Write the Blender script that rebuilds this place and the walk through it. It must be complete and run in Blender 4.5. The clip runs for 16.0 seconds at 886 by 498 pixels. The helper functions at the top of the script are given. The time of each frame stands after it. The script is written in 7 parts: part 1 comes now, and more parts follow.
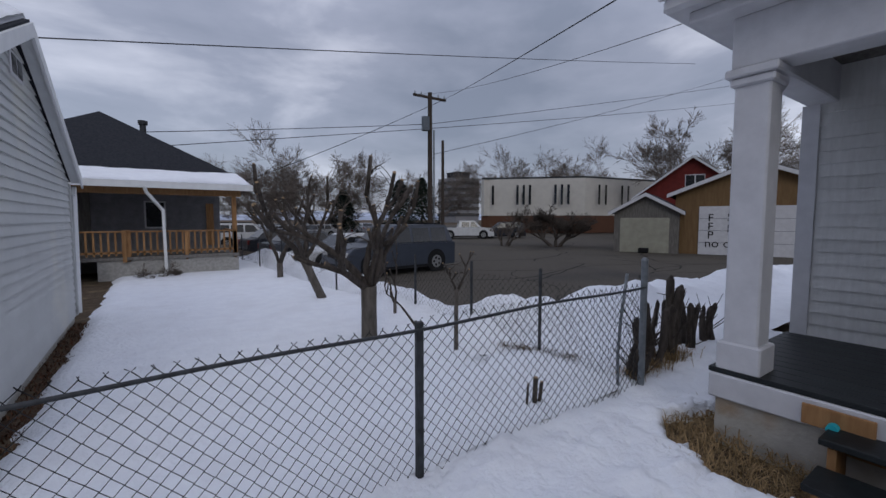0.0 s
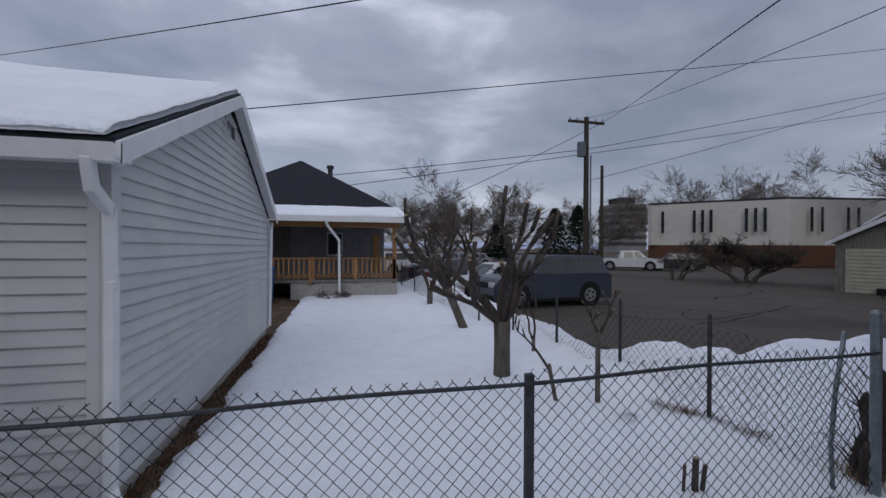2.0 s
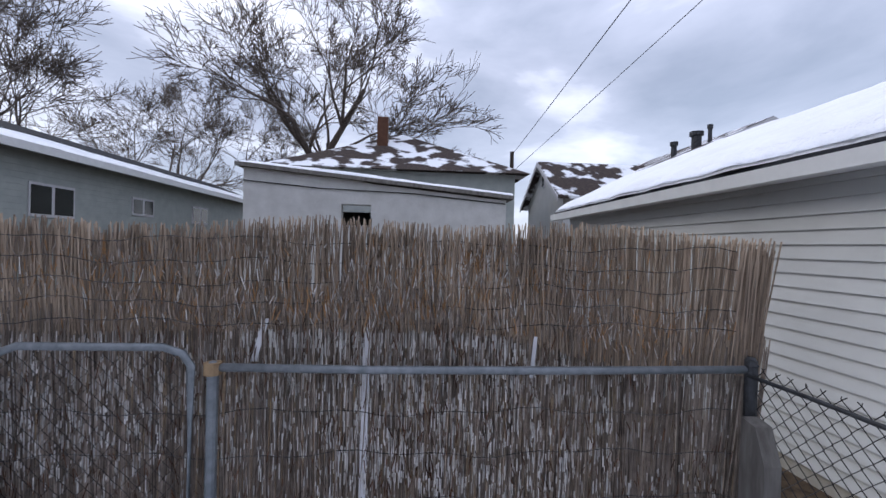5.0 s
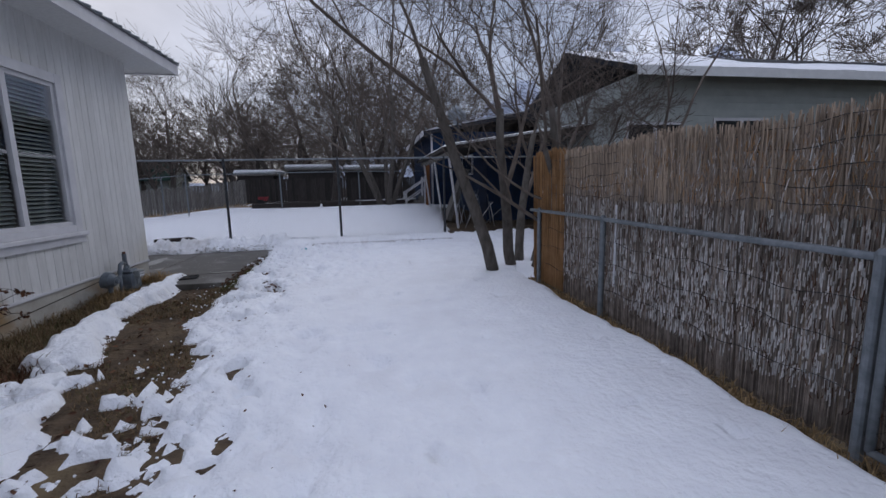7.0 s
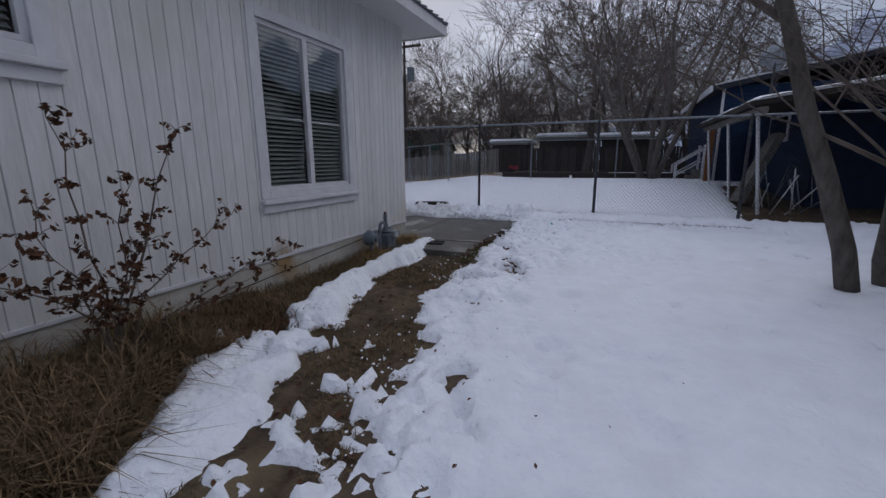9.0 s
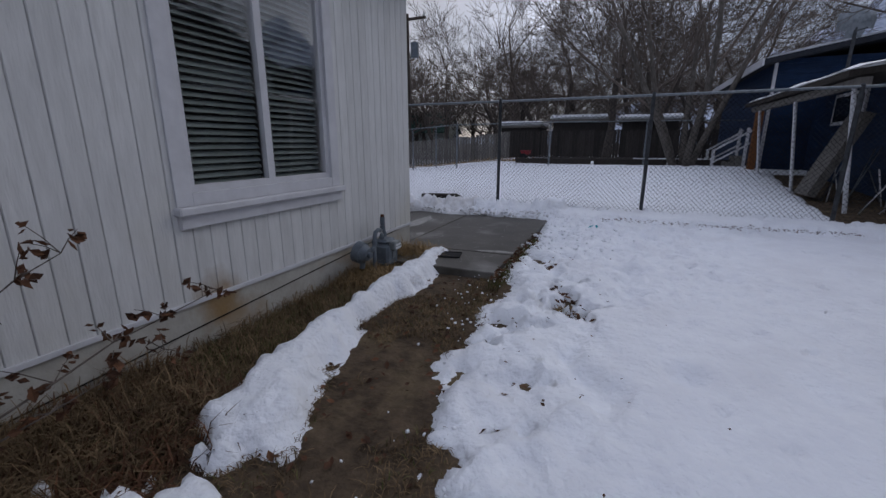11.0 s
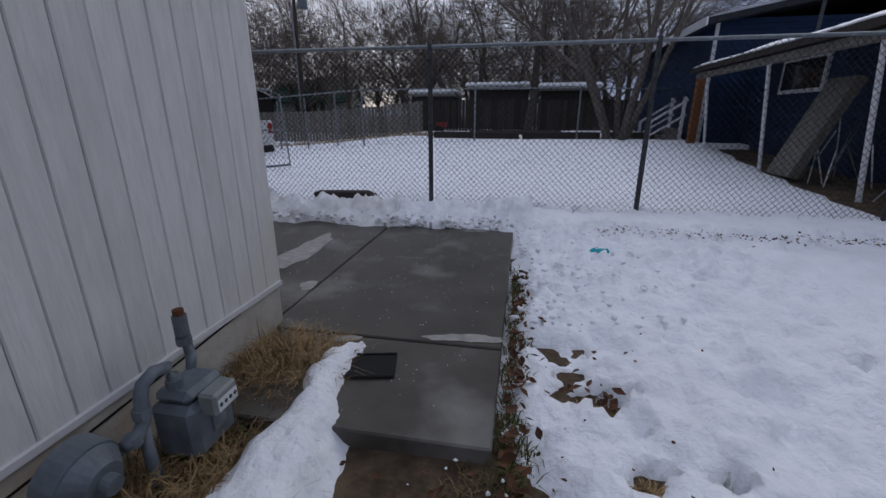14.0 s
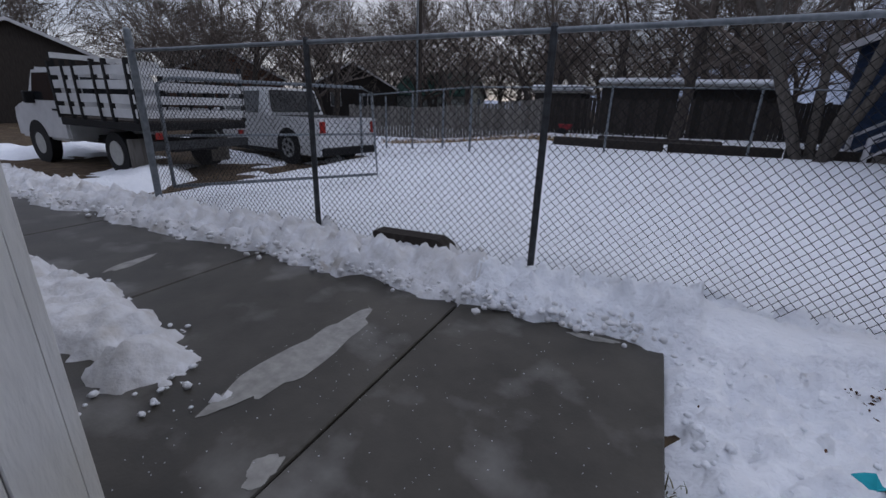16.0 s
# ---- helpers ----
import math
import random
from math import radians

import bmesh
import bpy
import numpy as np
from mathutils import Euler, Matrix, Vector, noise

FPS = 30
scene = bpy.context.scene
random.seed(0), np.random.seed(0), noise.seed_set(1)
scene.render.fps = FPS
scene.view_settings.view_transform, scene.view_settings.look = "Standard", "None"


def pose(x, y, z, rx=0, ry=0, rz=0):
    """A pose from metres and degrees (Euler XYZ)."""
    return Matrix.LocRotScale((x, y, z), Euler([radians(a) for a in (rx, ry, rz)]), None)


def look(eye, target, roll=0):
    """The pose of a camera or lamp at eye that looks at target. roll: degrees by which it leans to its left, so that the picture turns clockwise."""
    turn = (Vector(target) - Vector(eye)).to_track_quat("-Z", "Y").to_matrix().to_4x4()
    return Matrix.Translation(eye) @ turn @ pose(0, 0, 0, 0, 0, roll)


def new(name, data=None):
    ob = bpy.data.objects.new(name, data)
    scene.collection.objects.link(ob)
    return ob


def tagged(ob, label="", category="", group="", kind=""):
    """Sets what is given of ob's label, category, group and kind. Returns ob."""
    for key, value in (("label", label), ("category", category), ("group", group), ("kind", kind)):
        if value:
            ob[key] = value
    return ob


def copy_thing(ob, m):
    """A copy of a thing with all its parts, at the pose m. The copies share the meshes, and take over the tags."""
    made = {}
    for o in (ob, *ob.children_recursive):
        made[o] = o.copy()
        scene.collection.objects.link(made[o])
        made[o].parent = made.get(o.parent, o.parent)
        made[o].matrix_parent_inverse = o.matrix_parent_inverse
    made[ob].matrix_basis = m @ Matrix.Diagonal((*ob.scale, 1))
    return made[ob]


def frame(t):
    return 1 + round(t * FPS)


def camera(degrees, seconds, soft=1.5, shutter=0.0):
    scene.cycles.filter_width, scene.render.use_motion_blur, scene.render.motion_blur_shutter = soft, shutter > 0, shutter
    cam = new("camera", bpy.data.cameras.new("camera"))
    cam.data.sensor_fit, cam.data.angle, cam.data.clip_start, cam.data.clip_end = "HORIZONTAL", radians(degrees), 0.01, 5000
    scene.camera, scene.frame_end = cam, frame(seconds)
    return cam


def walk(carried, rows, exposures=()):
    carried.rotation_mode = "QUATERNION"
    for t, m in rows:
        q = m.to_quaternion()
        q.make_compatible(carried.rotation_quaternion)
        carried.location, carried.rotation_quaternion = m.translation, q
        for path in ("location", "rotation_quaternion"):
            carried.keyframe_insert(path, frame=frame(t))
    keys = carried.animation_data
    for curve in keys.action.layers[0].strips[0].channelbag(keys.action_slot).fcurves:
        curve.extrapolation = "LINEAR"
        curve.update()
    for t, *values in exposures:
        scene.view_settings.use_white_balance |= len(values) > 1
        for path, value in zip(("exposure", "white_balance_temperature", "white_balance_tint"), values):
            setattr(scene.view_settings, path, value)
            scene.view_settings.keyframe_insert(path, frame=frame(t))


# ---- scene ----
cam = camera(93.5, 16.0)
# seconds, eye, target, roll
PATH = [
    (0, (0.158, 0.642, 1.605), (1.298, 2.28, 1.462), 0.0),
    (0.5, (0.184, 0.694, 1.605), (1.158, 2.433, 1.436), 0.2),
    (1, (0.294, 0.737, 1.636), (0.985, 2.613, 1.592), 0.1),
    (1.5, (0.438, 0.737, 1.644), (1.028, 2.647, 1.672), 0.2),
    (2, (0.501, 0.758, 1.642), (0.974, 2.702, 1.635), 0.3),
    (2.5, (0.46, 0.823, 1.626), (0.718, 2.805, 1.574), 0.4),
    (3, (0.353, 0.931, 1.608), (0.113, 2.914, 1.509), 0.4),
    (3.5, (0.241, 1.004, 1.617), (-0.544, 2.841, 1.524), 0.5),
    (4, (0.127, 0.974, 1.619), (-1.249, 2.425, 1.575), 0.9),
    (4.2, (0.125, 0.991, 1.623), (-1.474, 2.191, 1.565), 1.1),
    (4.5, (0.108, 0.946, 1.608), (-1.718, 1.761, 1.579), 1.4),
    (5, (0.142, 0.923, 1.594), (-1.853, 1.059, 1.579), 1.4),
    (5.2, (0.153, 0.888, 1.585), (-1.837, 0.689, 1.569), 1.3),
    (7.3, (0.28, 0.264, 1.269), (0.226, -1.706, 0.928), -1.4),
    (7.5, (0.263, 0.193, 1.248), (0.362, -1.768, 0.866), -1.2),
    (8, (0.241, -0.107, 1.288), (0.689, -2.028, 0.956), -0.6),
    (8.5, (0.262, -0.363, 1.257), (0.935, -2.202, 0.851), -0.2),
    (9, (0.525, -0.723, 1.249), (1.281, -2.527, 0.832), -0.3),
    (9.2, (0.592, -0.844, 1.26), (1.381, -2.644, 0.892), -0.1),
    (11.3, (1.431, -2.423, 1.245), (2.19, -4.205, 0.749), 0.0),
    (11.5, (1.504, -2.579, 1.254), (2.342, -4.334, 0.789), 0.2),
    (12, (1.743, -2.953, 1.249), (2.467, -4.745, 0.735), 0.1),
    (12.5, (1.971, -3.398, 1.244), (2.502, -5.245, 0.691), -0.1),
    (13, (2.14, -3.865, 1.266), (2.721, -5.697, 0.711), -0.2),
    (13.5, (2.286, -4.294, 1.283), (2.736, -6.167, 0.746), -0.3),
    (14, (2.356, -4.721, 1.232), (2.705, -6.593, 0.621), -0.0),
    (14.5, (2.408, -5.214, 1.255), (2.901, -7.03, 0.577), 0.2),
    (15, (2.534, -5.722, 1.304), (3.015, -7.539, 0.62), 0.3),
    (15.5, (2.628, -6.173, 1.316), (3.163, -7.973, 0.626), 0.8),
    (16, (2.676, -6.544, 1.441), (3.507, -8.244, 0.794), 1.7),
]
EXPOSURES = [(0, -0.15), (2.5, -0.2), (3.5, -0.1), (4.2, 0.25), (5.0, 0.75), (5.4, 0.7), (7.0, 0.2), (7.5, 0.01), (9.0, -0.11), (11.5, -0.09), (14.0, -0.05), (16.0, -0.02)]
walk(cam, [(t, look(e, g, r)) for t, e, g, r in PATH], EXPOSURES)

# ---------- sky and sun ----------
world = bpy.data.worlds.new("overcast_sky")
scene.world = world
world.use_nodes = True
wn = world.node_tree
wn.nodes.clear()


def wnode(kind, **kw):
    n = wn.nodes.new(kind)
    for k, v in kw.items():
        n.inputs[k].default_value = v
    return n


w_out = wn.nodes.new("ShaderNodeOutputWorld")
w_bg = wnode("ShaderNodeBackground", Strength=1.0)
w_tc = wn.nodes.new("ShaderNodeTexCoord")
w_sky = wn.nodes.new("ShaderNodeTexSky")
w_sky.sky_type, w_sky.sun_disc, w_sky.sun_elevation, w_sky.sun_rotation = "NISHITA", False, radians(32), radians(150)
w_map = wn.nodes.new("ShaderNodeMapping")
w_map.inputs["Scale"].default_value = (1.0, 1.0, 2.6)
w_n1 = wnode("ShaderNodeTexNoise", Scale=2.2, Detail=7.0, Roughness=0.52, Distortion=0.25)
w_r1 = wn.nodes.new("ShaderNodeValToRGB")
w_r1.color_ramp.elements[0].position, w_r1.color_ramp.elements[0].color = 0.34, (0.215, 0.240, 0.318, 1)
w_r1.color_ramp.elements[1].position, w_r1.color_ramp.elements[1].color = 0.72, (0.70, 0.72, 0.84, 1)
e_mid = w_r1.color_ramp.elements.new(0.53)
e_mid.color = (0.325, 0.348, 0.446, 1)
# an overcast sky is brighter overhead than low down
w_sep = wn.nodes.new("ShaderNodeSeparateXYZ")
w_rng = wn.nodes.new("ShaderNodeMapRange")
for k, v in (("From Min", 0.35), ("From Max", 1.0), ("To Min", 1.0), ("To Max", 2.1)):
    w_rng.inputs[k].default_value = v
w_mul = wn.nodes.new("ShaderNodeVectorMath")
w_mul.operation = "SCALE"
w_add = wn.nodes.new("ShaderNodeMix")
w_add.data_type, w_add.blend_type = "RGBA", "ADD"
w_add.inputs["Factor"].default_value = 0.02
wl = wn.links.new
wl(w_tc.outputs["Generated"], w_map.inputs["Vector"])
wl(w_map.outputs["Vector"], w_n1.inputs["Vector"])
wl(w_n1.outputs["Fac"], w_r1.inputs["Fac"])
wl(w_tc.outputs["Generated"], w_sep.inputs["Vector"])
wl(w_sep.outputs["Z"], w_rng.inputs["Value"])
wl(w_r1.outputs["Color"], w_mul.inputs[0])
wl(w_rng.outputs["Result"], w_mul.inputs["Scale"])
wl(w_mul.outputs["Vector"], w_add.inputs[6])
wl(w_sky.outputs["Color"], w_add.inputs[7])
wl(w_add.outputs[2], w_bg.inputs["Color"])
wl(w_bg.outputs["Background"], w_out.inputs["Surface"])

sun = new("sun", bpy.data.lights.new("sun", "SUN"))
sun.data.energy, sun.data.angle, sun.data.color = 0.5, radians(25), (1.0, 0.96, 0.9)
sun.matrix_world = pose(0, 0, 30, 58, 0, -30)

# ---------- materials ----------
MATS = {}


def mat(name, c1, c2=None, rough=0.7, scale=8.0, detail=5.0, bump=0.0, bscale=None, metal=0.0, island=0.0, objrand=0.0,
        stretch=(1, 1, 1), spec=0.18, stain=None, stain_scale=1.2, stain_at=(0.55, 0.7)):
    """A surface with two scales of variation: grain between c1 and c2, and broad stains."""
    if name in MATS:
        return MATS[name]
    m = bpy.data.materials.new(name)
    m.use_nodes = True
    nt = m.node_tree
    b = nt.nodes["Principled BSDF"]
    link = nt.links.new
    b.inputs["Roughness"].default_value = rough
    b.inputs["Metallic"].default_value = metal
    b.inputs["Specular IOR Level"].default_value = spec
    tc = nt.nodes.new("ShaderNodeTexCoord")
    mp = nt.nodes.new("ShaderNodeMapping")
    mp.inputs["Scale"].default_value = stretch
    link(tc.outputs["Object"], mp.inputs["Vector"])
    n = nt.nodes.new("ShaderNodeTexNoise")
    n.inputs["Scale"].default_value, n.inputs["Detail"].default_value, n.inputs["Roughness"].default_value = scale, detail, 0.6
    link(mp.outputs["Vector"], n.inputs["Vector"])
    c2 = c2 or tuple(x * 0.8 for x in c1)
    ramp = nt.nodes.new("ShaderNodeValToRGB")
    ramp.color_ramp.elements[0].position, ramp.color_ramp.elements[0].color = 0.32, (*c1, 1)
    ramp.color_ramp.elements[1].position, ramp.color_ramp.elements[1].color = 0.68, (*c2, 1)
    link(n.outputs["Fac"], ramp.inputs["Fac"])
    col = ramp.outputs["Color"]
    if stain:
        n2 = nt.nodes.new("ShaderNodeTexNoise")
        n2.inputs["Scale"].default_value, n2.inputs["Detail"].default_value = stain_scale, 6.0
        link(tc.outputs["Object"], n2.inputs["Vector"])
        r2 = nt.nodes.new("ShaderNodeMapRange")
        r2.inputs["From Min"].default_value, r2.inputs["From Max"].default_value = stain_at
        link(n2.outputs["Fac"], r2.inputs["Value"])
        mx = nt.nodes.new("ShaderNodeMix")
        mx.data_type = "RGBA"
        link(r2.outputs["Result"], mx.inputs["Factor"])
        link(col, mx.inputs[6])
        mx.inputs[7].default_value = (*stain, 1)
        col = mx.outputs[2]
    if island or objrand:
        src = nt.nodes.new("ShaderNodeNewGeometry").outputs["Random Per Island"] if island else nt.nodes.new("ShaderNodeObjectInfo").outputs["Random"]
        amt = island or objrand
        mr = nt.nodes.new("ShaderNodeMapRange")
        mr.inputs["To Min"].default_value, mr.inputs["To Max"].default_value = 1 - amt, 1 + amt
        link(src, mr.inputs["Value"])
        sc = nt.nodes.new("ShaderNodeVectorMath")
        sc.operation = "SCALE"
        link(col, sc.inputs[0])
        link(mr.outputs["Result"], sc.inputs["Scale"])
        col = sc.outputs["Vector"]
    link(col, b.inputs["Base Color"])
    if bump:
        nb = nt.nodes.new("ShaderNodeTexNoise")
        nb.inputs["Scale"].default_value, nb.inputs["Detail"].default_value = bscale or scale * 3, 6.0
        link(mp.outputs["Vector"], nb.inputs["Vector"])
        bp = nt.nodes.new("ShaderNodeBump")
        bp.inputs["Strength"].default_value, bp.inputs["Distance"].default_value = 0.8, bump
        link(nb.outputs["Fac"], bp.inputs["Height"])
        link(bp.outputs["Normal"], b.inputs["Normal"])
    MATS[name] = m
    return m


SNOW = mat("snow", (0.86, 0.88, 0.91), (0.80, 0.82, 0.86), rough=0.65, scale=5, bump=0.034, bscale=20, stain=(0.76, 0.77, 0.80), stain_scale=1.6, stain_at=(0.5, 0.8))
SNOW_DIRTY = mat("dirty_snow", (0.80, 0.81, 0.84), (0.62, 0.61, 0.60), rough=0.7, scale=7, bump=0.02, bscale=16, stain=(0.40, 0.36, 0.31), stain_scale=3.2, stain_at=(0.60, 0.80))
EARTH = mat("earth", (0.120, 0.086, 0.056), (0.045, 0.032, 0.021), rough=0.95, scale=9, bump=0.03, bscale=26, stain=(0.16, 0.12, 0.07), stain_scale=2.0)
ASPHALT = mat("asphalt", (0.090, 0.078, 0.062), (0.060, 0.053, 0.044), rough=0.85, scale=24, bump=0.004, bscale=120, stain=(0.050, 0.045, 0.040), stain_scale=0.16)
CRACK = mat("crack", (0.012, 0.011, 0.010), rough=0.95)
CONCRETE_WET = mat("wet_concrete", (0.085, 0.078, 0.066), (0.052, 0.048, 0.041), rough=0.45, scale=2.2, bump=0.0015, bscale=60, spec=0.22, stain=(0.20, 0.193, 0.18), stain_scale=1.7, stain_at=(0.55, 0.74))
CONCRETE_DRY = mat("dry_concrete", (0.38, 0.37, 0.345), (0.25, 0.243, 0.228), rough=0.8, scale=12, bump=0.002)
FOUND = mat("foundation_paint", (0.46, 0.45, 0.41), (0.36, 0.34, 0.30), rough=0.85, scale=5, bump=0.006, bscale=30, stain=(0.33, 0.24, 0.15), stain_scale=2.2, stain_at=(0.55, 0.75))
WHITE_WOOD = mat("white_painted_wood", (0.64, 0.64, 0.63), (0.55, 0.55, 0.54), rough=0.6, scale=4, bump=0.004, bscale=14, stretch=(6, 6, 1), objrand=0.05, stain=(0.56, 0.55, 0.51), stain_scale=0.9)
WHITE_TRIM = mat("white_trim", (0.60, 0.60, 0.62), (0.52, 0.52, 0.54), rough=0.5, scale=6, bump=0.002, bscale=30)
VINYL = mat("vinyl_siding", (0.53, 0.54, 0.535), (0.47, 0.48, 0.475), rough=0.5, scale=2.2, bump=0.001, bscale=40, objrand=0.03, stain=(0.62, 0.60, 0.53), stain_scale=0.8, stain_at=(0.55, 0.85))
ALU = mat("white_aluminium", (0.72, 0.73, 0.73), (0.64, 0.65, 0.65), rough=0.4, scale=5)
SHINGLE = mat("dark_shingle", (0.020, 0.022, 0.027), (0.034, 0.036, 0.043), rough=0.9, scale=14, bump=0.01, bscale=40)
SHINGLE_BR = mat("brown_shingle", (0.075, 0.056, 0.048), (0.035, 0.028, 0.026), rough=0.9, scale=10, bump=0.01, bscale=30, stain=(0.8, 0.82, 0.86), stain_scale=1.1, stain_at=(0.50, 0.56))
GALV = mat("galvanised_steel", (0.24, 0.26, 0.28), (0.15, 0.17, 0.185), rough=0.5, scale=18, metal=0.5, bump=0.001)
GALV_DARK = mat("weathered_steel", (0.070, 0.075, 0.082), (0.035, 0.036, 0.038), rough=0.6, scale=14, metal=0.3, bump=0.002)
WIRE = mat("chain_wire", (0.034, 0.034, 0.036), (0.018, 0.017, 0.017), rough=0.5, scale=20, metal=0.5)
CABLE = mat("black_cable", (0.012, 0.012, 0.013), rough=0.6)
BARK = mat("bark", (0.095, 0.080, 0.068), (0.038, 0.032, 0.028), rough=0.95, scale=7, bump=0.02, bscale=18, stretch=(3, 3, 0.8))
BARK_PALE = mat("pale_bark", (0.14, 0.125, 0.11), (0.070, 0.062, 0.054), rough=0.95, scale=6, bump=0.015, bscale=18, stretch=(2.5, 2.5, 0.8))
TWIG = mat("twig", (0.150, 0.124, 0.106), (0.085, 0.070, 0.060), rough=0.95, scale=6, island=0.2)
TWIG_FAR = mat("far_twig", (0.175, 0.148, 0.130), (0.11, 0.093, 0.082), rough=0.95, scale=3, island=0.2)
CUT = mat("cut_wood", (0.34, 0.24, 0.14), (0.22, 0.15, 0.09), rough=0.9, scale=20)
WOODPOLE = mat("pole_wood", (0.075, 0.060, 0.050), (0.040, 0.033, 0.028), rough=0.95, scale=4, stretch=(5, 5, 0.4), bump=0.01)
CEDAR = mat("cedar", (0.36, 0.20, 0.090), (0.24, 0.125, 0.055), rough=0.75, scale=5, stretch=(4, 4, 0.6), objrand=0.15)
REED_TOP = mat("reed_upper", (0.44, 0.350, 0.265), (0.28, 0.222, 0.175), rough=0.9, scale=3, island=0.38, stretch=(1, 1, 0.6))
REED_LOW = mat("reed_lower", (0.36, 0.305, 0.262), (0.185, 0.155, 0.135), rough=0.9, scale=9, island=0.5, stretch=(2, 2, 1.5))
REED_PALE = mat("reed_pale", (0.70, 0.69, 0.68), (0.42, 0.39, 0.36), rough=0.85, scale=9, island=0.3, stretch=(2, 2, 2))
REED_NEW = mat("reed_new", (0.40, 0.235, 0.115), (0.27, 0.15, 0.07), rough=0.85, scale=4, island=0.25)
DRY_GRASS = mat("dry_grass", (0.21, 0.145, 0.080), (0.085, 0.056, 0.032), rough=0.9, scale=6, island=0.45)
STRAW = mat("straw", (0.36, 0.25, 0.13), (0.19, 0.125, 0.06), rough=0.9, scale=6, island=0.4)
GRASS_GREEN = mat("green_grass", (0.075, 0.090, 0.030), (0.12, 0.10, 0.045), rough=0.9, scale=8, island=0.4)
LEAF = mat("dead_leaf", (0.125, 0.058, 0.030), (0.050, 0.026, 0.017), rough=0.8, scale=12, island=0.5)
DECK = mat("dark_deck_paint", (0.022, 0.026, 0.028), (0.012, 0.014, 0.015), rough=0.45, scale=6, objrand=0.2, bump=0.002)
GLASS_DARK = mat("dark_glass", (0.012, 0.014, 0.016), (0.02, 0.022, 0.024), rough=0.08, scale=2, spec=0.6)
BLIND = mat("blind_slat", (0.21, 0.245, 0.235), (0.17, 0.20, 0.19), rough=0.6, scale=4)
BLOCK_WALL = mat("white_block", (0.66, 0.66, 0.64), (0.55, 0.55, 0.53), rough=0.8, scale=4, bump=0.006, bscale=20, stain=(0.45, 0.43, 0.38), stain_scale=1.0, stain_at=(0.58, 0.8))
GREYBLOCK = mat("grey_block", (0.25, 0.25, 0.26), (0.18, 0.18, 0.19), rough=0.9, scale=5, bump=0.005)
GREEN_SIDING = mat("pale_green_siding", (0.40, 0.43, 0.41), (0.33, 0.36, 0.345), rough=0.7, scale=3)
BLUE = mat("blue_siding", (0.008, 0.026, 0.070), (0.005, 0.017, 0.045), rough=0.6, scale=4, objrand=0.1)
BRICK = mat("brown_brick", (0.12, 0.060, 0.038), (0.09, 0.045, 0.03), rough=0.9, scale=6)
STUCCO = mat("cream_stucco", (0.56, 0.54, 0.49), (0.50, 0.48, 0.44), rough=0.85, scale=1.2)
RED = mat("red_siding", (0.15, 0.022, 0.018), (0.10, 0.016, 0.014), rough=0.7, scale=3)
TAN = mat("tan_board", (0.20, 0.125, 0.060), (0.15, 0.092, 0.045), rough=0.75, scale=3, stretch=(3, 3, 0.5))
BEIGE = mat("beige_door", (0.38, 0.37, 0.30), (0.30, 0.29, 0.235), rough=0.6, scale=3)
GREY_BOARD = mat("grey_weathered_board", (0.20, 0.19, 0.175), (0.11, 0.10, 0.09), rough=0.9, scale=5, stretch=(4, 4, 0.6), objrand=0.2, bump=0.004)
DARK_BOARD = mat("dark_weathered_board", (0.050, 0.043, 0.038), (0.028, 0.024, 0.021), rough=0.9, scale=5, stretch=(4, 4, 0.6), objrand=0.3)
RUBBER = mat("rubber", (0.018, 0.018, 0.019), rough=0.8)
CHROME = mat("rim_metal", (0.45, 0.46, 0.47), rough=0.35, metal=0.8)
PAINT = {k: mat(k + "_car_paint", c, rough=0.28, scale=3, spec=0.5) for k, c in dict(
    blue_grey=(0.045, 0.055, 0.077), white=(0.62, 0.63, 0.64), grey=(0.085, 0.095, 0.11), dark=(0.028, 0.032, 0.042), red=(0.16, 0.02, 0.02), silver=(0.34, 0.35, 0.37)).items()}
METER = mat("grey_meter_paint", (0.15, 0.175, 0.20), (0.10, 0.115, 0.13), rough=0.5, scale=10, bump=0.002, metal=0.1)
RUST = mat("rust", (0.15, 0.065, 0.03), (0.07, 0.03, 0.016), rough=0.9, scale=14)
TEAL = mat("teal_plastic", (0.03, 0.43, 0.50), rough=0.5)
RED_PL = mat("red_plastic", (0.30, 0.02, 0.02), rough=0.5)
BLUE_PL = mat("blue_plastic", (0.02, 0.10, 0.30), rough=0.4)
GREEN_ROOF = mat("green_metal_roof", (0.03, 0.085, 0.065), rough=0.6)
EVERGREEN = mat("evergreen", (0.016, 0.026, 0.018), (0.010, 0.017, 0.012), rough=0.9, scale=4, island=0.3)
# snow and rock, with the pale blue of distance haze mixed into the colours
MOUNTAIN = mat("hazy_snowy_mountain", (0.55, 0.60, 0.70), (0.20, 0.235, 0.31), rough=0.9, scale=0.012, detail=9)
BLACK = mat("black_paint", (0.012, 0.012, 0.013), rough=0.6)
ORANGE_LENS = mat("red_lens", (0.30, 0.02, 0.015), rough=0.3)
HEADLIGHT = mat("clear_lens", (0.5, 0.5, 0.5), rough=0.15)



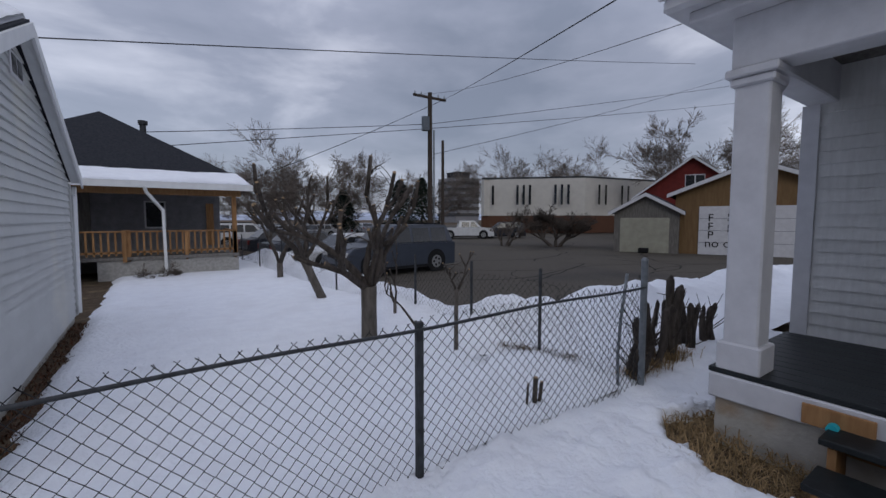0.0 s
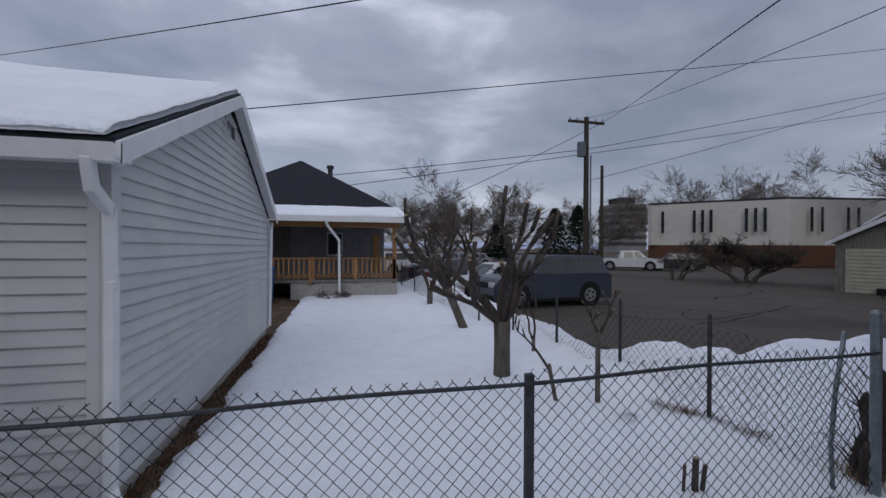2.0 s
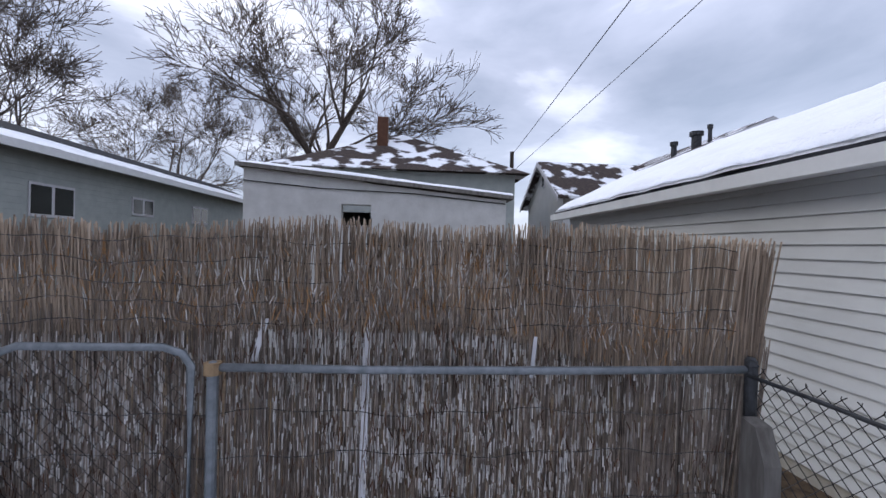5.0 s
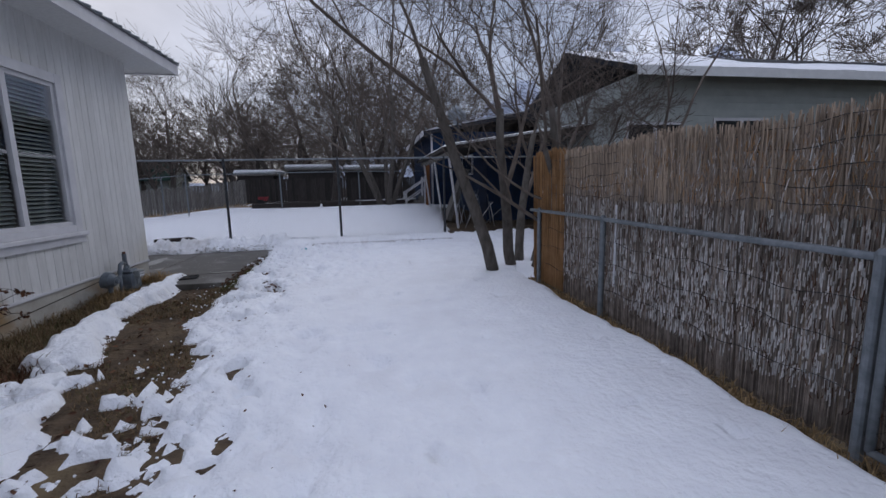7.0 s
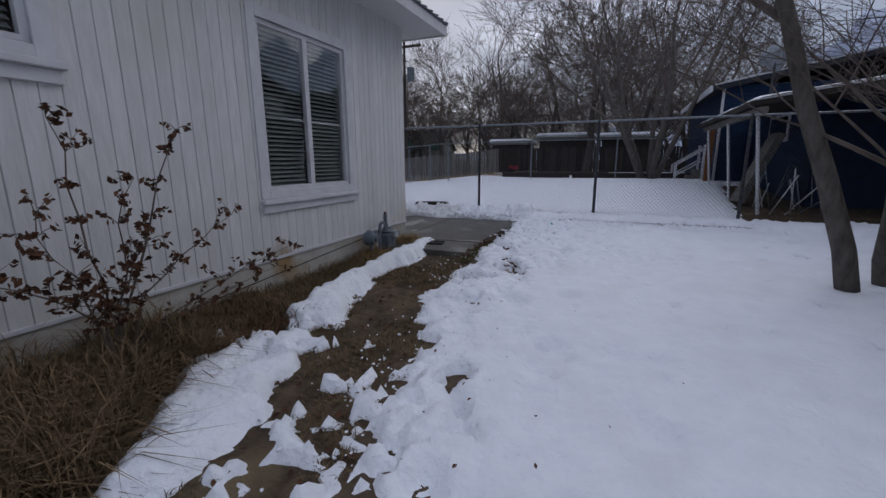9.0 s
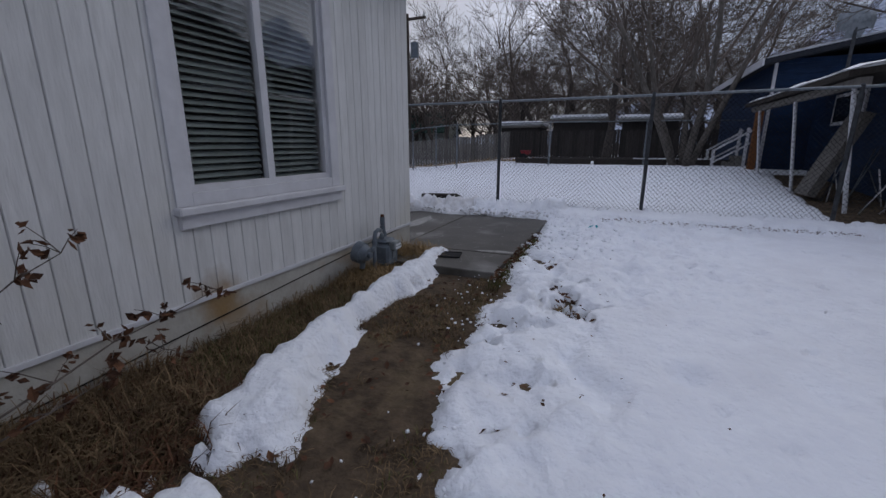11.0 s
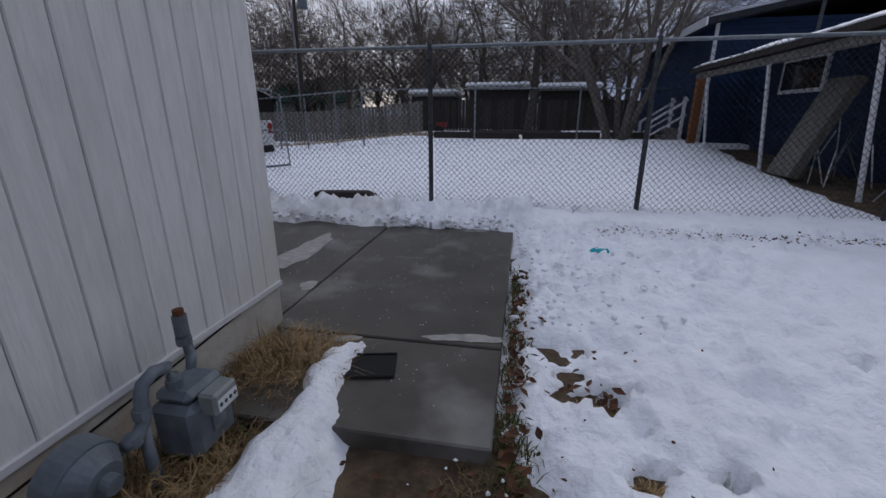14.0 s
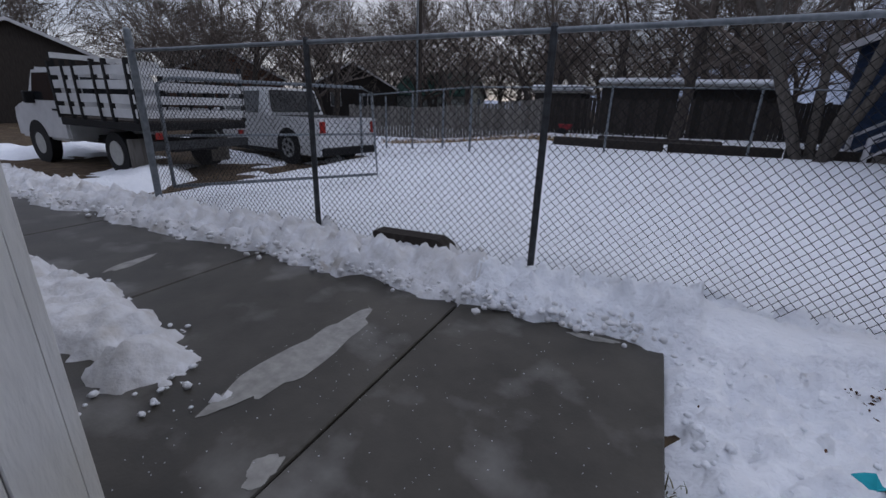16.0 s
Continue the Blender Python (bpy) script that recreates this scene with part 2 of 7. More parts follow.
def rust_bloom(m, at, size, colour):
    """An ochre rust stain of one place, ragged at its rim."""
    nt = m.node_tree
    b = nt.nodes["Principled BSDF"]
    old = b.inputs["Base Color"].links[0].from_socket
    tc = nt.nodes.new("ShaderNodeTexCoord")
    n = nt.nodes.new("ShaderNodeTexNoise")
    n.inputs["Scale"].default_value, n.inputs["Detail"].default_value = 11.0, 5.0
    mp = nt.nodes.new("ShaderNodeMapping")
    mp.vector_type = "TEXTURE"
    mp.inputs["Location"].default_value, mp.inputs["Scale"].default_value = at, size
    ln = nt.nodes.new("ShaderNodeVectorMath")
    ln.operation = "LENGTH"
    add = nt.nodes.new("ShaderNodeMath")
    add.operation = "ADD"
    mr = nt.nodes.new("ShaderNodeMapRange")
    for k, v in (("From Min", 1.75), ("From Max", 0.85), ("To Min", 0.0), ("To Max", 0.75)):
        mr.inputs[k].default_value = v
    mx = nt.nodes.new("ShaderNodeMix")
    mx.data_type = "RGBA"
    link = nt.links.new
    link(tc.outputs["Object"], n.inputs["Vector"])
    link(tc.outputs["Object"], mp.inputs["Vector"])
    link(mp.outputs["Vector"], ln.inputs[0])
    link(ln.outputs["Value"], add.inputs[0])
    link(n.outputs["Fac"], add.inputs[1])
    link(add.outputs["Value"], mr.inputs["Value"])
    link(mr.outputs["Result"], mx.inputs["Factor"])
    link(old, mx.inputs[6])
    mx.inputs[7].default_value = (*colour, 1)
    link(mx.outputs[2], b.inputs["Base Color"])


for _m in (FOUND, WHITE_WOOD):
    rust_bloom(_m, (3.77, -4.06, 0.20), (0.3, 0.20, 0.20), (0.24, 0.145, 0.05))

# ---------- helpers for meshes ----------
def part(name, bm, material, parent=None, label="", smooth=False):
    """Links a bmesh, or (verts, faces), as one mesh object under its thing."""
    me = bpy.data.meshes.new(name)
    if isinstance(bm, tuple):
        me.from_pydata(bm[0], [], bm[1])
    else:
        bmesh.ops.recalc_face_normals(bm, faces=bm.faces)
        bm.to_mesh(me)
        bm.free()
    me.materials.append(material)
    if smooth:
        me.polygons.foreach_set("use_smooth", [True] * len(me.polygons))
    ob = new(name, me)
    if parent is not None:
        ob.parent = parent
    if label:
        ob["label"] = label
    return ob


def thing(name, label, category, m=None, group="", kind=""):
    ob = new(name)
    ob.empty_display_size = 0.1
    if m is not None:
        ob.matrix_world = m
    return tagged(ob, label, category, group, kind)


def share(ob, name, parent, m):
    """Another object on the mesh of ob."""
    o = new(name, ob.data)
    o.parent = parent
    o.matrix_local = m
    return o


def box(bm, x0, x1, y0, y1, z0, z1, bevel=0.0):
    r = bmesh.ops.create_cube(bm, size=1.0, matrix=Matrix.LocRotScale(((x0 + x1) / 2, (y0 + y1) / 2, (z0 + z1) / 2), None, (abs(x1 - x0), abs(y1 - y0), abs(z1 - z0))))
    if bevel:
        es = list({e for v in r["verts"] for e in v.link_edges})
        bmesh.ops.bevel(bm, geom=es, offset=bevel, segments=1, affect="EDGES")
    return bm


def bx(*a, **k):
    return box(bmesh.new(), *a, **k)


def prism(bm, pts, axis, a, b):
    """A polygon of (u, v) carried along an axis from a to b."""
    def place(u, v, w):
        return {"x": (w, u, v), "y": (u, w, v), "z": (u, v, w)}[axis]
    lo = [bm.verts.new(place(u, v, a)) for u, v in pts]
    hi = [bm.verts.new(place(u, v, b)) for u, v in pts]
    n = len(pts)
    bm.faces.new(lo)
    bm.faces.new(hi[::-1])
    for i in range(n):
        bm.faces.new((lo[i], lo[(i + 1) % n], hi[(i + 1) % n], hi[i]))
    return bm


def tube_data(paths):
    """Tapered tubes: paths of (points, radii, sides)."""
    vs, fs = [], []
    for pts, rads, sides in paths:
        base = len(vs)
        n = len(pts)
        for i in range(n):
            p = Vector(pts[i])
            d = Vector(pts[min(i + 1, n - 1)]) - Vector(pts[max(i - 1, 0)])
            if d.length < 1e-9:
                d = Vector((0, 0, 1))
            d.normalize()
            u = d.cross(Vector((0.31, 0.95, 0.05)) if abs(d.z) > 0.9 else Vector((0, 0, 1))).normalized()
            w = d.cross(u)
            r = rads[i] if not isinstance(rads, (int, float)) else rads
            for k in range(sides):
                a = 2 * math.pi * k / sides
                q = p + u * (math.cos(a) * r) + w * (math.sin(a) * r)
                vs.append((q.x, q.y, q.z))
        for i in range(n - 1):
            for k in range(sides):
                k2 = (k + 1) % sides
                fs.append((base + i * sides + k, base + i * sides + k2, base + (i + 1) * sides + k2, base + (i + 1) * sides + k))
        fs.append(tuple(base + k for k in range(sides))[::-1])
        fs.append(tuple(base + (n - 1) * sides + k for k in range(sides)))
    return vs, fs


def tube(name, pts, r, material, parent=None, sides=8, label=""):
    return part(name, tube_data([(pts, r, sides)]), material, parent, label, smooth=sides > 4)


def cyl(bm, p, q, r, sides=14, r2=None):
    p, q = Vector(p), Vector(q)
    m = Matrix.Translation((p + q) / 2) @ (q - p).to_track_quat("Z", "Y").to_matrix().to_4x4()
    bmesh.ops.create_cone(bm, cap_ends=True, segments=sides, radius1=r, radius2=r if r2 is None else r2, depth=(q - p).length, matrix=m)
    return bm


# smooth value noise on arrays
_tab = np.random.RandomState(7).rand(256, 256)


def vnoise(x, y):
    xi, yi = np.floor(x).astype(int), np.floor(y).astype(int)
    fx, fy = x - xi, y - yi
    fx, fy = fx * fx * (3 - 2 * fx), fy * fy * (3 - 2 * fy)
    a, b = _tab[xi % 256, yi % 256], _tab[(xi + 1) % 256, yi % 256]
    c, d = _tab[xi % 256, (yi + 1) % 256], _tab[(xi + 1) % 256, (yi + 1) % 256]
    return (a * (1 - fx) + b * fx) * (1 - fy) + (c * (1 - fx) + d * fx) * fy - 0.5


def fbm(x, y, f, octaves=4, gain=0.5):
    s, amp = 0, 1.0
    for k in range(octaves):
        s = s + amp * vnoise(x * f + 17.3 * k, y * f + 9.1 * k)
        f, amp = f * 2.03, amp * gain
    return s


def sstep(a, b, x):
    t = np.clip((x - a) / (b - a), 0, 1)
    return t * t * (3 - 2 * t)


def ground_z(x, y):
    """The lie of the land: level by the house, rising gently beyond the tall fence."""
    x, y = np.asarray(x, float), np.asarray(y, float)
    rise = 0.42 * sstep(10.2, 20, -y) * sstep(13, 6, x)
    dip = 0.34 * sstep(4.1, 5.4, x) * sstep(5.0, 6.4, y)
    return -0.08 - dip + rise + 0.10 * sstep(9.5, 10.4, -y) * sstep(9.5, 6.5, x)


def sheet(name, x0, x1, y0, y1, step, zf, material, label, category, kind="structure"):
    """A height field as one sheet."""
    xs, ys = np.arange(x0, x1 + step / 2, step), np.arange(y0, y1 + step / 2, step)
    X, Y = np.meshgrid(xs, ys)
    Z = zf(X, Y)
    v = np.stack([X.ravel(), Y.ravel(), Z.ravel()], 1)
    nx, ny = len(xs), len(ys)
    i = np.arange(nx * ny).reshape(ny, nx)
    f = np.stack([i[:-1, :-1].ravel(), i[:-1, 1:].ravel(), i[1:, 1:].ravel(), i[1:, :-1].ravel()], 1)
    zg = ground_z(X, Y).ravel()
    keep = (v[f, 2] > zg[f] - 0.025).any(1) if kind == "stuff" else np.ones(len(f), bool)
    me = bpy.data.meshes.new(name)
    me.from_pydata(v.tolist(), [], f[keep].tolist())
    me.materials.append(material)
    me.polygons.foreach_set("use_smooth", [True] * len(me.polygons))
    return tagged(new(name, me), label, category, "", kind)


def chain_link(name, parent, a, b, z0, z1, pitch=0.042, r=0.0021, sag=0.0, seed=1):
    """Woven wire between two points on the plan: every wire a zigzag."""
    rng = random.Random(seed)
    a, b = Vector((*a, 0)), Vector((*b, 0))
    d = (b - a).normalized()
    n = int((b - a).length / pitch)
    rows = int((z1 - z0) / (pitch * 1.0))
    paths = []
    side = Vector((-d.y, d.x, 0))
    for i in range(n):
        pts = []
        for k in range(rows + 1):
            s = (i + 0.5 + (0.5 if (k + i) % 2 else -0.5)) * pitch
            bulge = side * (sag * math.sin(s * 2.1 + k * 0.12) + (0.002 if (i + k) % 2 else -0.002))
            z = z0 + (z1 - z0) * k / rows + sag * 0.6 * math.sin(s * 1.7)
            pts.append(a + d * (s + rng.uniform(-1, 1) * 0.003) + bulge + Vector((0, 0, z)))
        tip = pts[-1]
        pts.append(tip + d * rng.uniform(-0.02, 0.02) + Vector((0, 0, 0.013)))
        paths.append((pts, r, 3))
    return part(name, tube_data(paths), WIRE, parent)

# ---------- ground, snow, paving ----------
def ground_sheet():
    near = np.concatenate([-np.geomspace(900, 14, 22), np.arange(-13, 16.1, 0.5), np.geomspace(17, 900, 22)])
    X, Y = np.meshgrid(near, near)
    Z = ground_z(X, Y) + 0.015 * fbm(X, Y, 1.3, 3) * (np.hypot(X, Y) < 30)
    n = len(near)
    i = np.arange(n * n).reshape(n, n)
    f = np.stack([i[:-1, :-1].ravel(), i[:-1, 1:].ravel(), i[1:, 1:].ravel(), i[1:, :-1].ravel()], 1)
    me = bpy.data.meshes.new("ground")
    me.from_pydata(np.stack([X.ravel(), Y.ravel(), Z.ravel()], 1).tolist(), [], f.tolist())
    me.materials.append(EARTH)
    return tagged(new("ground", me), "bare brown winter earth with old roots", "ground", "", "structure")


ground_sheet()


def yard_snow(X, Y):
    """Snow of the side yard, with the trodden earth path bare along the house."""
    edge = np.interp(-Y, [-3, -0.9, -0.3, 0.6, 1.5, 2.2, 2.6, 3.2, 3.8, 4.5, 5.3, 5.8, 6.4, 9.4], [9.0, 9.0, 3.2, 1.60, 1.46, 1.53, 1.62, 1.84, 2.08, 2.26, 2.28, 2.22, 2.44, 2.44])
    ragged = 0.12 * fbm(X, Y, 1.7, 3) + 0.26 * fbm(X, Y, 7.0, 4, 0.66) * (0.4 + 0.6 * sstep(4.5, 2.0, -Y))
    calm = sstep(5.4, 6.2, -Y)
    lump = sstep(7.2, 8.6, -Y) * sstep(-0.5, 1.0, X)
    t_yard = (edge - X) * 0.9 + ragged * (1 - 0.6 * calm)
    near = sstep(1.5, 0.2, edge - X)
    soft = 0.115 + 0.035 * fbm(X, Y, 0.8, 2) + 0.012 * fbm(X, Y, 4, 3) + near * (0.055 * fbm(X, Y, 4.5, 4, 0.6) - 0.02)
    foot = np.maximum(0, fbm(X * 1.3, Y, 2.6, 2) - 0.16)
    soft = soft - 0.22 * foot * sstep(3.2, 0.8, edge - X)
    rough = sstep(1.6, 0.3, edge - X) * 0.6 + sstep(4.6, 6.2, -Y) * sstep(-1.2, 0.8, X)
    soft = soft + np.minimum(rough, 1.0) * (0.055 * np.abs(fbm(X, Y, 5.5, 4, 0.62)) + 0.05 * fbm(X, Y, 11.0, 3, 0.6) - 0.012)
    trod = sstep(1.0, 1.7, Y) * sstep(0.7, 1.7, X)
    soft = soft + trod * (0.07 * np.abs(fbm(X, Y, 3.2, 4, 0.62)) + 0.04 * fbm(X, Y, 8.0, 3, 0.6) - 0.02)
    yard = np.where(t_yard > 0, soft * sstep(-0.02, 0.22, t_yard), np.maximum(-0.06, t_yard * 0.5))
    yard = yard + (0.15 * np.abs(fbm(X, Y, 5.0, 4, 0.66)) + 0.0) * lump * (t_yard > 0) * sstep(0, 0.25, t_yard)
    # small bare spots by the path
    spots = fbm(X + 5, Y, 5.2, 4, 0.6) - 0.54 + 0.42 * sstep(0.9, 0.1, np.abs(edge - X)) * sstep(7.0, 5.0, -Y)
    yard = np.where((spots > 0.0) & (X < edge), yard - 0.35 * spots - 0.02, yard)
    for hx, hy, hr in ((1.62, -5.45, 0.12), (1.73, -5.70, 0.06), (1.95, -6.42, 0.10), (1.49, -5.23, 0.045), (2.05, -6.68, 0.05), (1.53, -6.03, 0.035), (1.83, -5.98, 0.05)):
        yard = yard - 0.15 * sstep(1.15, 0.75, np.hypot((X - hx) * 0.8, Y - hy) / hr + 2.2 * fbm(X, Y, 13, 4, 0.65))
    # the cleared strip between path and wall
    xl = np.interp(-Y, [1.1, 1.25, 1.55, 2.0, 2.31, 2.52, 3.0, 3.26, 3.74, 4.53, 5.05, 5.58, 6.5, 6.75], [2.2, 2.27, 2.43, 2.72, 3.0, 2.95, 3.0, 3.12, 3.20, 3.30, 3.34, 3.40, 3.38, 3.2])
    xr = np.interp(-Y, [1.1, 1.25, 1.39, 1.74, 2.23, 2.81, 3.43, 3.86, 4.1, 4.5, 4.9, 5.6, 6.5, 6.75], [2.2, 2.22, 2.14, 2.12, 2.15, 2.36, 2.56, 2.72, 2.82, 2.93, 3.01, 2.93, 3.08, 3.1])
    mid, half = (xl + xr) / 2, (xl - xr) / 2
    t_s = half - np.abs(X - mid) + (0.12 * fbm(X, Y, 6, 3) + 0.09 * fbm(X, Y, 14, 2)) * (1 - 0.45 * sstep(4.8, 5.8, -Y)) * 0.8
    patchy = sstep(3.7, 3.0, -Y)
    holes = sstep(2.3, 2.5, -Y) * sstep(3.35, 3.15, -Y)
    t_s = t_s + holes * (0.95 * fbm(X + 3, Y + 8, 4.6, 4, 0.62) - 0.06)
    t_s = np.where((-Y < 1.1) | (-Y > 6.66 + 0.1 * fbm(X, Y, 6, 2)), -1, t_s)
    strip = np.where(t_s > 0, 0.16 * sstep(0, 0.15, t_s) * (1 - 0.45 * patchy) + 0.035 * fbm(X, Y, 9, 3) * sstep(0, 0.1, t_s), np.maximum(-0.06, t_s * 0.6))
    # scraps of snow on the path further north
    blob = np.exp(-(((X - 1.98) / 0.26) ** 2 + ((Y + 2.05) / 0.22) ** 2)) + 0.8 * np.exp(-(((X - 1.72) / 0.2) ** 2 + ((Y + 2.3) / 0.3) ** 2))
    scr = np.where((X > 1.4) & (X < 2.4) & (-Y < 3.2) & (-Y > -1.0), 0.95 * fbm(X + 11, Y, 7.0, 4, 0.65) - 0.36 + 0.34 * blob + 0.05 * sstep(1.6, 0.6, -Y), -1)
    scraps = np.where(scr > 0, 0.25 * scr, np.maximum(-0.06, scr * 0.25))
    # bank ploughed against the tall fence
    bank_mid = -9.62 + 0.10 * fbm(X, Y * 0, 1.5, 2)
    t_b = 0.46 + 0.22 * fbm(X, Y, 2.4, 4) + 0.10 * fbm(X, Y, 7, 3) - np.abs(Y - bank_mid)
    bank = np.where(t_b > 0, 0.03 + (0.05 + 0.22 * np.abs(fbm(X, Y, 5, 4, 0.68)) + 0.06 * fbm(X, Y, 12, 3, 0.6)) * sstep(0, 0.10, t_b) + 0.20 * sstep(0, 0.6, t_b), np.maximum(-0.06, t_b * 0.6))
    bank = np.where((X < 2.2) | (X > 16), np.minimum(bank, 0.20 + 0.05 * fbm(X, Y, 3, 3)), bank)
    # lobe of snow shovelled against the house front
    t_l = 1.15 - np.hypot((X - 7.0) / 2.2, (Y + 7.60) / 0.42) + 0.40 * fbm(X, Y, 3.2, 4, 0.6) + 0.15 * fbm(X, Y, 9, 2)
    lobe = np.where(t_l > 0, 0.03 + 0.20 * sstep(0, 0.45, t_l) + 0.10 * fbm(X, Y, 7, 4, 0.65) * sstep(0, 0.15, t_l), -0.06)
    inside = (X < 2.50) & (Y > -9.3)
    t = np.maximum(np.where((X < 2.52) | (Y > 0), yard, -0.06), np.maximum(np.maximum(strip, scraps), np.maximum(bank, lobe)))
    wall_gap = np.maximum(sstep(-2.02, -1.80, X + 0.12 * fbm(X, Y, 3, 3)), sstep(5.3, 5.8, -Y))
    t = np.where(X < -1.5, t * wall_gap - 0.05 * (1 - wall_gap), t)
    straw = np.hypot((X - 3.75) / 0.72, (Y - 1.55) / 0.75) + 0.3 * fbm(X, Y, 4, 3)
    t = np.where(straw < 1, -0.06, t)
    return ground_z(X, Y) + t


def north_snow(X, Y):
    side = sstep(-0.88, -0.55, X + 0.12 * fbm(X, Y, 3.1, 3))
    t = 0.11 + 0.03 * fbm(X, Y, 0.7, 3) + 0.012 * fbm(X, Y, 5, 2)
    bank = 0.42 * np.exp(-((X - 3.95) / 0.42) ** 2) * (0.65 + 0.9 * fbm(X, Y, 1.1, 3)) * sstep(4.4, 5.2, Y)
    heap = 0.34 * sstep(4.0, 4.9, Y) * sstep(6.1, 5.2, Y + 0.5 * fbm(X, Y, 1.0, 3)) * sstep(3.6, 4.4, X) * (0.7 + 0.9 * fbm(X, Y, 1.2, 4))
    t = t * side - 0.05 * (1 - side)
    t = t + bank * sstep(0.02, 0.1, t) + heap
    lot = (X > 4.6 + 0.25 * fbm(X, Y, 1.3, 3)) & (Y > 5.7 + 0.3 * fbm(X, Y, 0.9, 3) + 0.02 * X)
    t = np.where(lot, -0.06, t)
    garage = (X < -0.95) & (Y > 3.82)
    t = np.where(garage, -0.06, t)
    front = sstep(3.72, 3.35, Y + 0.15 * fbm(X, Y, 3, 2))
    t = np.where(X < -0.6, np.where(Y < 3.85, 0.12 * front - 0.05 * (1 - front), t), t)
    bare = np.exp(-(((X - 3.2) / 0.5) ** 2 + ((Y - 4.3) / 0.14) ** 2))
    return ground_z(X, Y) + t - 0.2 * bare * (fbm(X, Y, 6, 2) > 0.02)


def south_snow(X, Y):
    t = 0.10 + 0.03 * fbm(X, Y, 0.5, 3) + 0.01 * fbm(X, Y, 4, 2)
    step_at = -19.6 + 0.4 * np.sin(X * 0.5)
    ledge = np.exp(-((Y - step_at) / 0.35) ** 2) * (X < 5.4) * (X > -3)
    t = t - 0.20 * ledge
    under = (X < -2.2 + 0.12 * (Y + 14)) & (Y > -17.5)
    t = np.where(under, -0.06, t)
    drive = (X > 9.6) & (Y > -17 + 0.4 * fbm(X, Y, 0.6, 3))
    t = np.where(drive, 0.5 * fbm(X, Y, 0.7, 4) - 0.03, t)
    weeds = np.exp(-(((X - 8.5) / 3.0) ** 2 + ((Y + 21) / 0.5) ** 2))
    return ground_z(X, Y) + t - 0.25 * weeds


sheet("snow_yard", -2.1, 3.78, -10.06, 2.80, 0.032, yard_snow, SNOW, "trampled snow over the side yard with ragged melting edges", "snow", "stuff")
sheet("snow_past_screen", -4.2, -2.08, -10.06, -5.4, 0.05, yard_snow, SNOW, "snow past the end of the reed screen", "snow", "stuff")
sheet("snow_by_porch", 3.72, 7.2, 1.96, 2.80, 0.05, yard_snow, SNOW, "snow drifted beside the back porch", "snow", "stuff")
sheet("snow_bank", 3.755, 17.0, -10.06, -6.95, 0.042, yard_snow, SNOW_DIRTY, "ploughed lumpy snow bank beside the wet walkway", "snow", "stuff")
sheet("snow_neighbour_yard", -2.1, 16.0, 2.78, 20.0, 0.09, north_snow, SNOW, "smooth snow over the neighbour's lawn", "snow", "stuff")
sheet("snow_field", -7.0, 20.0, -34.0, -10.02, 0.16, south_snow, SNOW, "smooth snow over the yard behind the tall fence", "snow", "stuff")


def flat(name, x0, x1, y0, y1, z, material, label, category):
    return tagged(part(name, bx(x0, x1, y0, y1, z - 0.12, z), material), label, category, "", "structure")


flat("parking_lot", 4.6, 95, 5.8, 115, -0.385, ASPHALT, "worn cracked asphalt of the parking lot", "asphalt")


def cracks():
    rng = random.Random(4)
    vs, fs = [], []
    for k in range(22):
        x, y = rng.uniform(5, 24), rng.uniform(6.5, 24)
        a = rng.choice([0.15, 1.7, -0.5, 0.9]) + rng.uniform(-0.3, 0.3)
        w = rng.uniform(0.015, 0.04)
        last = None
        for s in range(rng.randint(12, 30)):
            a += rng.uniform(-0.35, 0.35)
            nx, ny = -math.sin(a) * w, math.cos(a) * w
            i = len(vs)
            vs += [(x + nx, y + ny, -0.381), (x - nx, y - ny, -0.381)]
            if last is not None:
                fs.append((last, i, i + 1, last + 1))
            last = i
            x, y = max(5.2, x + math.cos(a) * 0.45), max(6.5, y + math.sin(a) * 0.45)
    return tagged(part("crack_lines", (vs, fs), CRACK), "dark tarred cracks wandering over the asphalt", "crack", "", "stuff")


cracks()
# wet concrete walkway, cast in panels with joints between
walkway = thing("walkway", "wet grey concrete walkway with deep joints", "walkway", kind="structure")
G = 0.009
for x0, x1, y0, y1 in ((2.40, 3.74, -6.77, -6.02), (2.40, 3.84, -9.75, -6.77), (3.84, 6.05, -9.75, -6.90), (6.05, 8.6, -9.75, -6.90), (8.6, 11.2, -9.75, -6.9), (11.2, 16, -9.75, -6.9)):
    bm = bx(x0 + G, x1 - G, y0 + G, y1 - G, -0.12, 0.0, bevel=0.008)
    part("panel", bm, CONCRETE_WET, walkway)
part("joint_bed", bx(2.44, 16, -9.74, -6.06, -0.10, -0.025), CRACK, walkway)


def dry_patch(x, y, lx, ly, rz, seed):
    """A pale patch with a soft, wandering rim, lying just above the slab."""
    rng = random.Random(seed)
    n = 40
    ph = [rng.uniform(0, 6.283) for _ in range(4)]
    bm = bmesh.new()
    ring = []
    for k in range(n):
        a = 2 * math.pi * k / n
        r = 1 + 0.16 * math.sin(2 * a + ph[0]) + 0.12 * math.sin(3 * a + ph[1]) + 0.07 * math.sin(7 * a + ph[2]) + 0.05 * math.sin(11 * a + ph[3])
        p = Matrix.Rotation(rz, 3, "Z") @ Vector((math.cos(a) * lx * r, math.sin(a) * ly * r, 0))
        ring.append(bm.verts.new((x + p.x, y + p.y, 0.0035)))
    bm.faces.new(ring)
    return tagged(part("dry_patch", bm, CONCRETE_DRY), "pale drying patch on the wet walkway", "patch", "dry patches", "stuff")


